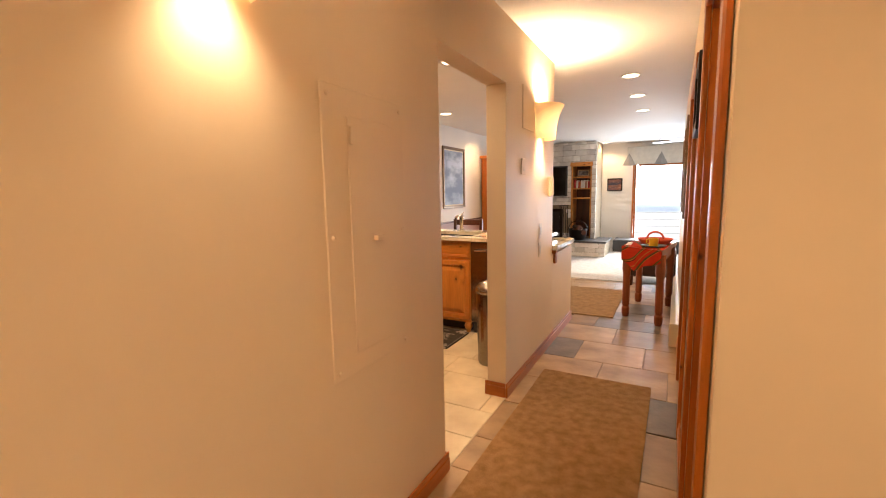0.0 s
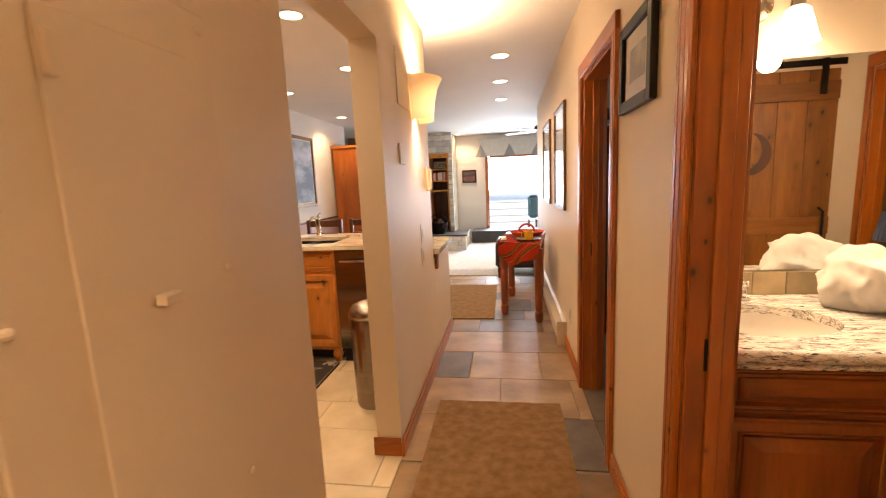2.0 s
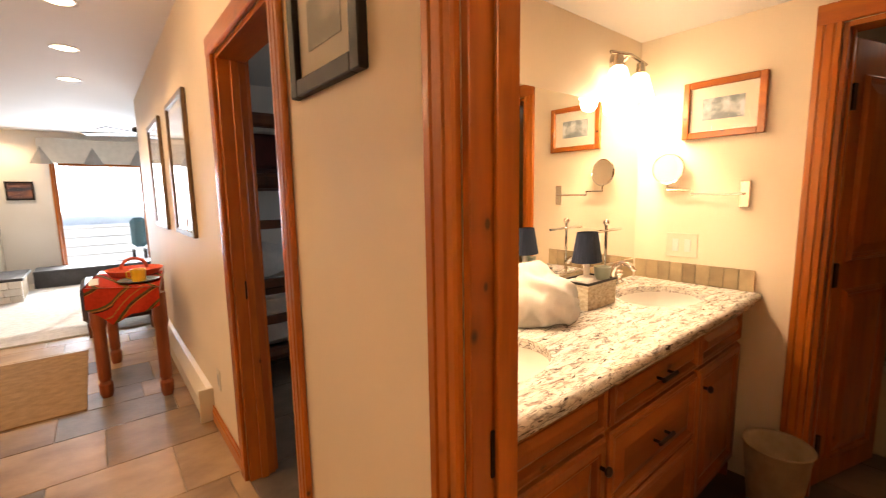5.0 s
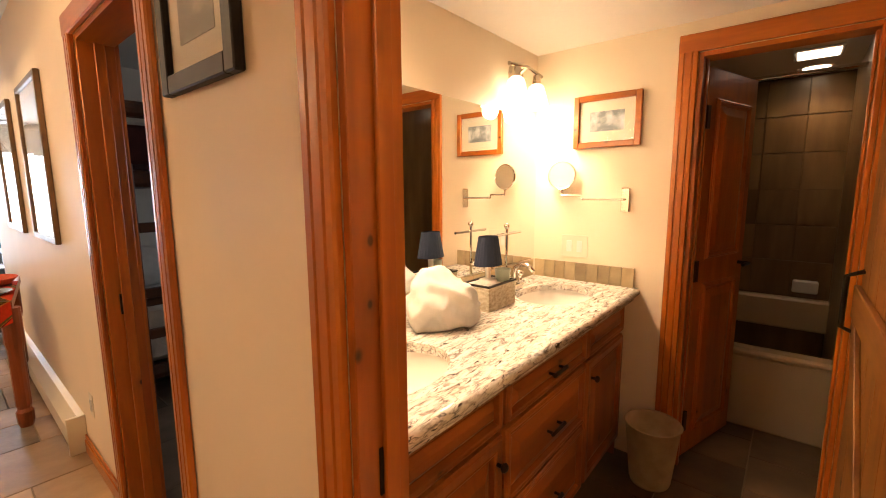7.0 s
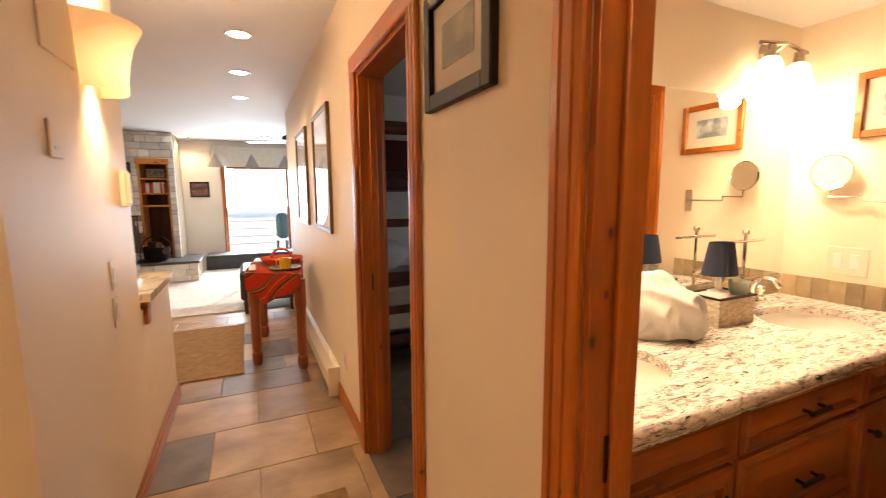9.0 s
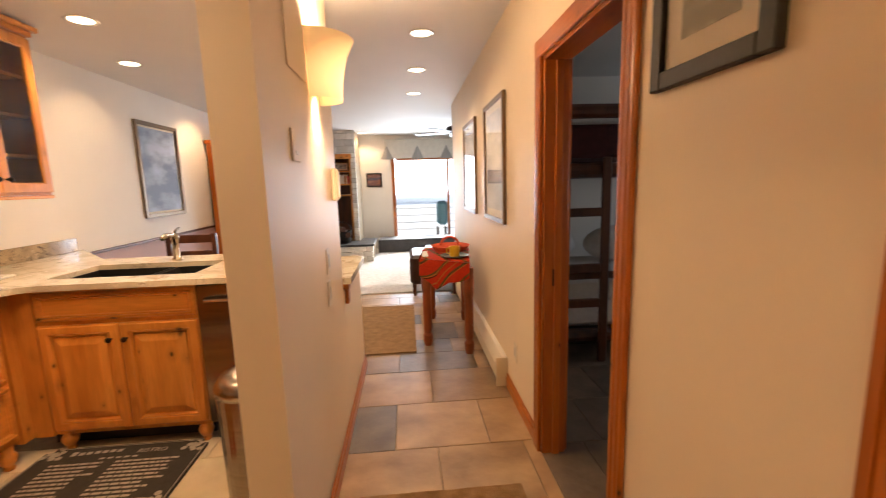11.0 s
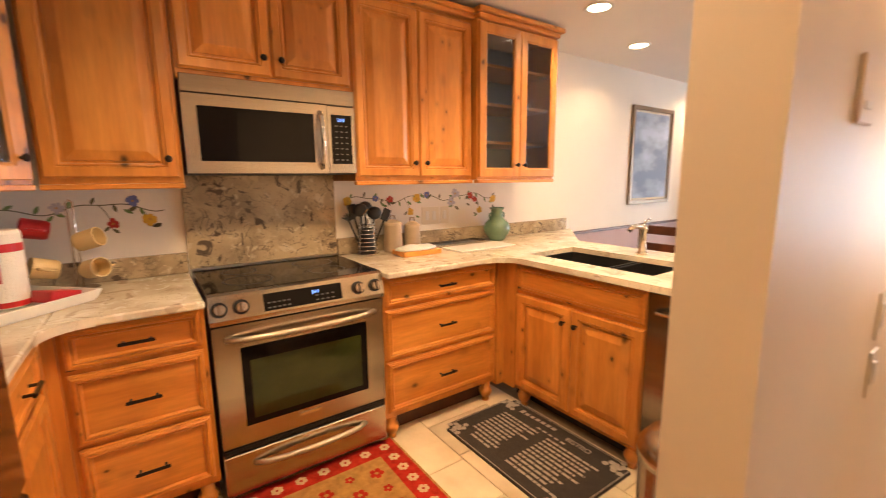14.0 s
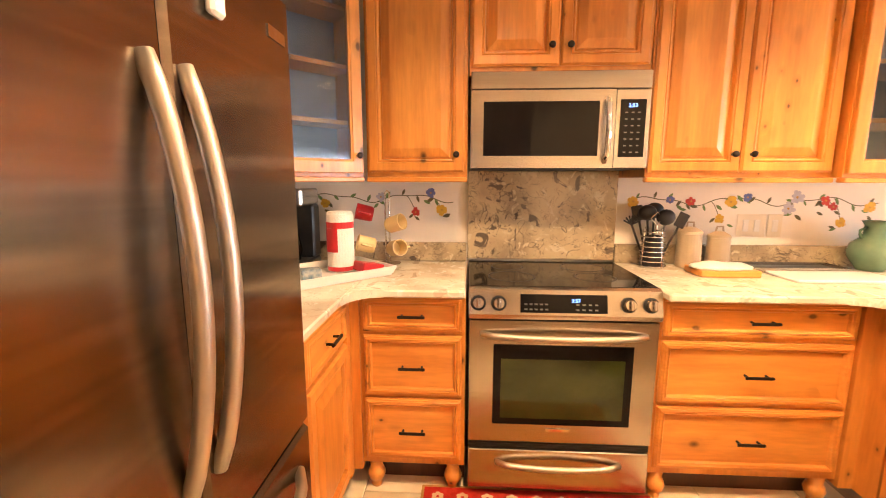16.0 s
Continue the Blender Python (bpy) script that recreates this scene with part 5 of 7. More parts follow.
solid("red_packet", place(boxes((-0.055, 0.055, -0.045, 0.045, 0, 0.042), bevel=0.004), pose(-1.782, 1.127, T + 0.010, 0, 12, 135)), RED, "flat red printed packet lying in the tray", "packet")
solid("blue_packet", place(boxes((-0.04, 0.04, -0.03, 0.03, 0, 0.05), bevel=0.004), pose(-1.60, 0.93, T + 0.010, 0, 0, 120)), mat("blue_print", (0.06, 0.16, 0.25), 0.4, color2=(0.5, 0.5, 0.45), scale=(40, 40, 40)), "small blue and white printed packet in the tray", "packet")
mt = thing("mug_tree", "chrome wire mug tree with cream and red mugs hung on it", "mug tree", (-2.02, 1.17, T))
part("base", lathe(bmesh.new(), (-2.02, 1.17, T), [(0.0, 0), (0.07, 0), (0.07, 0.006), (0, 0.01)], 24), CHROME, mt)
part("stem", tube(bmesh.new(), [(-2.02, 1.165, T), (-2.02, 1.165, T + 0.36), (-2.02, 1.175, T + 0.37), (-2.02, 1.185, T + 0.36), (-2.02, 1.185, T)], 0.004, 8), CHROME, mt, smooth=True)
MUGC = mat("cream_mug_glaze", (0.70, 0.52, 0.25), 0.25, vary=0.08)


def mug(c, axis, material, label):
    m = thing("mug", label, "mug", c, group="mugs on the tree")
    q = Vector(axis).to_track_quat("Z", "Y").to_matrix().to_4x4()
    M = Matrix.Translation(c) @ q
    part("cup", place(lathe(bmesh.new(), (0, 0, 0), [(0, 0), (0.034, 0), (0.038, 0.01), (0.040, 0.085), (0.036, 0.085), (0.034, 0.012), (0, 0.01)], 24), M), material, m, smooth=False)
    part("handle", place(tube(bmesh.new(), [(0.038, 0, 0.07), (0.06, 0, 0.065), (0.066, 0, 0.045), (0.058, 0, 0.025), (0.037, 0, 0.018)], 0.005, 8), M), material, m, smooth=True)


mug((-1.97, 1.19, T + 0.20), (0.5, 1, 0.35), MUGC, "cream glazed mug hung on the tree")
mug((-1.96, 1.12, T + 0.10), (0.4, -1, 0.3), MUGC, "cream glazed mug hung low on the tree")
mug((-1.95, 1.21, T + 0.09), (0.8, 0.6, 0.2), MUGC, "cream glazed mug hung on the tree")
mug((-2.03, 1.10, T + 0.25), (0.3, -1, 0.25), RED, "red glazed mug hung high on the tree")
cm = thing("coffee_maker", "black and chrome drip coffee maker in the corner", "coffee maker", (-1.95, 0.72, T))
part("base", boxes((-2.05, -1.82, 0.62, 0.82, T, T + 0.04), bevel=0.008), BLACK, cm)
part("tower", boxes((-2.05, -1.96, 0.62, 0.82, T + 0.04, T + 0.30), bevel=0.008), BLACK, cm)
part("head", boxes((-2.05, -1.82, 0.62, 0.82, T + 0.30, T + 0.38), bevel=0.01), STEEL_H, cm)
part("carafe", lathe(bmesh.new(), (-1.885, 0.72, T + 0.041), [(0, 0), (0.055, 0), (0.065, 0.05), (0.05, 0.12), (0.04, 0.15)], 24), BLACKGLASS, cm, smooth=True)

# painted vine over the worktop
VINE = mat("green_wall_paint", (0.17, 0.27, 0.09), 0.7, vary=0.3, scale=(40, 40, 40))
COLS = {"red": mat("red_wall_paint", (0.55, 0.05, 0.03), 0.7, vary=0.25, scale=(40, 40, 40)), "yellow": mat("yellow_wall_paint", (0.72, 0.42, 0.04), 0.7, vary=0.2, scale=(40, 40, 40)), "blue": mat("blue_wall_paint", (0.16, 0.18, 0.42), 0.7, vary=0.3, scale=(40, 40, 40)), "lilac": mat("lilac_wall_paint", (0.52, 0.50, 0.56), 0.7, vary=0.2, scale=(40, 40, 40))}


def vine(y0, y1, z, flowers, label):
    v = thing("painted_vine", label, "wall painting", (KX, (y0 + y1) / 2, z))
    m = frame_map((KX + 0.0006, 0, 0), (0, 1, 0), (1, 0, 0))
    line = lambda y: z + 0.018 * math.sin((y - y0) * 15) + 0.007 * math.sin((y - y0) * 33)
    r = random.Random(int(y0 * 100))

    def stroke(points, half):
        bm = bmesh.new()
        rows = [[bm.verts.new((p[0] + q[1] * sgn * half, p[1] - q[0] * sgn * half, 0.0)) for p, q in zip(points, [((b[0] - a[0]) / max(1e-6, math.hypot(b[0] - a[0], b[1] - a[1])), (b[1] - a[1]) / max(1e-6, math.hypot(b[0] - a[0], b[1] - a[1]))) for a, b in zip(points, points[1:] + [(2 * points[-1][0] - points[-2][0], 2 * points[-1][1] - points[-2][1])])])] for sgn in (-1, 1)]
        for j in range(len(points) - 1):
            bm.faces.new((rows[0][j], rows[0][j + 1], rows[1][j + 1], rows[1][j]))
        return place(bm, m)

    def leaf(c, a, L):
        d, nrm = Vector((math.cos(a), math.sin(a), 0)), Vector((-math.sin(a), math.cos(a), 0))
        bm = bmesh.new()
        bm.faces.new([bm.verts.new(c + d * L * f + nrm * L * g) for f, g in ((0, 0), (0.22, 0.15), (0.5, 0.21), (0.8, 0.12), (1.0, 0), (0.75, -0.14), (0.45, -0.19), (0.2, -0.12))])
        part("leaf", place(bm, m), VINE if r.random() < 0.7 else VINE_DK, v)
    n = 60
    part("stem", stroke([(y0 + (y1 - y0) * j / n, line(y0 + (y1 - y0) * j / n)) for j in range(n + 1)], 0.0022), VINE_DK, v)
    for fy, fz, col, size in flowers:
        base = (fy - 0.05, line(fy - 0.05))
        if abs(fz - line(fy)) > 0.03:
            part("twig", stroke([(base[0] + (fy - base[0]) * k / 6, base[1] + (fz - base[1]) * (k / 6) ** 1.6) for k in range(7)], 0.0018), VINE_DK, v)
        for k in range(2):
            leaf(Vector((fy + r.uniform(-0.05, 0.05), fz + r.uniform(-0.045, -0.02), 0.0002)), r.choice((-0.6, 0.5, 2.6, 3.6)) + r.uniform(-0.4, 0.4), r.uniform(0.034, 0.052))
    y = y0 + 0.03
    while y < y1 - 0.03:
        leaf(Vector((y, line(y), 0.0002)), r.choice((-1, 1)) * r.uniform(0.4, 1.3), r.uniform(0.03, 0.05))
        y += r.uniform(0.07, 0.11)
    for fy, fz, col, size in flowers:
        size *= 0.82
        bm = bmesh.new()
        k = {"red": 5, "yellow": 6, "blue": 6, "lilac": 7}[col]
        for j in range(k):
            a = 2 * math.pi * j / k + fy * 9 + r.uniform(-0.2, 0.2)
            L = size * r.uniform(0.85, 1.2)
            d, nrm = Vector((math.cos(a), math.sin(a), 0)), Vector((-math.sin(a), math.cos(a), 0))
            wd = 0.30 if col == "lilac" else 0.42
            bm.faces.new([bm.verts.new(Vector((fy, fz, 0.0004 + 0.00004 * j)) + d * L * f + nrm * L * g) for f, g in ((0.02, 0), (0.45, wd), (0.85, wd * 0.85), (1.0, 0.05), (0.88, -wd * 0.8), (0.45, -wd))])
        fl = part("flower", place(bm, m), COLS[col], v, col + " painted flower")
        bm = bmesh.new()
        bm.faces.new([bm.verts.new((fy + size * 0.2 * math.cos(q), fz + size * 0.2 * math.sin(q), 0.001)) for q in (0, 1, 2, 3, 4, 5)])
        part("flower_heart", place(bm, m), OCHRE_PAINT, fl)


VINE_DK = mat("olive_wall_paint", (0.15, 0.13, 0.06), 0.7, vary=0.3, scale=(40, 40, 40))
OCHRE_PAINT = mat("ochre_wall_paint", (0.55, 0.28, 0.05), 0.7, vary=0.25, scale=(60, 60, 60))
vine(2.40, 3.60, 1.235, ((2.416, 1.232, "yellow", 0.034), (2.60, 1.240, "blue", 0.026), (2.702, 1.233, "red", 0.030), (2.848, 1.146, "yellow", 0.028), (2.897, 1.231, "yellow", 0.036), (2.976, 1.254, "blue", 0.028), (3.177, 1.199, "lilac", 0.040), (3.213, 1.255, "lilac", 0.040), (3.352, 1.240, "red", 0.030), (3.391, 1.209, "red", 0.028), (3.434, 1.13, "yellow", 0.030), (3.563, 1.207, "yellow", 0.034)), "painted flowering vine along the kitchen wall")
vine(0.75, 1.50, 1.245, ((0.82, 1.215, "yellow", 0.032), (1.12, 1.25, "lilac", 0.030), (1.303, 1.171, "red", 0.030), (1.383, 1.271, "blue", 0.030), (1.442, 1.184, "yellow", 0.034)), "painted flowering vine in the coffee corner")
picture(frame_map((KX, 5.33, 1.09), (0, 1, 0), (1, 0, 0)), 0.75, 0.95, FRAME_GD, BLUE, "large blue mountain print in a bronze frame", 0.04, 0.02, glass=False)
solid("chair_rail", boxes((KX + 0.001, KX + 0.02, 4.50, 7.3, 0.86, 0.885), bevel=0.004), DARKWOOD, "thin dark timber chair rail", "trim", "structure")
solid("wainscot", boxes((KX + 0.001, KX + 0.006, 4.50, 7.3, 0.0, 0.859)), MAUVE, "mauve painted lower wall", "wall", "structure")

# ---- washroom ----
VT, VF = 0.86, 1.41
v = thing("vanity", "double vanity cabinet in red-brown knotty wood", "vanity", (1.97, 1.67, 0))
part("body", boxes((1.165, 2.735, VF + 0.022, BM - 0.003, 0.09, VT - 0.20), (1.165, 2.735, VF + 0.022, VF + 0.06, VT - 0.20, VT - 0.042), bevel=0.002), VAN_V, v)
part("plinth", boxes((1.17, 2.73, VF + 0.09, BM - 0.01, 0.0, 0.0895)), DARKWOOD, v)
part("side_panel", boxes((2.7355, 2.745, VF + 0.022, BM - 0.003, 0.0, VT - 0.042)), VAN_V, v)


def vanity_front(x0, x1, z0, z1, name, pull, knob_at=None):
    m = frame_map((x0, VF + 0.0215, z0), (1, 0, 0), (0, -1, 0))
    d = part(name, place(raised_panel(x1 - x0, z1 - z0, 0.05 if name == "door" else 0.03, 0.022), m), VAN_V if name == "door" else VAN_X, v)
    if pull:
        part("handle", bar_pull(m, (x1 - x0) / 2, (z1 - z0) / 2, 0.02, 0.10), IRON, d, "black bar handle")
    if knob_at:
        part("knob", knob(m, knob_at[0], knob_at[1], 0.022), IRON, d, "round black knob")


vanity_front(1.19, 1.63, 0.66, 0.80, "drawer_front", False)
vanity_front(1.19, 1.63, 0.11, 0.645, "door", False, (0.405, 0.46))
for z0, z1 in ((0.66, 0.80), (0.40, 0.645), (0.11, 0.385)):
    vanity_front(1.65, 2.25, z0, z1, "drawer_front", True)
vanity_front(2.27, 2.72, 0.66, 0.80, "drawer_front", False)
vanity_front(2.27, 2.72, 0.11, 0.645, "door", False, (0.04, 0.46))


def plate_with_hole(bm, x0, x1, y0, y1, z0, z1, cx, cy, rx, ry):
    """A slab with an oval opening."""
    angles = sorted({2 * math.pi * k / 40 for k in range(40)} | {math.atan2(y - cy, x - cx) % (2 * math.pi) for x in (x0, x1) for y in (y0, y1)})
    rings = {}
    for z in (z0, z1):
        inner, outer = [], []
        for a in angles:
            c, s = math.cos(a), math.sin(a)
            inner.append(bm.verts.new((cx + rx * c, cy + ry * s, z)))
            f = min(((x1 - cx) / c if c > 1e-6 else (x0 - cx) / c if c < -1e-6 else 1e9), ((y1 - cy) / s if s > 1e-6 else (y0 - cy) / s if s < -1e-6 else 1e9))
            outer.append(bm.verts.new((cx + f * c, cy + f * s, z)))
        rings[z] = inner, outer
    n = len(angles)
    for k in range(n):
        q = (k + 1) % n
        for z in (z0, z1):
            i, o = rings[z]
            bm.faces.new((i[k], i[q], o[q], o[k]))
        bm.faces.new((rings[z0][0][k], rings[z0][0][q], rings[z1][0][q], rings[z1][0][k]))
        bm.faces.new((rings[z0][1][k], rings[z0][1][q], rings[z1][1][q], rings[z1][1][k]))
    return bm


SINKS = ((1.385, 1.645), (2.445, 1.645))
vt = thing("granite_worktop", "speckled granite vanity top with a rolled edge and two oval cut-outs", "worktop", (1.97, 1.65, VT - 0.04))
bm = bmesh.new()
plate_with_hole(bm, 1.163, 1.70, 1.385, BM - 0.002, VT - 0.03, VT, *SINKS[0], 0.215, 0.16)
box(bm, 1.70, 2.12, 1.385, BM - 0.002, VT - 0.03, VT)
plate_with_hole(bm, 2.12, 2.788, 1.385, BM - 0.002, VT - 0.03, VT, *SINKS[1], 0.215, 0.16)
part("slab", bm, B_GRANITE, vt)
bm = tube(bmesh.new(), [(1.163 + 1.625 * k / 4, 1.384, VT - 0.019) for k in range(5)], 0.019, 16)
part("rolled_edge", bm, B_GRANITE, vt, smooth=True)
part("under_edge", tube(bmesh.new(), [(1.163 + 1.6 * k / 4, 1.395, VT - 0.048) for k in range(5)], 0.0115, 12), B_GRANITE, vt, smooth=True)
SPL = mat("tan_stone_tile", (0.46, 0.36, 0.21), 0.45, color2=(0.28, 0.21, 0.12), scale=(9, 9, 9), tint=0.3)
bs = thing("backsplash", "low backsplash of tan stone tiles above the vanity", "backsplash", (2.0, BM, VT))
for k in range(14):
    a = 1.165 + k * 0.115
    part("tile", boxes((a, a + 0.112, BM - 0.014, BM - 0.002, VT + 0.001, VT + 0.088), bevel=0.001), SPL, bs)
for k in range(9):
    a = 1.395 + k * 0.0585
    part("tile", boxes((BX - 0.014, BX - 0.002, a, a + 0.0565, VT + 0.001, VT + 0.095), bevel=0.001), SPL, bs)
for cx, cy in SINKS:
    s = thing("washbasin", "oval white undermount washbasin in the granite", "washbasin", (cx, cy, VT - 0.17), group="washbasins")
    bm = bmesh.new()
    rings = []
    for f, dz in ((1.0, -0.031), (0.97, -0.07), (0.85, -0.12), (0.6, -0.15), (0.25, -0.16), (0.07, -0.162)):
        rings.append([bm.verts.new((cx + 0.222 * f * math.cos(2 * math.pi * k / 32), cy + 0.167 * f * math.sin(2 * math.pi * k / 32), VT + dz)) for k in range(32)])
    for a, b in zip(rings, rings[1:]):
        for k in range(32):
            bm.faces.new((a[k], a[(k + 1) % 32], b[(k + 1) % 32], b[k]))
    bm.faces.new(rings[-1])
    part("bowl", bm, WHITE, s, smooth=True)
    part("drain", lathe(bmesh.new(), (cx, cy, VT - 0.1615), [(0, 0.003), (0.018, 0.003), (0.022, 0.0)], 16), CHROME, s)
    f = thing("basin_faucet", "chrome two-handle basin faucet", "faucet", (cx, 1.86, VT), group="basin faucets")
    part("spout", tube(bmesh.new(), [(cx, 1.86, VT), (cx, 1.86, VT + 0.07), (cx, 1.85, VT + 0.10), (cx, 1.82, VT + 0.12), (cx, 1.78, VT + 0.115), (cx, 1.755, VT + 0.09)], 0.011, 12), CHROME, f, smooth=True)
    part("base_plate", boxes((cx - 0.08, cx + 0.08, 1.84, 1.885, VT + 0.0005, VT + 0.012), bevel=0.005), CHROME, f)
    for s_ in (-1, 1):
        part("handle", lathe(bmesh.new(), (cx + s_ * 0.06, 1.862, VT + 0.012), [(0, 0), (0.018, 0), (0.014, 0.02), (0.010, 0.035), (0.022, 0.045), (0.018, 0.06), (0, 0.065)], 16), CHROME, f, smooth=True)
mr = thing("wall_mirror", "frameless mirror over the whole vanity", "mirror", (1.97, BM, 0.955))
part("glass", boxes((1.166, 2.786, BM - 0.009, BM - 0.002, 0.955, 1.705)), MIRROR, mr)
OPAL = glow("opal_bell_glow", (1.0, 0.82, 0.56), 5.0)


def vanity_light(cx):
    v = thing("vanity_light", "brushed nickel two-lamp vanity light with opal bell shades, lit", "wall lamp", (cx, BM, 1.9), group="vanity lights")
    part("back_plate", place(lathe(bmesh.new(), (0, 0, 0), [(0, 0.001), (0.06, 0.001), (0.055, 0.018), (0.03, 0.025), (0, 0.026)], 24), frame_map((cx, BM, 1.885), (1, 0, 0), (0, -1, 0))), NICKEL, v, smooth=False)
    part("bar", tube(bmesh.new(), [(cx - 0.16, 1.875, 1.90), (cx, 1.87, 1.915), (cx + 0.16, 1.875, 1.90)], 0.008, 10), NICKEL, v, smooth=True)
    part("arm", tube(bmesh.new(), [(cx, BM - 0.02, 1.885), (cx, 1.875, 1.912)], 0.008, 10), NICKEL, v)
    for s in (-1, 1):
        x = cx + s * 0.10
        part("socket", lathe(bmesh.new(), (x, 1.872, 1.85), [(0.0, 0.05), (0.018, 0.045), (0.022, 0.0), (0.0, 0.0)], 16), NICKEL, v)
        part("shade", lathe(bmesh.new(), (x, 1.872, 1.735), [(0.066, 0.0), (0.056, 0.03), (0.046, 0.07), (0.036, 0.105), (0.02, 0.118)], 24), OPAL, v, "glowing opal glass bell shade", smooth=True)
        lamp("vanity_lamp", "POINT", (x, 1.85, 1.715), 3.5, (1.0, 0.72, 0.46), 0.04)
        lamp("vanity_lamp_down", "SPOT", (x, 1.85, 1.73), 22, (1.0, 0.72, 0.46), 0.04, target=(x, 1.85, 0), spot=108)


vanity_light(1.46)
vanity_light(2.555)
END = lambda y, z: frame_map((BX, y, z), (0, 1, 0), (-1, 0, 0))
picture(END(1.40, 1.535), 0.32, 0.25, TRIM_Y, SNOW, "small snow-scene print in a honey-brown timber frame", 0.028, 0.05)
mm = thing("magnifying_mirror", "round swing-arm magnifying mirror on the wall", "mirror", (BX, 1.46, 1.25))
part("wall_plate", boxes((BX - 0.012, BX - 0.001, 1.435, 1.475, 1.225, 1.34), bevel=0.003), CHROME, mm)
part("arm", tube(bmesh.new(), [(BX - 0.013, 1.455, 1.285), (BX - 0.03, 1.46, 1.285), (BX - 0.035, 1.66, 1.285), (BX - 0.035, 1.66, 1.305), (BX - 0.045, 1.70, 1.305)], 0.005, 8), CHROME, mm)
part("yoke", tube(bmesh.new(), [(BX - 0.045, 1.70, 1.305), (BX - 0.045, 1.762, 1.305), (BX - 0.045, 1.762, 1.335)], 0.005, 8), CHROME, mm)
q = Matrix.Translation((BX - 0.045, 1.762, 1.405)) @ Vector((-0.98, -0.14, 0.05)).to_track_quat("Z", "Y").to_matrix().to_4x4()
part("rim", place(lathe(bmesh.new(), (0, 0, 0), [(0.0, -0.008), (0.070, -0.008), (0.074, 0.0), (0.070, 0.008), (0.066, 0.006)], 32), q), CHROME, mm, smooth=False)
part("lens", place(lathe(bmesh.new(), (0, 0, 0), [(0.0, 0.005), (0.067, 0.006), (0.067, 0.003)], 32), q), MIRROR, mm)
wall_plate(END(1.70, 1.04), "light_switch", "double light switch plate beside the mirror", 2)
bm = bmesh.new()
bmesh.ops.create_icosphere(bm, subdivisions=5, radius=1.0)
for w in bm.verts:
    d = w.co.copy()
    fold = abs(noise.noise(Vector((d.x * 1.7 + d.z * 0.9, d.y * 1.7, d.z * 0.8)))) * 0.30 + abs(noise.noise(Vector((d.x * 4.2, d.y * 4.2 + d.z, d.z * 1.8)) + Vector((3, 1, 7)))) * 0.15 + abs(noise.noise(Vector((d.x * 9, d.y * 9, d.z * 4.5)) + Vector((2, 9, 4)))) * 0.05
    lump = 1.08 + 0.30 * noise.noise(d * 1.1 + Vector((5, 2, 1)))
    r_ = lump - fold
    w.co = Vector((1.80 + 0.158 * r_ * d.x, 1.775 + 0.140 * r_ * d.y, VT + 0.085 + 0.125 * r_ * d.z - 0.25 * max(0.0, 0.15 * d.x)))
    w.co.z = max(w.co.z, VT + 0.001)
solid("towel", bm, TOWEL, "crumpled white terry towel heaped on the vanity top", "towel", smooth=True)
WICK = mat("white_woven_basket", (0.66, 0.58, 0.44), 0.8, color2=(0.36, 0.29, 0.19), scale=(55, 55, 110), bump=0.6, bump_scale=140)
ba = thing("basket", "white woven basket with a dark rim on the vanity", "basket", (2.10, 1.77, VT))
part("body", boxes((2.0, 2.20, 1.71, 1.84, VT + 0.0005, VT + 0.012), (2.0, 2.008, 1.71, 1.84, VT + 0.012, VT + 0.095), (2.192, 2.20, 1.71, 1.84, VT + 0.012, VT + 0.095), (2.008, 2.192, 1.71, 1.718, VT + 0.012, VT + 0.095), (2.008, 2.192, 1.832, 1.84, VT + 0.012, VT + 0.095)), WICK, ba)
part("rim", boxes((1.996, 2.204, 1.706, 1.718, VT + 0.096, VT + 0.104), (1.996, 2.204, 1.832, 1.844, VT + 0.096, VT + 0.104), (1.996, 2.008, 1.718, 1.832, VT + 0.096, VT + 0.104), (2.192, 2.204, 1.718, 1.832, VT + 0.096, VT + 0.104), bevel=0.002), IRON, ba)
part("lining", boxes((2.009, 2.191, 1.719, 1.831, VT + 0.013, VT + 0.098)), TOWEL, ba)
solid("cup", lathe(bmesh.new(), (2.155, 1.745, VT + 0.0985), [(0, 0), (0.028, 0), (0.034, 0.05), (0.031, 0.05), (0.026, 0.004), (0, 0.003)], 20), mat("pale_green_glaze", (0.42, 0.48, 0.40), 0.3), "pale green cup standing in the basket", "cup")
NAVY = mat("navy_pleated_cloth", (0.018, 0.026, 0.055), 0.85, vary=0.3, scale=(40, 40, 3), bump=0.3, bump_scale=150)
lp = thing("small_lamp", "small table lamp with a navy pleated shade", "lamp", (2.09, 1.775, VT + 0.099))
part("base", lathe(bmesh.new(), (2.09, 1.775, VT + 0.099), [(0, 0.0005), (0.04, 0.0005), (0.035, 0.012), (0.012, 0.02), (0.012, 0.10), (0, 0.10)], 20), WHITE, lp)
bm = bmesh.new()
rings = [[bm.verts.new((2.09 + r * (1 + 0.025 * (k % 2)) * math.cos(2 * math.pi * k / 48), 1.775 + r * 0.72 * (1 + 0.025 * (k % 2)) * math.sin(2 * math.pi * k / 48), VT + h)) for k in range(48)] for r, h in ((0.070, 0.172), (0.048, 0.288))]
for k in range(48):
    bm.faces.new((rings[0][k], rings[0][(k + 1) % 48], rings[1][(k + 1) % 48], rings[1][k]))
part("shade", bm, NAVY, lp, "navy pleated shade")
ts = thing("towel_stand", "chrome T-shaped hand towel stand", "towel stand", (2.325, 1.83, VT))
part("base", lathe(bmesh.new(), (2.325, 1.83, VT), [(0, 0.0005), (0.045, 0.0005), (0.04, 0.008), (0, 0.012)], 24), CHROME, ts)
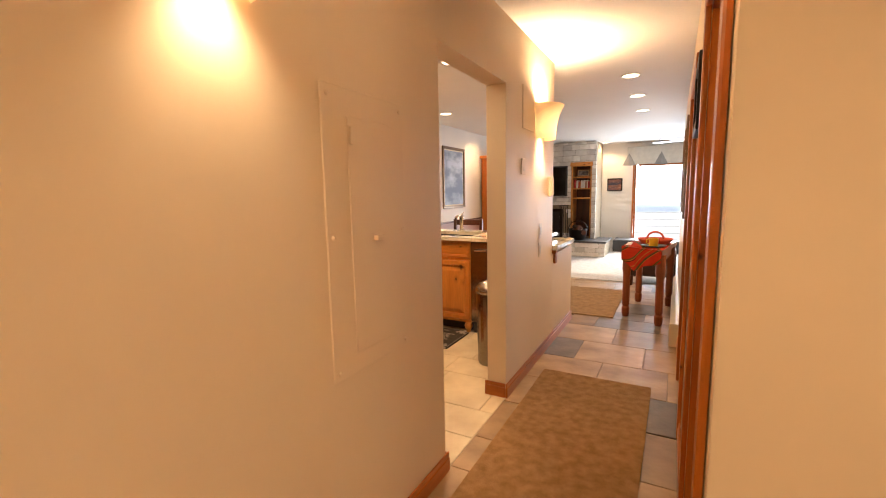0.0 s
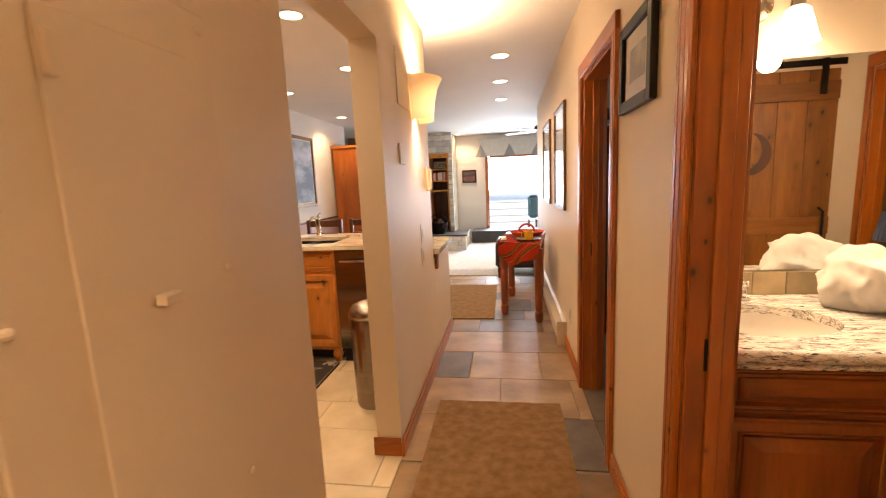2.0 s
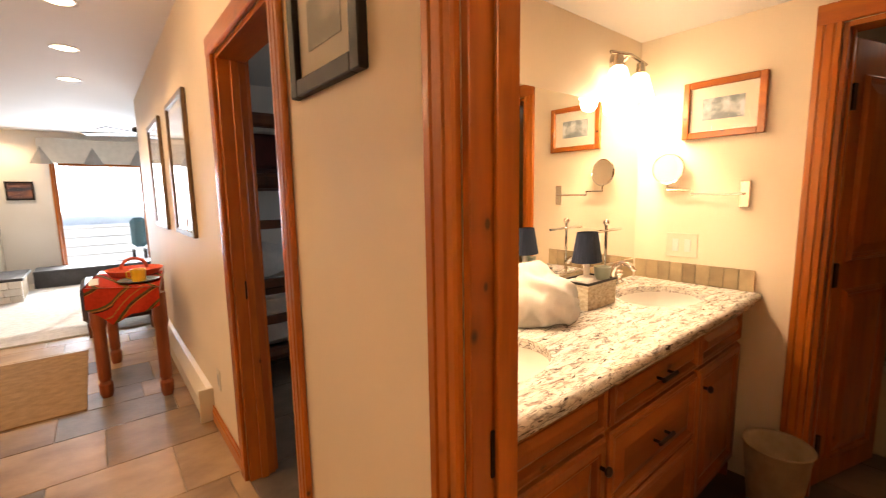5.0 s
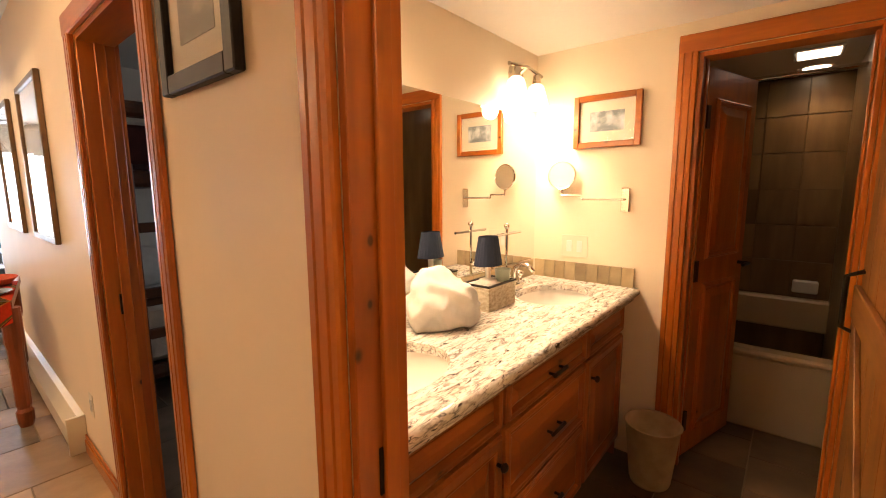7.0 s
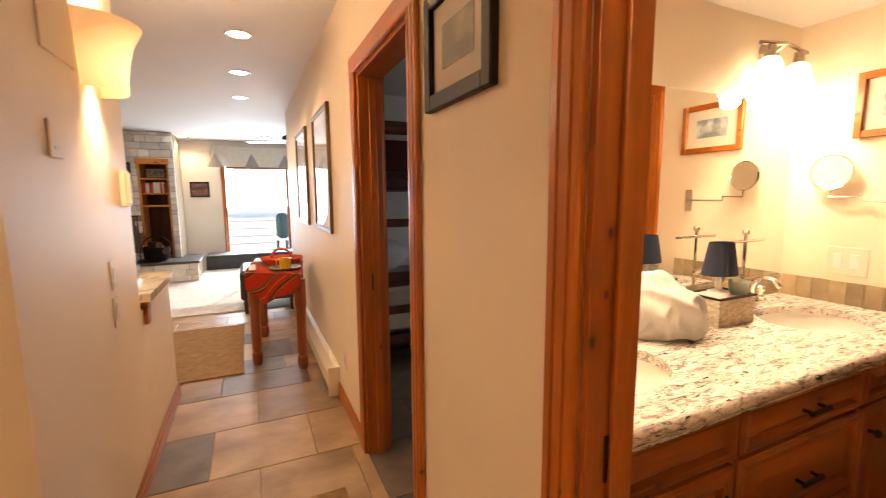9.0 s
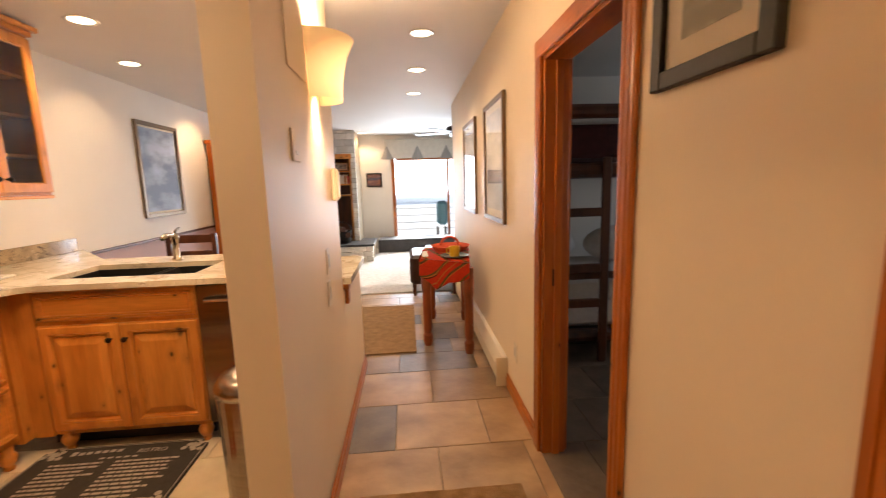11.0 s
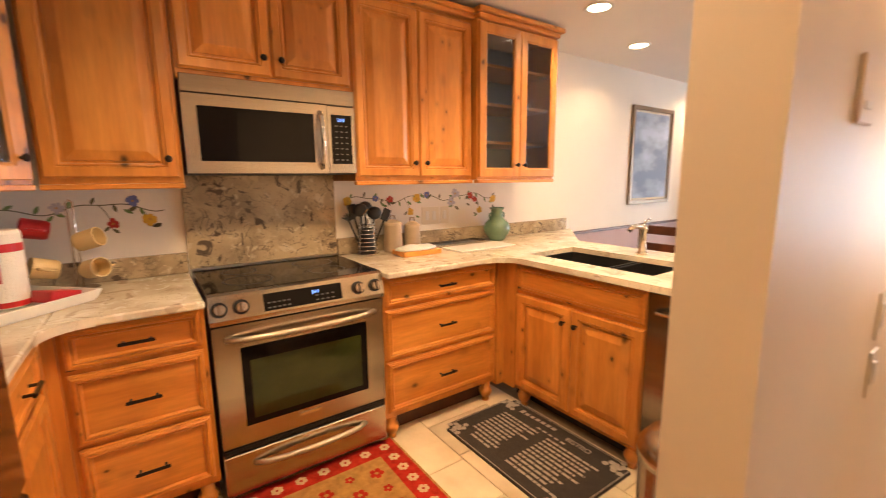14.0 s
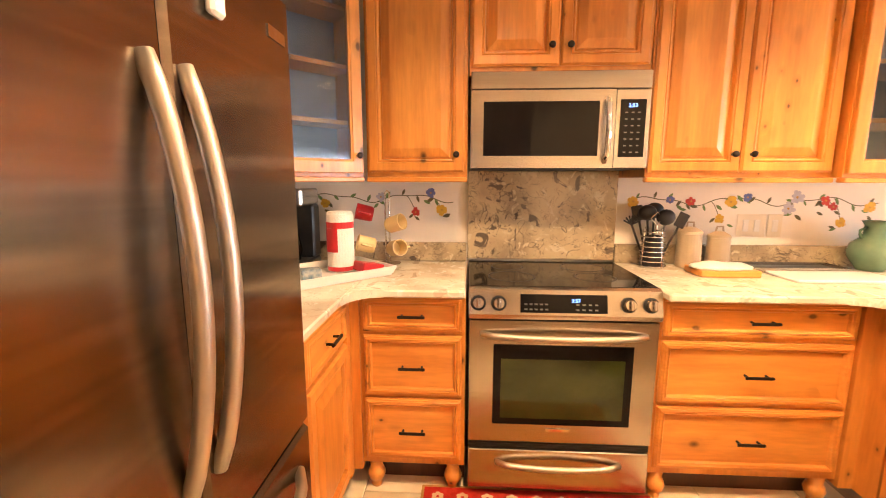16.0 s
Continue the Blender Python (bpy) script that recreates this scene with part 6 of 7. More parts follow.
part("pole", tube(bmesh.new(), [(2.325, 1.83, VT + 0.01), (2.325, 1.83, VT + 0.30)], 0.006), CHROME, ts)
part("crossbar", tube(bmesh.new(), [(2.20, 1.83, VT + 0.275), (2.45, 1.83, VT + 0.275)], 0.006), CHROME, ts)
part("finial", ball(bmesh.new(), (2.325, 1.83, VT + 0.31), 0.014), CHROME, ts, smooth=True)
wb = thing("waste_basket", "cream embossed waste basket on the floor by the vanity", "waste basket", (2.64, 1.24, 0))
part("bucket", lathe(bmesh.new(), (2.64, 1.24, 0), [(0, 0.001), (0.082, 0.001), (0.088, 0.02), (0.115, 0.28), (0.122, 0.285), (0.118, 0.29), (0.108, 0.28), (0.08, 0.02), (0, 0.02)], 32), mat("cream_embossed_tin", (0.52, 0.42, 0.27), 0.5, color2=(0.36, 0.27, 0.16), scale=(14, 14, 14)), wb, smooth=True)


BARN_V = wood("barn_wood_upright", (0.34, 0.135, 0.022), (0.19, 0.062, 0.010), "z", 0.5)
BARN_X = wood("barn_wood_level", (0.34, 0.135, 0.022), (0.19, 0.062, 0.010), "x", 0.5)


def plank_door(hinge, along, width, height, face, label, moon, name, handle=True):
    """A plank door with rails, a brace and a crescent."""
    m = frame_map(hinge, along, face)
    d = thing(name, label, "door", Vector(hinge) + Vector(along) * width / 2)
    n = 5
    for k in range(n):
        part("plank", place(boxes((width * k / n + 0.001, width * (k + 1) / n - 0.001, 0.012, height, 0, 0.028), bevel=0.003), m), BARN_V, d)
    for z in (0.12, height / 2 - 0.05, height - 0.18):
        part("rail", place(boxes((0.005, width - 0.005, z, z + 0.11, 0.0285, 0.045), bevel=0.003), m), BARN_X, d)
    L = math.hypot(width - 0.1, height / 2 - 0.33)
    ang = math.degrees(math.atan2(height / 2 - 0.33, width - 0.1))
    part("brace", place(place(boxes((0, L, -0.045, 0.045, 0.0285, 0.044), bevel=0.003), pose(0.05, 0.28, 0, 0, 0, ang)), m), BARN_X, d)
    if moon:
        bm = bmesh.new()
        cxx, czz, R = width * 0.42, height * 0.745, 0.135
        out = [(cxx + R * math.cos(a), czz + R * math.sin(a)) for a in [math.radians(x) for x in range(-110, 71, 12)]]
        inn = [(cxx - 0.045 + R * 0.93 * math.cos(a), czz + 0.02 + R * 0.93 * math.sin(a)) for a in [math.radians(x) for x in range(62, -108, -12)]]
        lo = [bm.verts.new((x, y, 0.0282)) for x, y in out + inn]
        hi = [bm.verts.new((x, y, 0.031)) for x, y in out + inn]
        bm.faces.new(hi)
        for k in range(len(lo)):
            bm.faces.new((lo[k], lo[(k + 1) % len(lo)], hi[(k + 1) % len(lo)], hi[k]))
        part("crescent", place(bm, m), DARKWOOD, d, "dark crescent moon inlay")
    if handle:
        part("handle", place(tube(bmesh.new(), [(width - 0.06, height * 0.45, 0.028), (width - 0.06, height * 0.46, 0.07), (width - 0.06, height * 0.55, 0.07), (width - 0.06, height * 0.56, 0.028)], 0.008), m), IRON, d, "black iron pull handle")
    for u_ in (0.1, width - 0.1):
        part("hanger", place(boxes((u_ - 0.02, u_ + 0.02, height - 0.15, height + 0.06, 0.0455, 0.051), bevel=0.002), m), IRON, d, "black strap hanger")
    return d


plank_door((1.77, 0.606, 0.0), (1, 0, 0), 0.84, 1.91, (0, 1, 0), "knotty plank sliding barn door with a crescent moon", True, "barn_door")
solid("barn_door_rail", boxes((1.25, 2.66, 0.6005, 0.6055, 1.935, 1.975), bevel=0.003), IRON, "black iron sliding rail over the barn door", "rail")
# tub room door: raised arched panels
m = frame_map((2.915, 1.165, 0.0), Vector((0.485, -0.145, 0)), Vector((-0.145, -0.485, 0)))
d = thing("door_2", "red-brown panelled tub room door, standing half open", "door", (3.15, 1.1, 0))
part("leaf", place(boxes((0.0, 0.5, 0.01, 1.87, -0.032, 0.0), bevel=0.003), m), TRIM_V, d)
for z0, z1 in ((0.12, 0.88), (1.0, 1.74)):
    bm = place(raised_panel(0.34, z1 - z0, 0.025, 0.014), m @ Matrix.Translation((0.08, z0, 0)))
    part("panel", bm, TRIM_V, d)
part("lever", place(tube(bmesh.new(), [(0.45, 0.95, 0.0), (0.45, 0.95, 0.05), (0.37, 0.95, 0.055)], 0.009), m), IRON, d, "dark bronze lever handle")
for z in (0.2, 0.95, 1.65):
    part("hinge", place(boxes((-0.014, 0.012, z - 0.05, z + 0.05, -0.03, 0.012)), m), IRON, d, "black hinge")
tb = thing("bathtub", "almond alcove bathtub with a tiled surround", "bathtub", (3.85, 1.3, 0))
part("apron", boxes((3.45, 3.50, BN + 0.003, BM - 0.003, 0.0, 0.42), bevel=0.01), ALMOND, tb)
part("rim", boxes((3.44, 3.55, BN + 0.003, BM - 0.003, 0.421, 0.455), (4.15, 4.248, BN + 0.003, BM - 0.003, 0.421, 0.62), bevel=0.012), ALMOND, tb)
part("basin", boxes((3.50, 4.24, BN + 0.003, BM - 0.003, 0.0, 0.12)), ALMOND, tb)
for k in range(6):
    for j in range(6):
        solid("wall_tile", boxes((4.238, 4.249, BN + 0.004 + k * 0.212, BN + 0.004 + k * 0.212 + 0.208, 0.63 + j * 0.232, 0.63 + j * 0.232 + 0.228), bevel=0.002), DARKWALL).parent = bpy.data.objects["wall_tub_back"]
solid("soap_dish", boxes((4.19, 4.237, 0.67, 0.80, 0.66, 0.74), bevel=0.008), WHITE, "white ceramic soap dish on the tiled wall", "soap dish")
solid("shower_rail", tube(bmesh.new(), [(3.50, BN + 0.002, 1.90), (3.50, BM - 0.002, 1.90)], 0.012), CHROME, "chrome shower curtain rail", "rail")
downlight(4.05, 0.80, 5, BC)
s = thing("ceiling_panel_light", "square frosted ceiling light in the tub room, lit", "ceiling light", (3.66, 0.80, BC))
part("frame", boxes((3.56, 3.76, 0.70, 0.90, BC - 0.012, BC - 0.001), bevel=0.003), WHITE, s)
part("diffuser", boxes((3.575, 3.745, 0.715, 0.885, BC - 0.016, BC - 0.0121)), TUB_GLOW, s, "glowing frosted diffuser")

# ---- bunk room ----
b = thing("bunk_bed", "dark log bunk bed with white bedding and a ladder", "bunk bed", (2.2, 4.4, 0))
for x in (1.25, 3.20):
    for y in (3.92, 4.9):
        part("post", cyl(bmesh.new(), (x, y, 0), (x, y, 1.98), 0.05, seg=14), DARKWOOD, b)
for z, r_ in ((0.18, 0.05), (1.41, 0.055), (1.82, 0.05)):
    for y in (3.92, 4.9):
        part("rail", cyl(bmesh.new(), (1.25, y, z), (3.20, y, z), r_, seg=12), DARKWOOD, b)
BLANKET = mat("dark_red_blanket", (0.07, 0.010, 0.010), 0.9, vary=0.3, scale=(20, 20, 20), bump=0.4, bump_scale=200)
part("mattress", boxes((1.30, 3.15, 3.97, 4.85, 0.22, 0.44), bevel=0.04), TOWEL, b, "white mattress")
part("mattress", boxes((1.30, 3.15, 3.97, 4.85, 1.56, 1.76), bevel=0.04), TOWEL, b, "white mattress")
part("blanket", boxes((1.29, 3.16, 3.945, 4.87, 1.50, 1.735), bevel=0.02), BLANKET, b, "dark red blanket")
part("cover", boxes((1.29, 3.16, 3.96, 4.87, 0.40, 0.62), bevel=0.05), TOWEL, b, "white bed cover")
lad = part("ladder", boxes((1.80, 1.86, 3.82, 3.86, 0.0, 1.50), bevel=0.008), DARKWOOD, b)
part("stile", boxes((1.38, 1.44, 3.82, 3.86, 0.0, 1.50), bevel=0.008), DARKWOOD, lad)
for z in (0.455, 0.715, 1.118):
    part("rung", boxes((1.44, 1.80, 3.82, 3.86, z - 0.03, z + 0.03), bevel=0.006), DARKWOOD, lad)
part("guard_rail", boxes((1.30, 3.15, 3.88, 3.93, 0.62, 0.67), bevel=0.01), DARKWOOD, b)
for x in (1.62, 2.25):
    bm = ball(bmesh.new(), (x, 4.55, 0.78), 0.25, (1.1, 0.55, 0.62), 18)
    solid("pillow", bm, TOWEL, "white pillow propped on the lower bunk", "pillow", group="bunk pillows", smooth=True)
# unseen window, added only as an opening for the bunk room's fill
w = thing("window_2", "unseen white-framed bedroom window, added to go with the fill light", "window", (4.05, 3.6, 0.9), kind="structure")
part("frame", boxes((4.0, 4.1, 3.001, 3.05, 0.901, 1.999), (4.0, 4.1, 4.15, 4.199, 0.901, 1.999), (4.0, 4.1, 3.05, 4.15, 0.901, 0.95), (4.0, 4.1, 3.05, 4.15, 1.95, 1.999)), WHITE, w)
p = part("pane", boxes((4.04, 4.046, 3.05, 4.15, 0.95, 1.95)), GLASS, w)
p.visible_shadow = False

# ---- living and dining side ----
w = thing("window_1", "wide timber-framed sliding glass door to a snowy balcony", "window", ((W0 + W1) / 2, FAR + 0.07, WB), kind="structure")
for a, b_ in ((W0, W0 + 0.035), (1.28, 1.33), (W1 - 0.06, W1)):
    part("stile", boxes((a + 0.001, b_ - 0.001, FAR + 0.02, FAR + 0.09, WB + 0.001, WT - 0.001), bevel=0.004), TRIM_V, w)
part("rail", boxes((W0 + 0.06, 1.27, FAR + 0.02, FAR + 0.09, WB + 0.001, WB + 0.06), (1.34, W1 - 0.06, FAR + 0.02, FAR + 0.09, WB + 0.001, WB + 0.06), bevel=0.004), TRIM_X, w)
part("head", boxes((W0 + 0.06, W1 - 0.06, FAR + 0.02, FAR + 0.09, WT - 0.06, WT - 0.001), bevel=0.004), TRIM_X, w)
for a, b_ in ((W0 + 0.06, 1.27), (1.34, W1 - 0.06)):
    p = part("pane", boxes((a, b_, FAR + 0.05, FAR + 0.056, WB + 0.06, WT - 0.06)), GLASS, w)
    p.visible_shadow = False
part("casing", boxes((W0 - 0.035, W0, FAR - 0.02, FAR - 0.001, WB, WT + 0.06), bevel=0.004), TRIM_V, w)
va = thing("valance", "pale cloth valance with grey triangular pleats over the glass door", "valance", (1.2, FAR - 0.1, 1.86))
part("cloth", boxes((0.02, 2.55, FAR - 0.11, FAR - 0.085, 1.87, 2.25), (0.02, 0.045, FAR - 0.085, FAR - 0.002, 1.87, 2.25), (2.525, 2.55, FAR - 0.085, FAR - 0.002, 1.87, 2.25), bevel=0.006), SHADE, va)
for x in (0.06, 0.68, 1.27, 1.86, 2.48):
    bm = bmesh.new()
    pts = [(x, FAR - 0.125, 2.12), (x - 0.13, FAR - 0.118, 1.86), (x + 0.13, FAR - 0.118, 1.86), (x, FAR - 0.112, 2.12), (x - 0.13, FAR - 0.112, 1.86), (x + 0.13, FAR - 0.112, 1.86), (x, FAR - 0.15, 1.85)]
    vs = [bm.verts.new(q) for q in pts]
    for f in ((0, 1, 6), (0, 6, 2), (0, 3, 4, 1), (0, 2, 5, 3), (1, 4, 6), (2, 6, 5), (3, 5, 4)):
        bm.faces.new([vs[k] for k in f])
    part("pleat", bm, SHADE_G, va, "grey triangular pleat")
# balcony and snow light outside
SNOWB = mat("snow", (0.85, 0.88, 0.92), 0.8, vary=0.08, scale=(3, 3, 3), bump=0.3, bump_scale=12)
solid("ground", boxes((-60, 60, FAR + 0.16, 90, -0.5, -0.05)), SNOWB, "snow-covered ground outside the glass door", "snow", "structure")
rl = thing("balcony_railing", "balcony railing with level bars beyond the glass", "railing", (1.2, 11.4, -0.05))
for z in (0.25, 0.42, 0.59, 0.76):
    part("bar", tube(bmesh.new(), [(-1.5, 11.4, z), (4.0, 11.4, z)], 0.012, 8), mat("weathered_rail", (0.75, 0.73, 0.72), 0.7), rl)
for x in (-1.4, 3.9):
    part("post", boxes((x - 0.04, x + 0.04, 11.36, 11.44, -0.05, 0.95), bevel=0.005), mat("rail_post_wood", (0.36, 0.28, 0.22), 0.7), rl)
gc = thing("covered_grill", "barbecue under a blue-green cover on the balcony", "grill", (1.25, 10.8, -0.05))
part("cover", boxes((1.10, 1.36, 10.6, 10.85, 0.40, 0.95), bevel=0.07), mat("teal_cover_cloth", (0.05, 0.16, 0.20), 0.7, vary=0.3, scale=(6, 6, 6)), gc)
for x in (1.12, 1.30):
    part("leg", boxes((x - 0.02, x + 0.02, 10.65, 10.95, -0.05, 0.349)), BLACK, gc)
# self-lit slab: the outdoor brightness is put in as emission
solid("backdrop", boxes((-40, 50, 60, 60.2, -0.5, 16)), glow("daylight_backdrop_glow", (0.86, 0.93, 1.0), 6.0), "glowing slab standing in for bright winter daylight in the distance", "backdrop", "structure")
rnd = random.Random(11)
NEEDLE = mat("frosted_needles", (0.10, 0.16, 0.14), 0.8, color2=(0.42, 0.48, 0.50), scale=(3, 3, 3))
tr = thing("pine_tree", "frosted pine tree beyond the balcony", "tree", (7.2, 24, -0.05))
part("trunk", cyl(bmesh.new(), (7.2, 24, -0.1), (7.2, 24, 8), 0.2, 0.03, 10), DARKWOOD, tr)
bm = bmesh.new()
for k in range(700):
    h = rnd.uniform(0.6, 8)
    a, r = rnd.uniform(0, 6.283), (8.2 - h) * 0.32 * rnd.uniform(0.3, 1)
    c = Vector((7.2 + r * math.cos(a), 24 + r * math.sin(a), h - 0.2 * r))
    s = rnd.uniform(0.1, 0.22)
    e = [Vector((rnd.uniform(-s, s), rnd.uniform(-s, s), rnd.uniform(-s, s) * 0.6)) for _ in range(3)]
    bm.faces.new([bm.verts.new(c + q) for q in e])
tagged(part("crown", bm, NEEDLE, tr), kind="stuff")

# fireplace
fp = thing("fireplace", "corner fireplace of pale stacked stone with a raised hearth", "fireplace", (-1.6, 9.3, 0))
FF = 9.0
part("core", boxes((-2.7, -1.0, FF + 0.03, FAR - 0.002, 0, CEIL - 0.002), (-0.58, -0.50, FF + 0.03, FAR - 0.002, 0, CEIL - 0.002), (-1.0, -0.58, FF + 0.5, FAR - 0.002, 0, CEIL - 0.002), (-1.0, -0.58, FF + 0.03, FF + 0.5, 1.92, CEIL - 0.002)), GROUT, fp)
rnd = random.Random(5)


def stone(x0, x1, y0, y1, z0, z1):
    part("stone", boxes((x0 + 0.003, x1 - 0.003, y0 - rnd.uniform(0, 0.014), y1, z0 + 0.003, z1 - 0.003), bevel=0.005), STONE, fp)


z = 0.32
while z < CEIL - 0.05:
    hh = min(rnd.uniform(0.07, 0.13), CEIL - 0.004 - z)
    x = -1.75
    while x < -0.49:
        ww = rnd.uniform(0.12, 0.30)
        xe = min(x + ww, -0.485)
        if z + hh < 1.92 and xe > -1.0 and x < -0.58:
            if x < -1.02:
                xe = -1.0
            elif x < -0.58:
                x = -0.58
                continue
        if not (x < -1.15 and 0.35 < z < 0.95):
            stone(x, xe, FF, FF + 0.029, z, z + hh)
        x = xe + 0.0001
    z += hh
# hearth
part("hearth_top", boxes((-2.7, -0.18, 8.42, FF - 0.02, 0.285, 0.32), (-0.48, -0.18, FF - 0.02, 9.34, 0.285, 0.32), bevel=0.006), HEARTH, fp, "dark slate hearth top")
part("hearth_core", boxes((-2.68, -0.22, 8.48, FF, 0, 0.284), (-0.48, -0.22, FF, 9.3, 0, 0.284)), GROUT, fp)
for j in range(3):
    x = -1.9
    while x < -0.2:
        ww = rnd.uniform(0.14, 0.34)
        stone(x, min(x + ww, -0.2), 8.45, 8.479, j * 0.094, j * 0.094 + 0.094)
        x += ww
sb = thing("hearth_bench", "low dark slate bench along the wall under the glass door", "bench", (1.0, 9.6, 0))
part("top", boxes((-0.17, 2.6, 9.34, FAR - 0.025, 0.235, 0.27), bevel=0.006), HEARTH, sb)
part("front", boxes((-0.17, 2.58, 9.37, FAR - 0.03, 0, 0.234)), HEARTH, sb)
bk = thing("bookcase", "timber-lined bookcase niche in the stone with books and a framed photo", "bookcase", (-0.79, 9.25, 0.32))
part("side", boxes((-0.999, -0.97, FF + 0.02, FF + 0.49, 0.321, 1.915)), ALDER_V, bk)
part("side", boxes((-0.61, -0.581, FF + 0.02, FF + 0.49, 0.321, 1.915)), ALDER_V, bk)
part("back", boxes((-0.97, -0.61, FF + 0.47, FF + 0.489, 0.321, 1.915)), DARKWOOD, bk)
part("head_board", boxes((-1.02, -0.56, FF - 0.012, FF + 0.019, 1.84, 1.93), bevel=0.004), ALDER_X, bk)
for z in (1.16, 1.36, 1.60):
    part("shelf", boxes((-0.969, -0.611, FF + 0.02, FF + 0.468, z, z + 0.025)), ALDER_X, bk)
rnd2 = random.Random(2)
x = -0.95
while x < -0.65:
    ww = rnd2.uniform(0.02, 0.035)
    solid("book", boxes((x, x + ww - 0.002, FF + 0.08, FF + 0.25, 1.386, 1.386 + rnd2.uniform(0.13, 0.18))), (RED, MATBOARD, WHITE, TRIM_V)[rnd2.randrange(4)], "hardback book standing on the bookcase shelf", "book", group="books on the shelf")
    x += ww
picture(frame_map((-0.94, FF + 0.30, 1.626), (1, 0, 0), (0, -1, 0)), 0.28, 0.17, FRAME_GD, SNOW, "small framed photograph standing on the bookcase shelf", 0.02, 0.02, glass=False)
tv = thing("television", "black flat television on the stone over the firebox", "television", (-1.6, FF, 1.25))
part("panel", boxes((-2.25, -1.07, FF - 0.07, FF - 0.016, 1.22, 1.86), bevel=0.006), BLACK, tv)
part("screen", boxes((-2.22, -1.10, FF - 0.072, FF - 0.0702, 1.25, 1.83)), BLACKGLASS, tv)
fb = thing("firebox", "black iron firebox with a mesh screen", "firebox", (-1.6, FF, 0.32))
part("surround", boxes((-2.1, -1.16, FF - 0.03, FF - 0.001, 0.321, 0.36), (-2.1, -2.04, FF - 0.03, FF - 0.001, 0.36, 0.95), (-1.22, -1.16, FF - 0.03, FF - 0.001, 0.36, 0.95), (-2.04, -1.22, FF - 0.03, FF - 0.001, 0.89, 0.95)), IRON, fb)
part("opening", boxes((-2.04, -1.22, FF - 0.01, FF + 0.028, 0.36, 0.89)), BLACK, fb)
lb = thing("log_basket", "black iron basket filled with split logs on the hearth", "log basket", (-0.78, 8.7, 0.321))
part("tub", lathe(bmesh.new(), (-0.78, 8.7, 0.321), [(0, 0.0), (0.13, 0.0), (0.17, 0.05), (0.19, 0.22), (0.20, 0.225), (0.18, 0.21), (0.12, 0.02), (0, 0.015)], 24), IRON, lb, smooth=True)
part("handle", tube(bmesh.new(), [(-0.78 + 0.19 * math.cos(q), 8.7, 0.54 + 0.17 * math.sin(q)) for q in [math.pi * k / 12 for k in range(13)]], 0.009, 8), IRON, lb, smooth=True)
for k, (dx, dz, ry) in enumerate(((-0.08, 0.16, 14), (0.02, 0.19, -9), (0.09, 0.15, 20), (-0.02, 0.25, 32))):
    part("log", place(cyl(bmesh.new(), (0, -0.15, 0), (0, 0.15, 0), 0.05, 0.045, 9), pose(-0.78 + dx, 8.7, 0.33 + dz, 0, 0, ry)), DARKWOOD, lb, "split log")
ft = thing("fire_tools", "black iron fire tool stand on the hearth", "fire tools", (-1.08, 8.72, 0.321))
part("base", boxes((-1.17, -0.99, 8.66, 8.78, 0.321, 0.335), bevel=0.004), IRON, ft)
for dx in (-0.08, 0.08):
    part("upright", tube(bmesh.new(), [(-1.08 + dx, 8.72, 0.335), (-1.08 + dx, 8.72, 1.03)], 0.008, 8), IRON, ft)
part("crossbar", tube(bmesh.new(), [(-1.17, 8.72, 1.03), (-0.99, 8.72, 1.03)], 0.009, 8), IRON, ft)
for dx in (-0.045, 0.0, 0.045):
    part("tool", tube(bmesh.new(), [(-1.08 + dx, 8.70, 1.01), (-1.08 + dx, 8.70, 0.45), (-1.08 + dx * 1.6, 8.70, 0.40)], 0.006, 8), IRON, ft, "iron poker")
picture(frame_map((-0.385, FAR, 1.31), (1, 0, 0), (0, -1, 0)), 0.315, 0.28, FRAME_DK, DUSK, "small dusk mountain photograph in a black frame", 0.025, 0.0)

# console table with cloth
tbl = thing("console_table", "red-brown rustic table with turned legs against the hall wall", "table", (0.75, 4.6, 0))
LEGS = ((0.56, 4.37), (0.878, 4.14), (0.635, 5.07), (0.955, 4.98))
for x, y in LEGS:
    part("leg", lathe(bmesh.new(), (x, y, 0), [(0, 0), (0.030, 0), (0.038, 0.03), (0.040, 0.09), (0.030, 0.11), (0.036, 0.13), (0.036, 0.46), (0.044, 0.50), (0.044, 0.70), (0, 0.70)], 14), TABLEWOOD, tbl, smooth=False)


def quad_prism(pts, z0, z1):
    bm = bmesh.new()
    lo, hi = [bm.verts.new((*p, z0)) for p in pts], [bm.verts.new((*p, z1)) for p in pts]
    bm.faces.new(lo)
    bm.faces.new(hi)
    for k in range(len(pts)):
        q = (k + 1) % len(pts)
        bm.faces.new((lo[k], lo[q], hi[q], hi[k]))
    return bm


TOP = ((0.515, 4.345), (0.885, 4.075), (1.012, 5.02), (0.60, 5.13))
part("tabletop", quad_prism(TOP, 0.70, 0.745), TABLEWOOD, tbl)
part("apron", quad_prism(((0.55, 4.38), (0.875, 4.14), (0.965, 4.98), (0.63, 5.07)), 0.60, 0.699), TABLEWOOD, tbl)
STRIPES = [mat("woven_" + n, c, 0.95, vary=0.25, scale=(60, 60, 60), bump=0.5, bump_scale=300, spec=0.05) for n, c in (("scarlet", (0.42, 0.035, 0.014)), ("olive", (0.09, 0.075, 0.022)), ("gold", (0.34, 0.16, 0.035)), ("black", (0.06, 0.018, 0.012)))]
cl = thing("table_cloth", "scarlet woven cloth with slanting stripes draped over the table", "cloth", (0.72, 4.4, 0.747))
a, b_, c_, d_ = [Vector(p) for p in TOP]
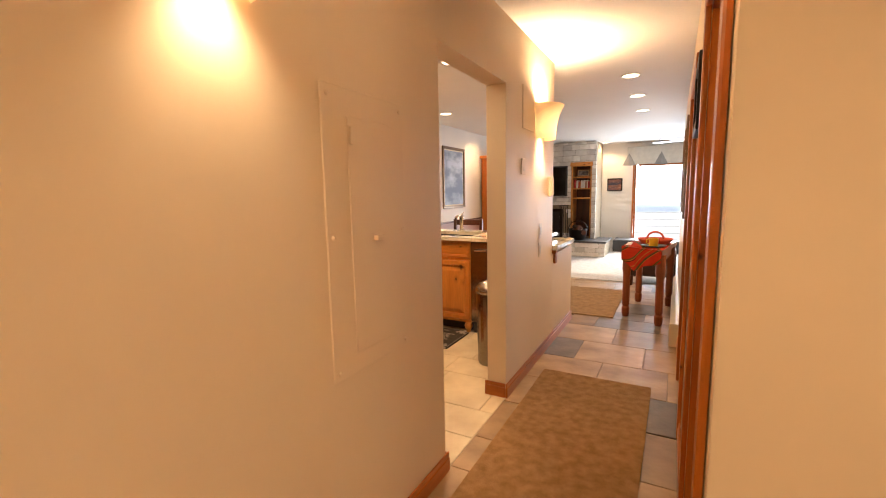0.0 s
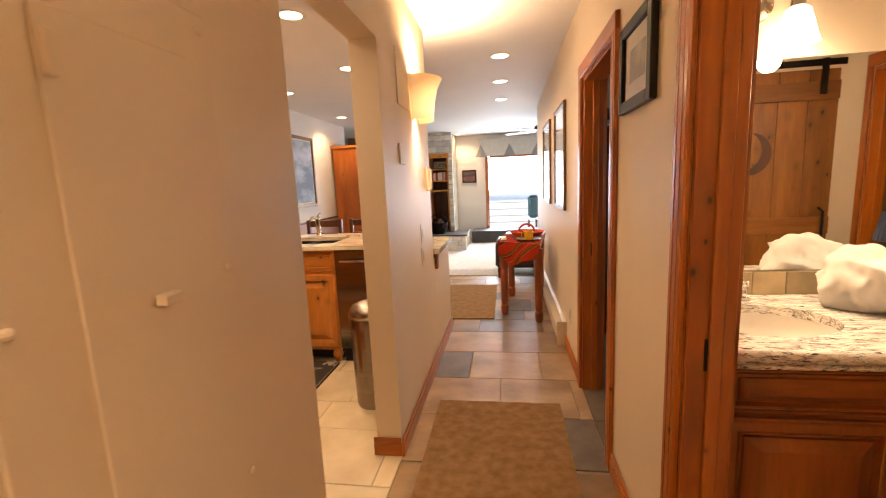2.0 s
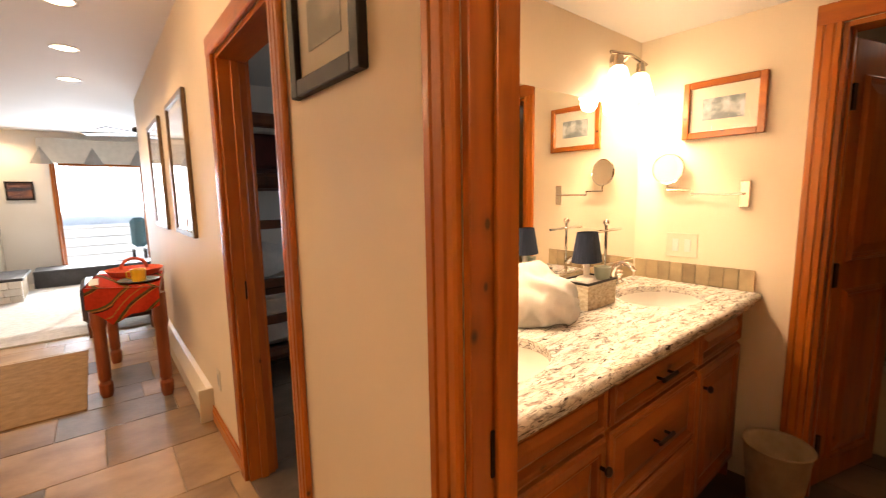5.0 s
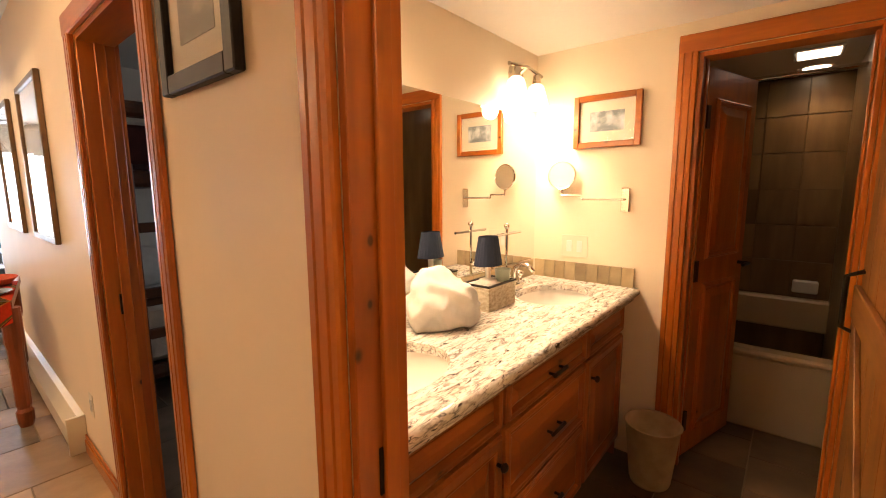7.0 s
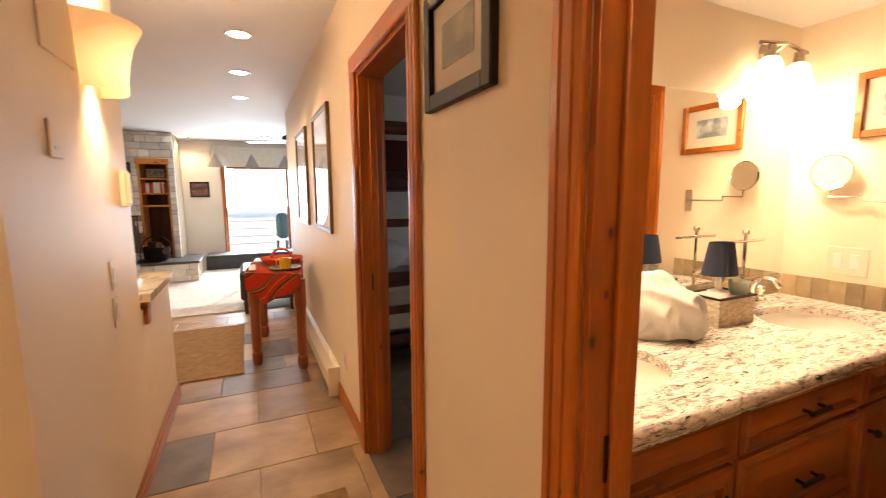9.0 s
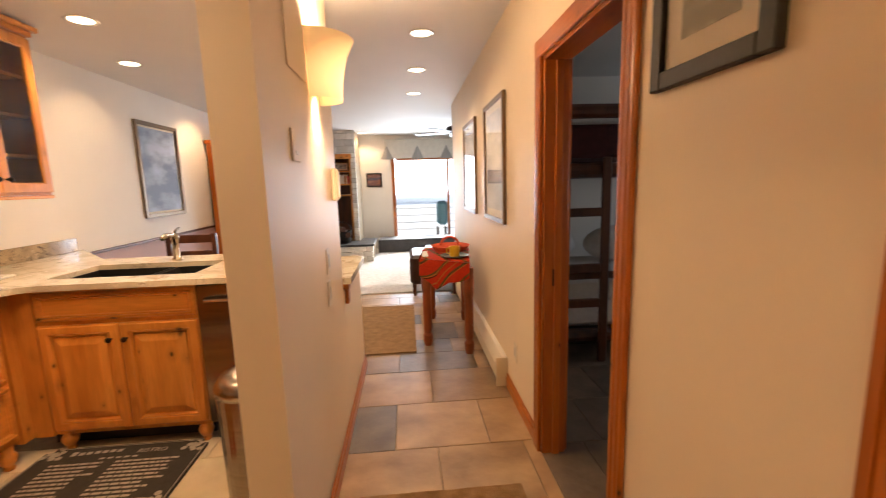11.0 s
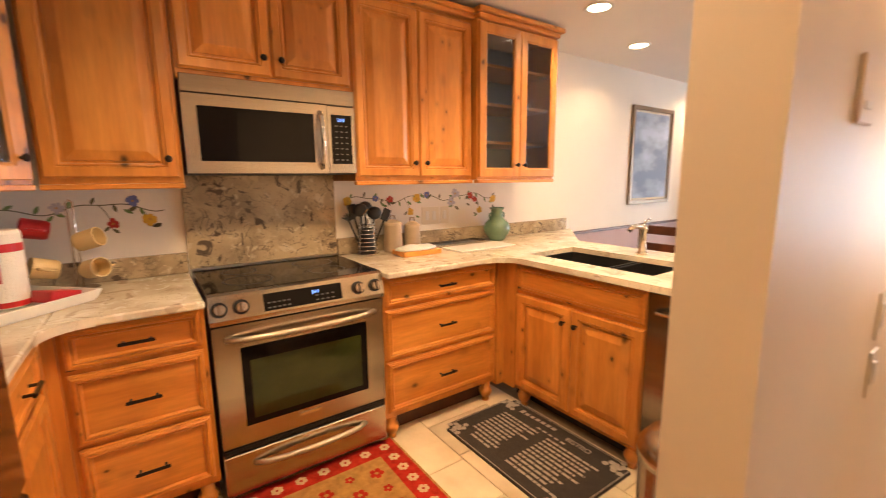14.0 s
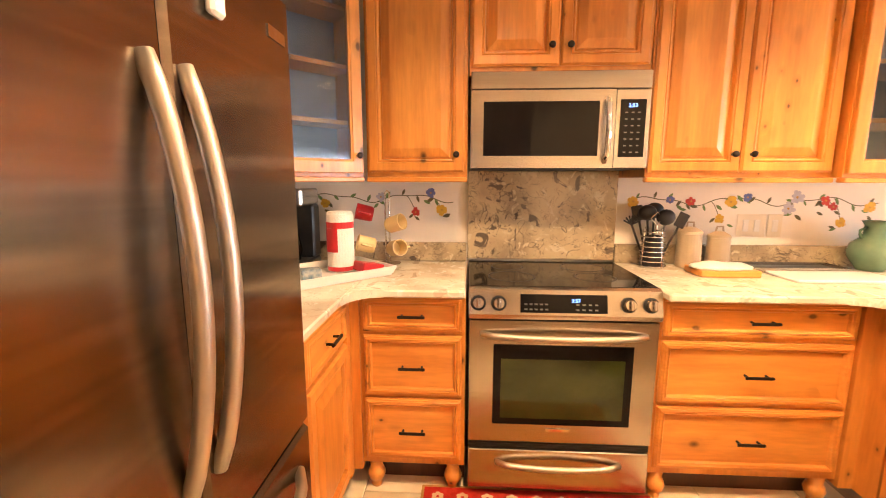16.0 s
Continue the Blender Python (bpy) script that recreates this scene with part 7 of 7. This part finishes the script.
CLOTH_BANDS = (0,) * 7 + (1, 1, 2, 3) + (0,) * 6 + (2,) + (0,) * 5 + (1, 1, 3, 2) + (0,) * 8


def cloth_sheet(point, nu, nv, slant):
    """A sheet laid by point(u, v), one mesh for each colour of its slanting bands."""
    sheets = [bmesh.new() for _ in STRIPES]
    for i in range(nu):
        for j in range(nv):
            u, v = (i + 0.5) / nu, (j + 0.5) / nv
            k = CLOTH_BANDS[int((u + slant * v + 2) * 44) % len(CLOTH_BANDS)]
            sheets[k].faces.new([sheets[k].verts.new(point((i + e) / nu, (j + f) / nv)) for e, f in ((0, 0), (1, 0), (1, 1), (0, 1))])
    for k, sheet in enumerate(sheets):
        bmesh.ops.remove_doubles(sheet, verts=sheet.verts, dist=1e-5)
        part("stripe", sheet, STRIPES[k], cl)


def on_top(u, v):
    p = (a.lerp(b_, u)).lerp(d_.lerp(c_, u), v * 0.75)
    return Vector((p.x, p.y, 0.7478 + 0.0006 * math.sin(u * 9 + v * 7)))


face = Vector(((b_ - a).y, -(b_ - a).x, 0)).normalized() * 0.012


def hanging_front(u, v):
    drop = 0.10 + 0.14 * max(0.0, 1 - abs(u - 0.36) / 0.5) + 0.05 * max(0.0, 1 - abs(u - 0.85) / 0.25)
    p = a.lerp(b_, u)
    w_ = 1 + 0.6 * math.sin(u * 17 + v * 2) * v
    return Vector((p.x + face.x * w_, p.y + face.y * w_, 0.7478 - drop * v))


def hanging_side(u, v):
    p = a.lerp(d_, u * 0.75)
    return Vector((p.x - 0.012 - 0.006 * v * math.sin(u * 15), p.y, 0.7478 - (0.15 - 0.09 * u) * v))


cloth_sheet(on_top, 40, 40, 0.6)
cloth_sheet(hanging_front, 72, 40, 0.55)
cloth_sheet(hanging_side, 50, 16, 0.4)
part("white_hem", boxes((0.535, 0.585, 4.42, 4.70, 0.7485, 0.7515)), TOWEL, cl, "white folded edge")
bsk = thing("tray_basket", "round orange-red woven tray with a loop handle", "tray", (0.80, 4.72, 0.75))
ORANGE = mat("orange_red_weave", (0.62, 0.09, 0.03), 0.8, vary=0.3, scale=(60, 60, 60), bump=0.5, bump_scale=200)
part("dish", lathe(bmesh.new(), (0.80, 4.72, 0.75), [(0, 0.001), (0.14, 0.001), (0.18, 0.045), (0.172, 0.047), (0.135, 0.01), (0, 0.008)], 30), ORANGE, bsk)
part("handle", tube(bmesh.new(), [(0.80 + 0.08 * math.cos(q), 4.76, 0.79 + 0.075 * math.sin(q)) for q in [math.pi * k / 12 for k in range(13)]], 0.011, 8), ORANGE, bsk, smooth=True)
pl = solid("plate", lathe(bmesh.new(), (0.80, 4.36, 0.75), [(0, 0.001), (0.08, 0.001), (0.12, 0.014), (0.118, 0.017), (0.078, 0.005), (0, 0.004)], 30), mat("dark_green_plate", (0.05, 0.06, 0.04), 0.3), "dark glazed plate lying on the cloth", "plate")
YEL = mat("yellow_glaze", (0.72, 0.42, 0.02), 0.3, vary=0.05)
cp = thing("yellow_cup", "bright yellow cup on the plate", "cup", (0.80, 4.36, 0.756))
part("cup", lathe(bmesh.new(), (0.80, 4.36, 0.756), [(0, 0), (0.04, 0), (0.046, 0.08), (0.042, 0.08), (0.036, 0.006), (0, 0.005)], 22), YEL, cp)
part("handle", tube(bmesh.new(), [(0.755, 4.36, 0.825), (0.735, 4.36, 0.82), (0.735, 4.36, 0.785), (0.758, 4.36, 0.775)], 0.005, 8), YEL, cp)

ot = thing("ottoman", "dark brown leather ottoman with short legs", "ottoman", (0.75, 6.3, 0))
part("cushion", boxes((0.43, 1.02, 5.95, 6.65, 0.14, 0.50), bevel=0.04), LEATHER, ot)
for x in (0.48, 0.97):
    for y in (6.0, 6.6):
        part("leg", cyl(bmesh.new(), (x, y, 0), (x, y, 0.141), 0.018, 0.026), DARKWOOD, ot)


def chair(x, y, rot, label):
    c = thing("dining_chair", label, "chair", (0, 0, 0), group="dining chairs")
    for sx in (-0.19, 0.19):
        part("front_leg", boxes((sx - 0.02, sx + 0.02, -0.20, -0.16, 0, 0.43), bevel=0.004), DARKWOOD, c)
        part("back_post", boxes((sx - 0.02, sx + 0.02, 0.17, 0.21, 0, 0.98), bevel=0.004), DARKWOOD, c)
    part("seat", boxes((-0.22, 0.22, -0.22, 0.2, 0.431, 0.49), bevel=0.015), LEATHER, c, "dark leather seat")
    for z in (0.62, 0.76, 0.90):
        part("back_slat", boxes((-0.169, 0.169, 0.18, 0.20, z, z + 0.07), bevel=0.004), DARKWOOD, c)
    c.matrix_basis = pose(x, y, 0, 0, 0, rot)
    return c


ch = chair(-1.45, 4.95, 180, "dark wooden dining chair with a leather seat")
copy_thing(ch, pose(-0.95, 5.0, 0, 0, 0, 175))
ar = thing("armoire", "tall reddish pine armoire against the dining wall", "armoire", (-1.9, 7.0, 0))
part("body", boxes((KX + 0.03, -1.70, 6.75, 7.25, 0.0, 1.93), bevel=0.004), TRIM_V, ar)
for k in (0, 1):
    m = frame_map((-1.6995, 6.76 + k * 0.24, 0.08), (0, 1, 0), (1, 0, 0))
    part("door", place(raised_panel(0.235, 1.78, 0.04, 0.02), m), TRIM_V, ar)
part("cornice", boxes((KX + 0.01, -1.66, 6.72, 7.28, 1.931, 1.98), bevel=0.008), TRIM_Y, ar)
fn = thing("ceiling_fan", "dark ceiling fan with level blades over the living room", "ceiling fan", (1.17, 7.5, 2.0))
part("rod", cyl(bmesh.new(), (1.17, 7.5, 2.2), (1.17, 7.5, CEIL - 0.001), 0.015), IRON, fn)
part("motor", lathe(bmesh.new(), (1.17, 7.5, 2.08), [(0, 0), (0.08, 0.01), (0.11, 0.05), (0.10, 0.10), (0.04, 0.12), (0, 0.12)], 24), IRON, fn, smooth=True)
for k in range(5):
    bm = place(boxes((0.10, 0.62, -0.06, 0.06, -0.004, 0.004), bevel=0.002), pose(1.17, 7.5, 2.10, 0, 0, 72 * k + 12) @ pose(0, 0, 0, 10, 0, 0))
    part("blade", bm, DARKWOOD, fn)
tc = thing("trash_can", "tall stainless steel trash can with a domed lid beside the pillar", "trash can", (-0.235, 2.60, 0))
part("body", lathe(bmesh.new(), (-0.235, 2.60, 0), [(0, 0.001), (0.11, 0.001), (0.115, 0.02), (0.125, 0.56), (0, 0.56)], 28), STEEL, tc, smooth=False)
part("lid", lathe(bmesh.new(), (-0.235, 2.60, 0.561), [(0, 0), (0.13, 0), (0.13, 0.03), (0.10, 0.07), (0.05, 0.09), (0, 0.095)], 28), STEEL_H, tc, smooth=True)

# ---- floor tiles, last ----
floor = bpy.data.objects["floor"]
TILE_MESH = {}


def tile(x0, x1, y0, y1, material):
    w_, h_ = round(x1 - x0 - 0.004, 3), round(y1 - y0 - 0.004, 3)
    if w_ < 0.03 or h_ < 0.03:
        return
    key = (w_, h_, material.name)
    if key not in TILE_MESH:
        bm = bmesh.new()
        e = 0.003
        lo = [bm.verts.new((sx * w_ / 2, sy * h_ / 2, -0.008)) for sx, sy in ((-1, -1), (1, -1), (1, 1), (-1, 1))]
        mid = [bm.verts.new((sx * w_ / 2, sy * h_ / 2, -0.002)) for sx, sy in ((-1, -1), (1, -1), (1, 1), (-1, 1))]
        hi = [bm.verts.new((sx * (w_ / 2 - e), sy * (h_ / 2 - e), 0.0)) for sx, sy in ((-1, -1), (1, -1), (1, 1), (-1, 1))]
        bm.faces.new(hi)
        for p_, q_ in ((lo, mid), (mid, hi)):
            for k in range(4):
                bm.faces.new((p_[k], p_[(k + 1) % 4], q_[(k + 1) % 4], q_[k]))
        TILE_MESH[key] = finish(bm, "tile", material)
    ob = new("tile", TILE_MESH[key])
    ob.location = ((x0 + x1) / 2, (y0 + y1) / 2, 0)
    ob.parent = floor


rnd = random.Random(21)


def lay(x0, x1, y0, y1, rows, widths, main, dark, share, fixed=()):
    y, i = y0, 0
    while y < y1 - 0.01:
        h_ = rows[i % len(rows)]
        ye = min(y + h_, y1)
        x, j = x0, i
        while x < x1 - 0.01:
            w_ = widths[j % len(widths)]
            if x == x0:
                w_ *= (1.0, 0.55, 0.8, 0.35)[i % 4]
            xe = min(x + w_, x1)
            if x1 - xe < 0.06:
                xe = x1
            is_dark = rnd.random() < share or any(x <= fx < xe and y <= fy < ye for fx, fy in fixed)
            tile(x, xe, y, ye, dark if is_dark else main)
            x, j = xe, j + 1
        y, i = ye, i + 1


lay(WL + 0.0, WR, -2.0, 2.05, (0.43, 0.29), (0.46, 0.30, 0.46), TILE, SLATE, 0.04)
for xs, y0_, y1_, dark in (((WL, 0.47, 0.88, WR), 2.05, 2.48, 2), ((WL, 0.535, 0.98, WR), 2.48, 2.95, None), ((WL, 0.315, 0.81, WR), 2.95, 3.405, 0), ((WL, 0.54, WR), 3.405, 3.865, None), ((WL, 0.32, 0.9, WR), 3.865, 4.2, 1)):
    for k in range(len(xs) - 1):
        tile(xs[k], xs[k + 1], y0_, y1_, SLATE if k == dark else TILE)
lay(-2.13, WR, 4.20, 6.2, (0.29, 0.43), (0.46, 0.46, 0.29), TILE, SLATE, 0.10, ((0.7, 4.6), (0.8, 4.9), (0.3, 4.3)))
lay(-1.9, WL, 0.42, 3.2, (0.43, 0.29), (0.43, 0.29, 0.43), KTILE, KTILE, 0.0)
lay(-2.13, -0.06, 3.9, 4.2, (0.3,), (0.46,), TILE, SLATE, 0.1)
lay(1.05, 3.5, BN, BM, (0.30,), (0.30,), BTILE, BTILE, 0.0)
lay(1.05, 2.4, -2.0, 0.54, (0.43,), (0.43,), TILE, SLATE, 0.05)
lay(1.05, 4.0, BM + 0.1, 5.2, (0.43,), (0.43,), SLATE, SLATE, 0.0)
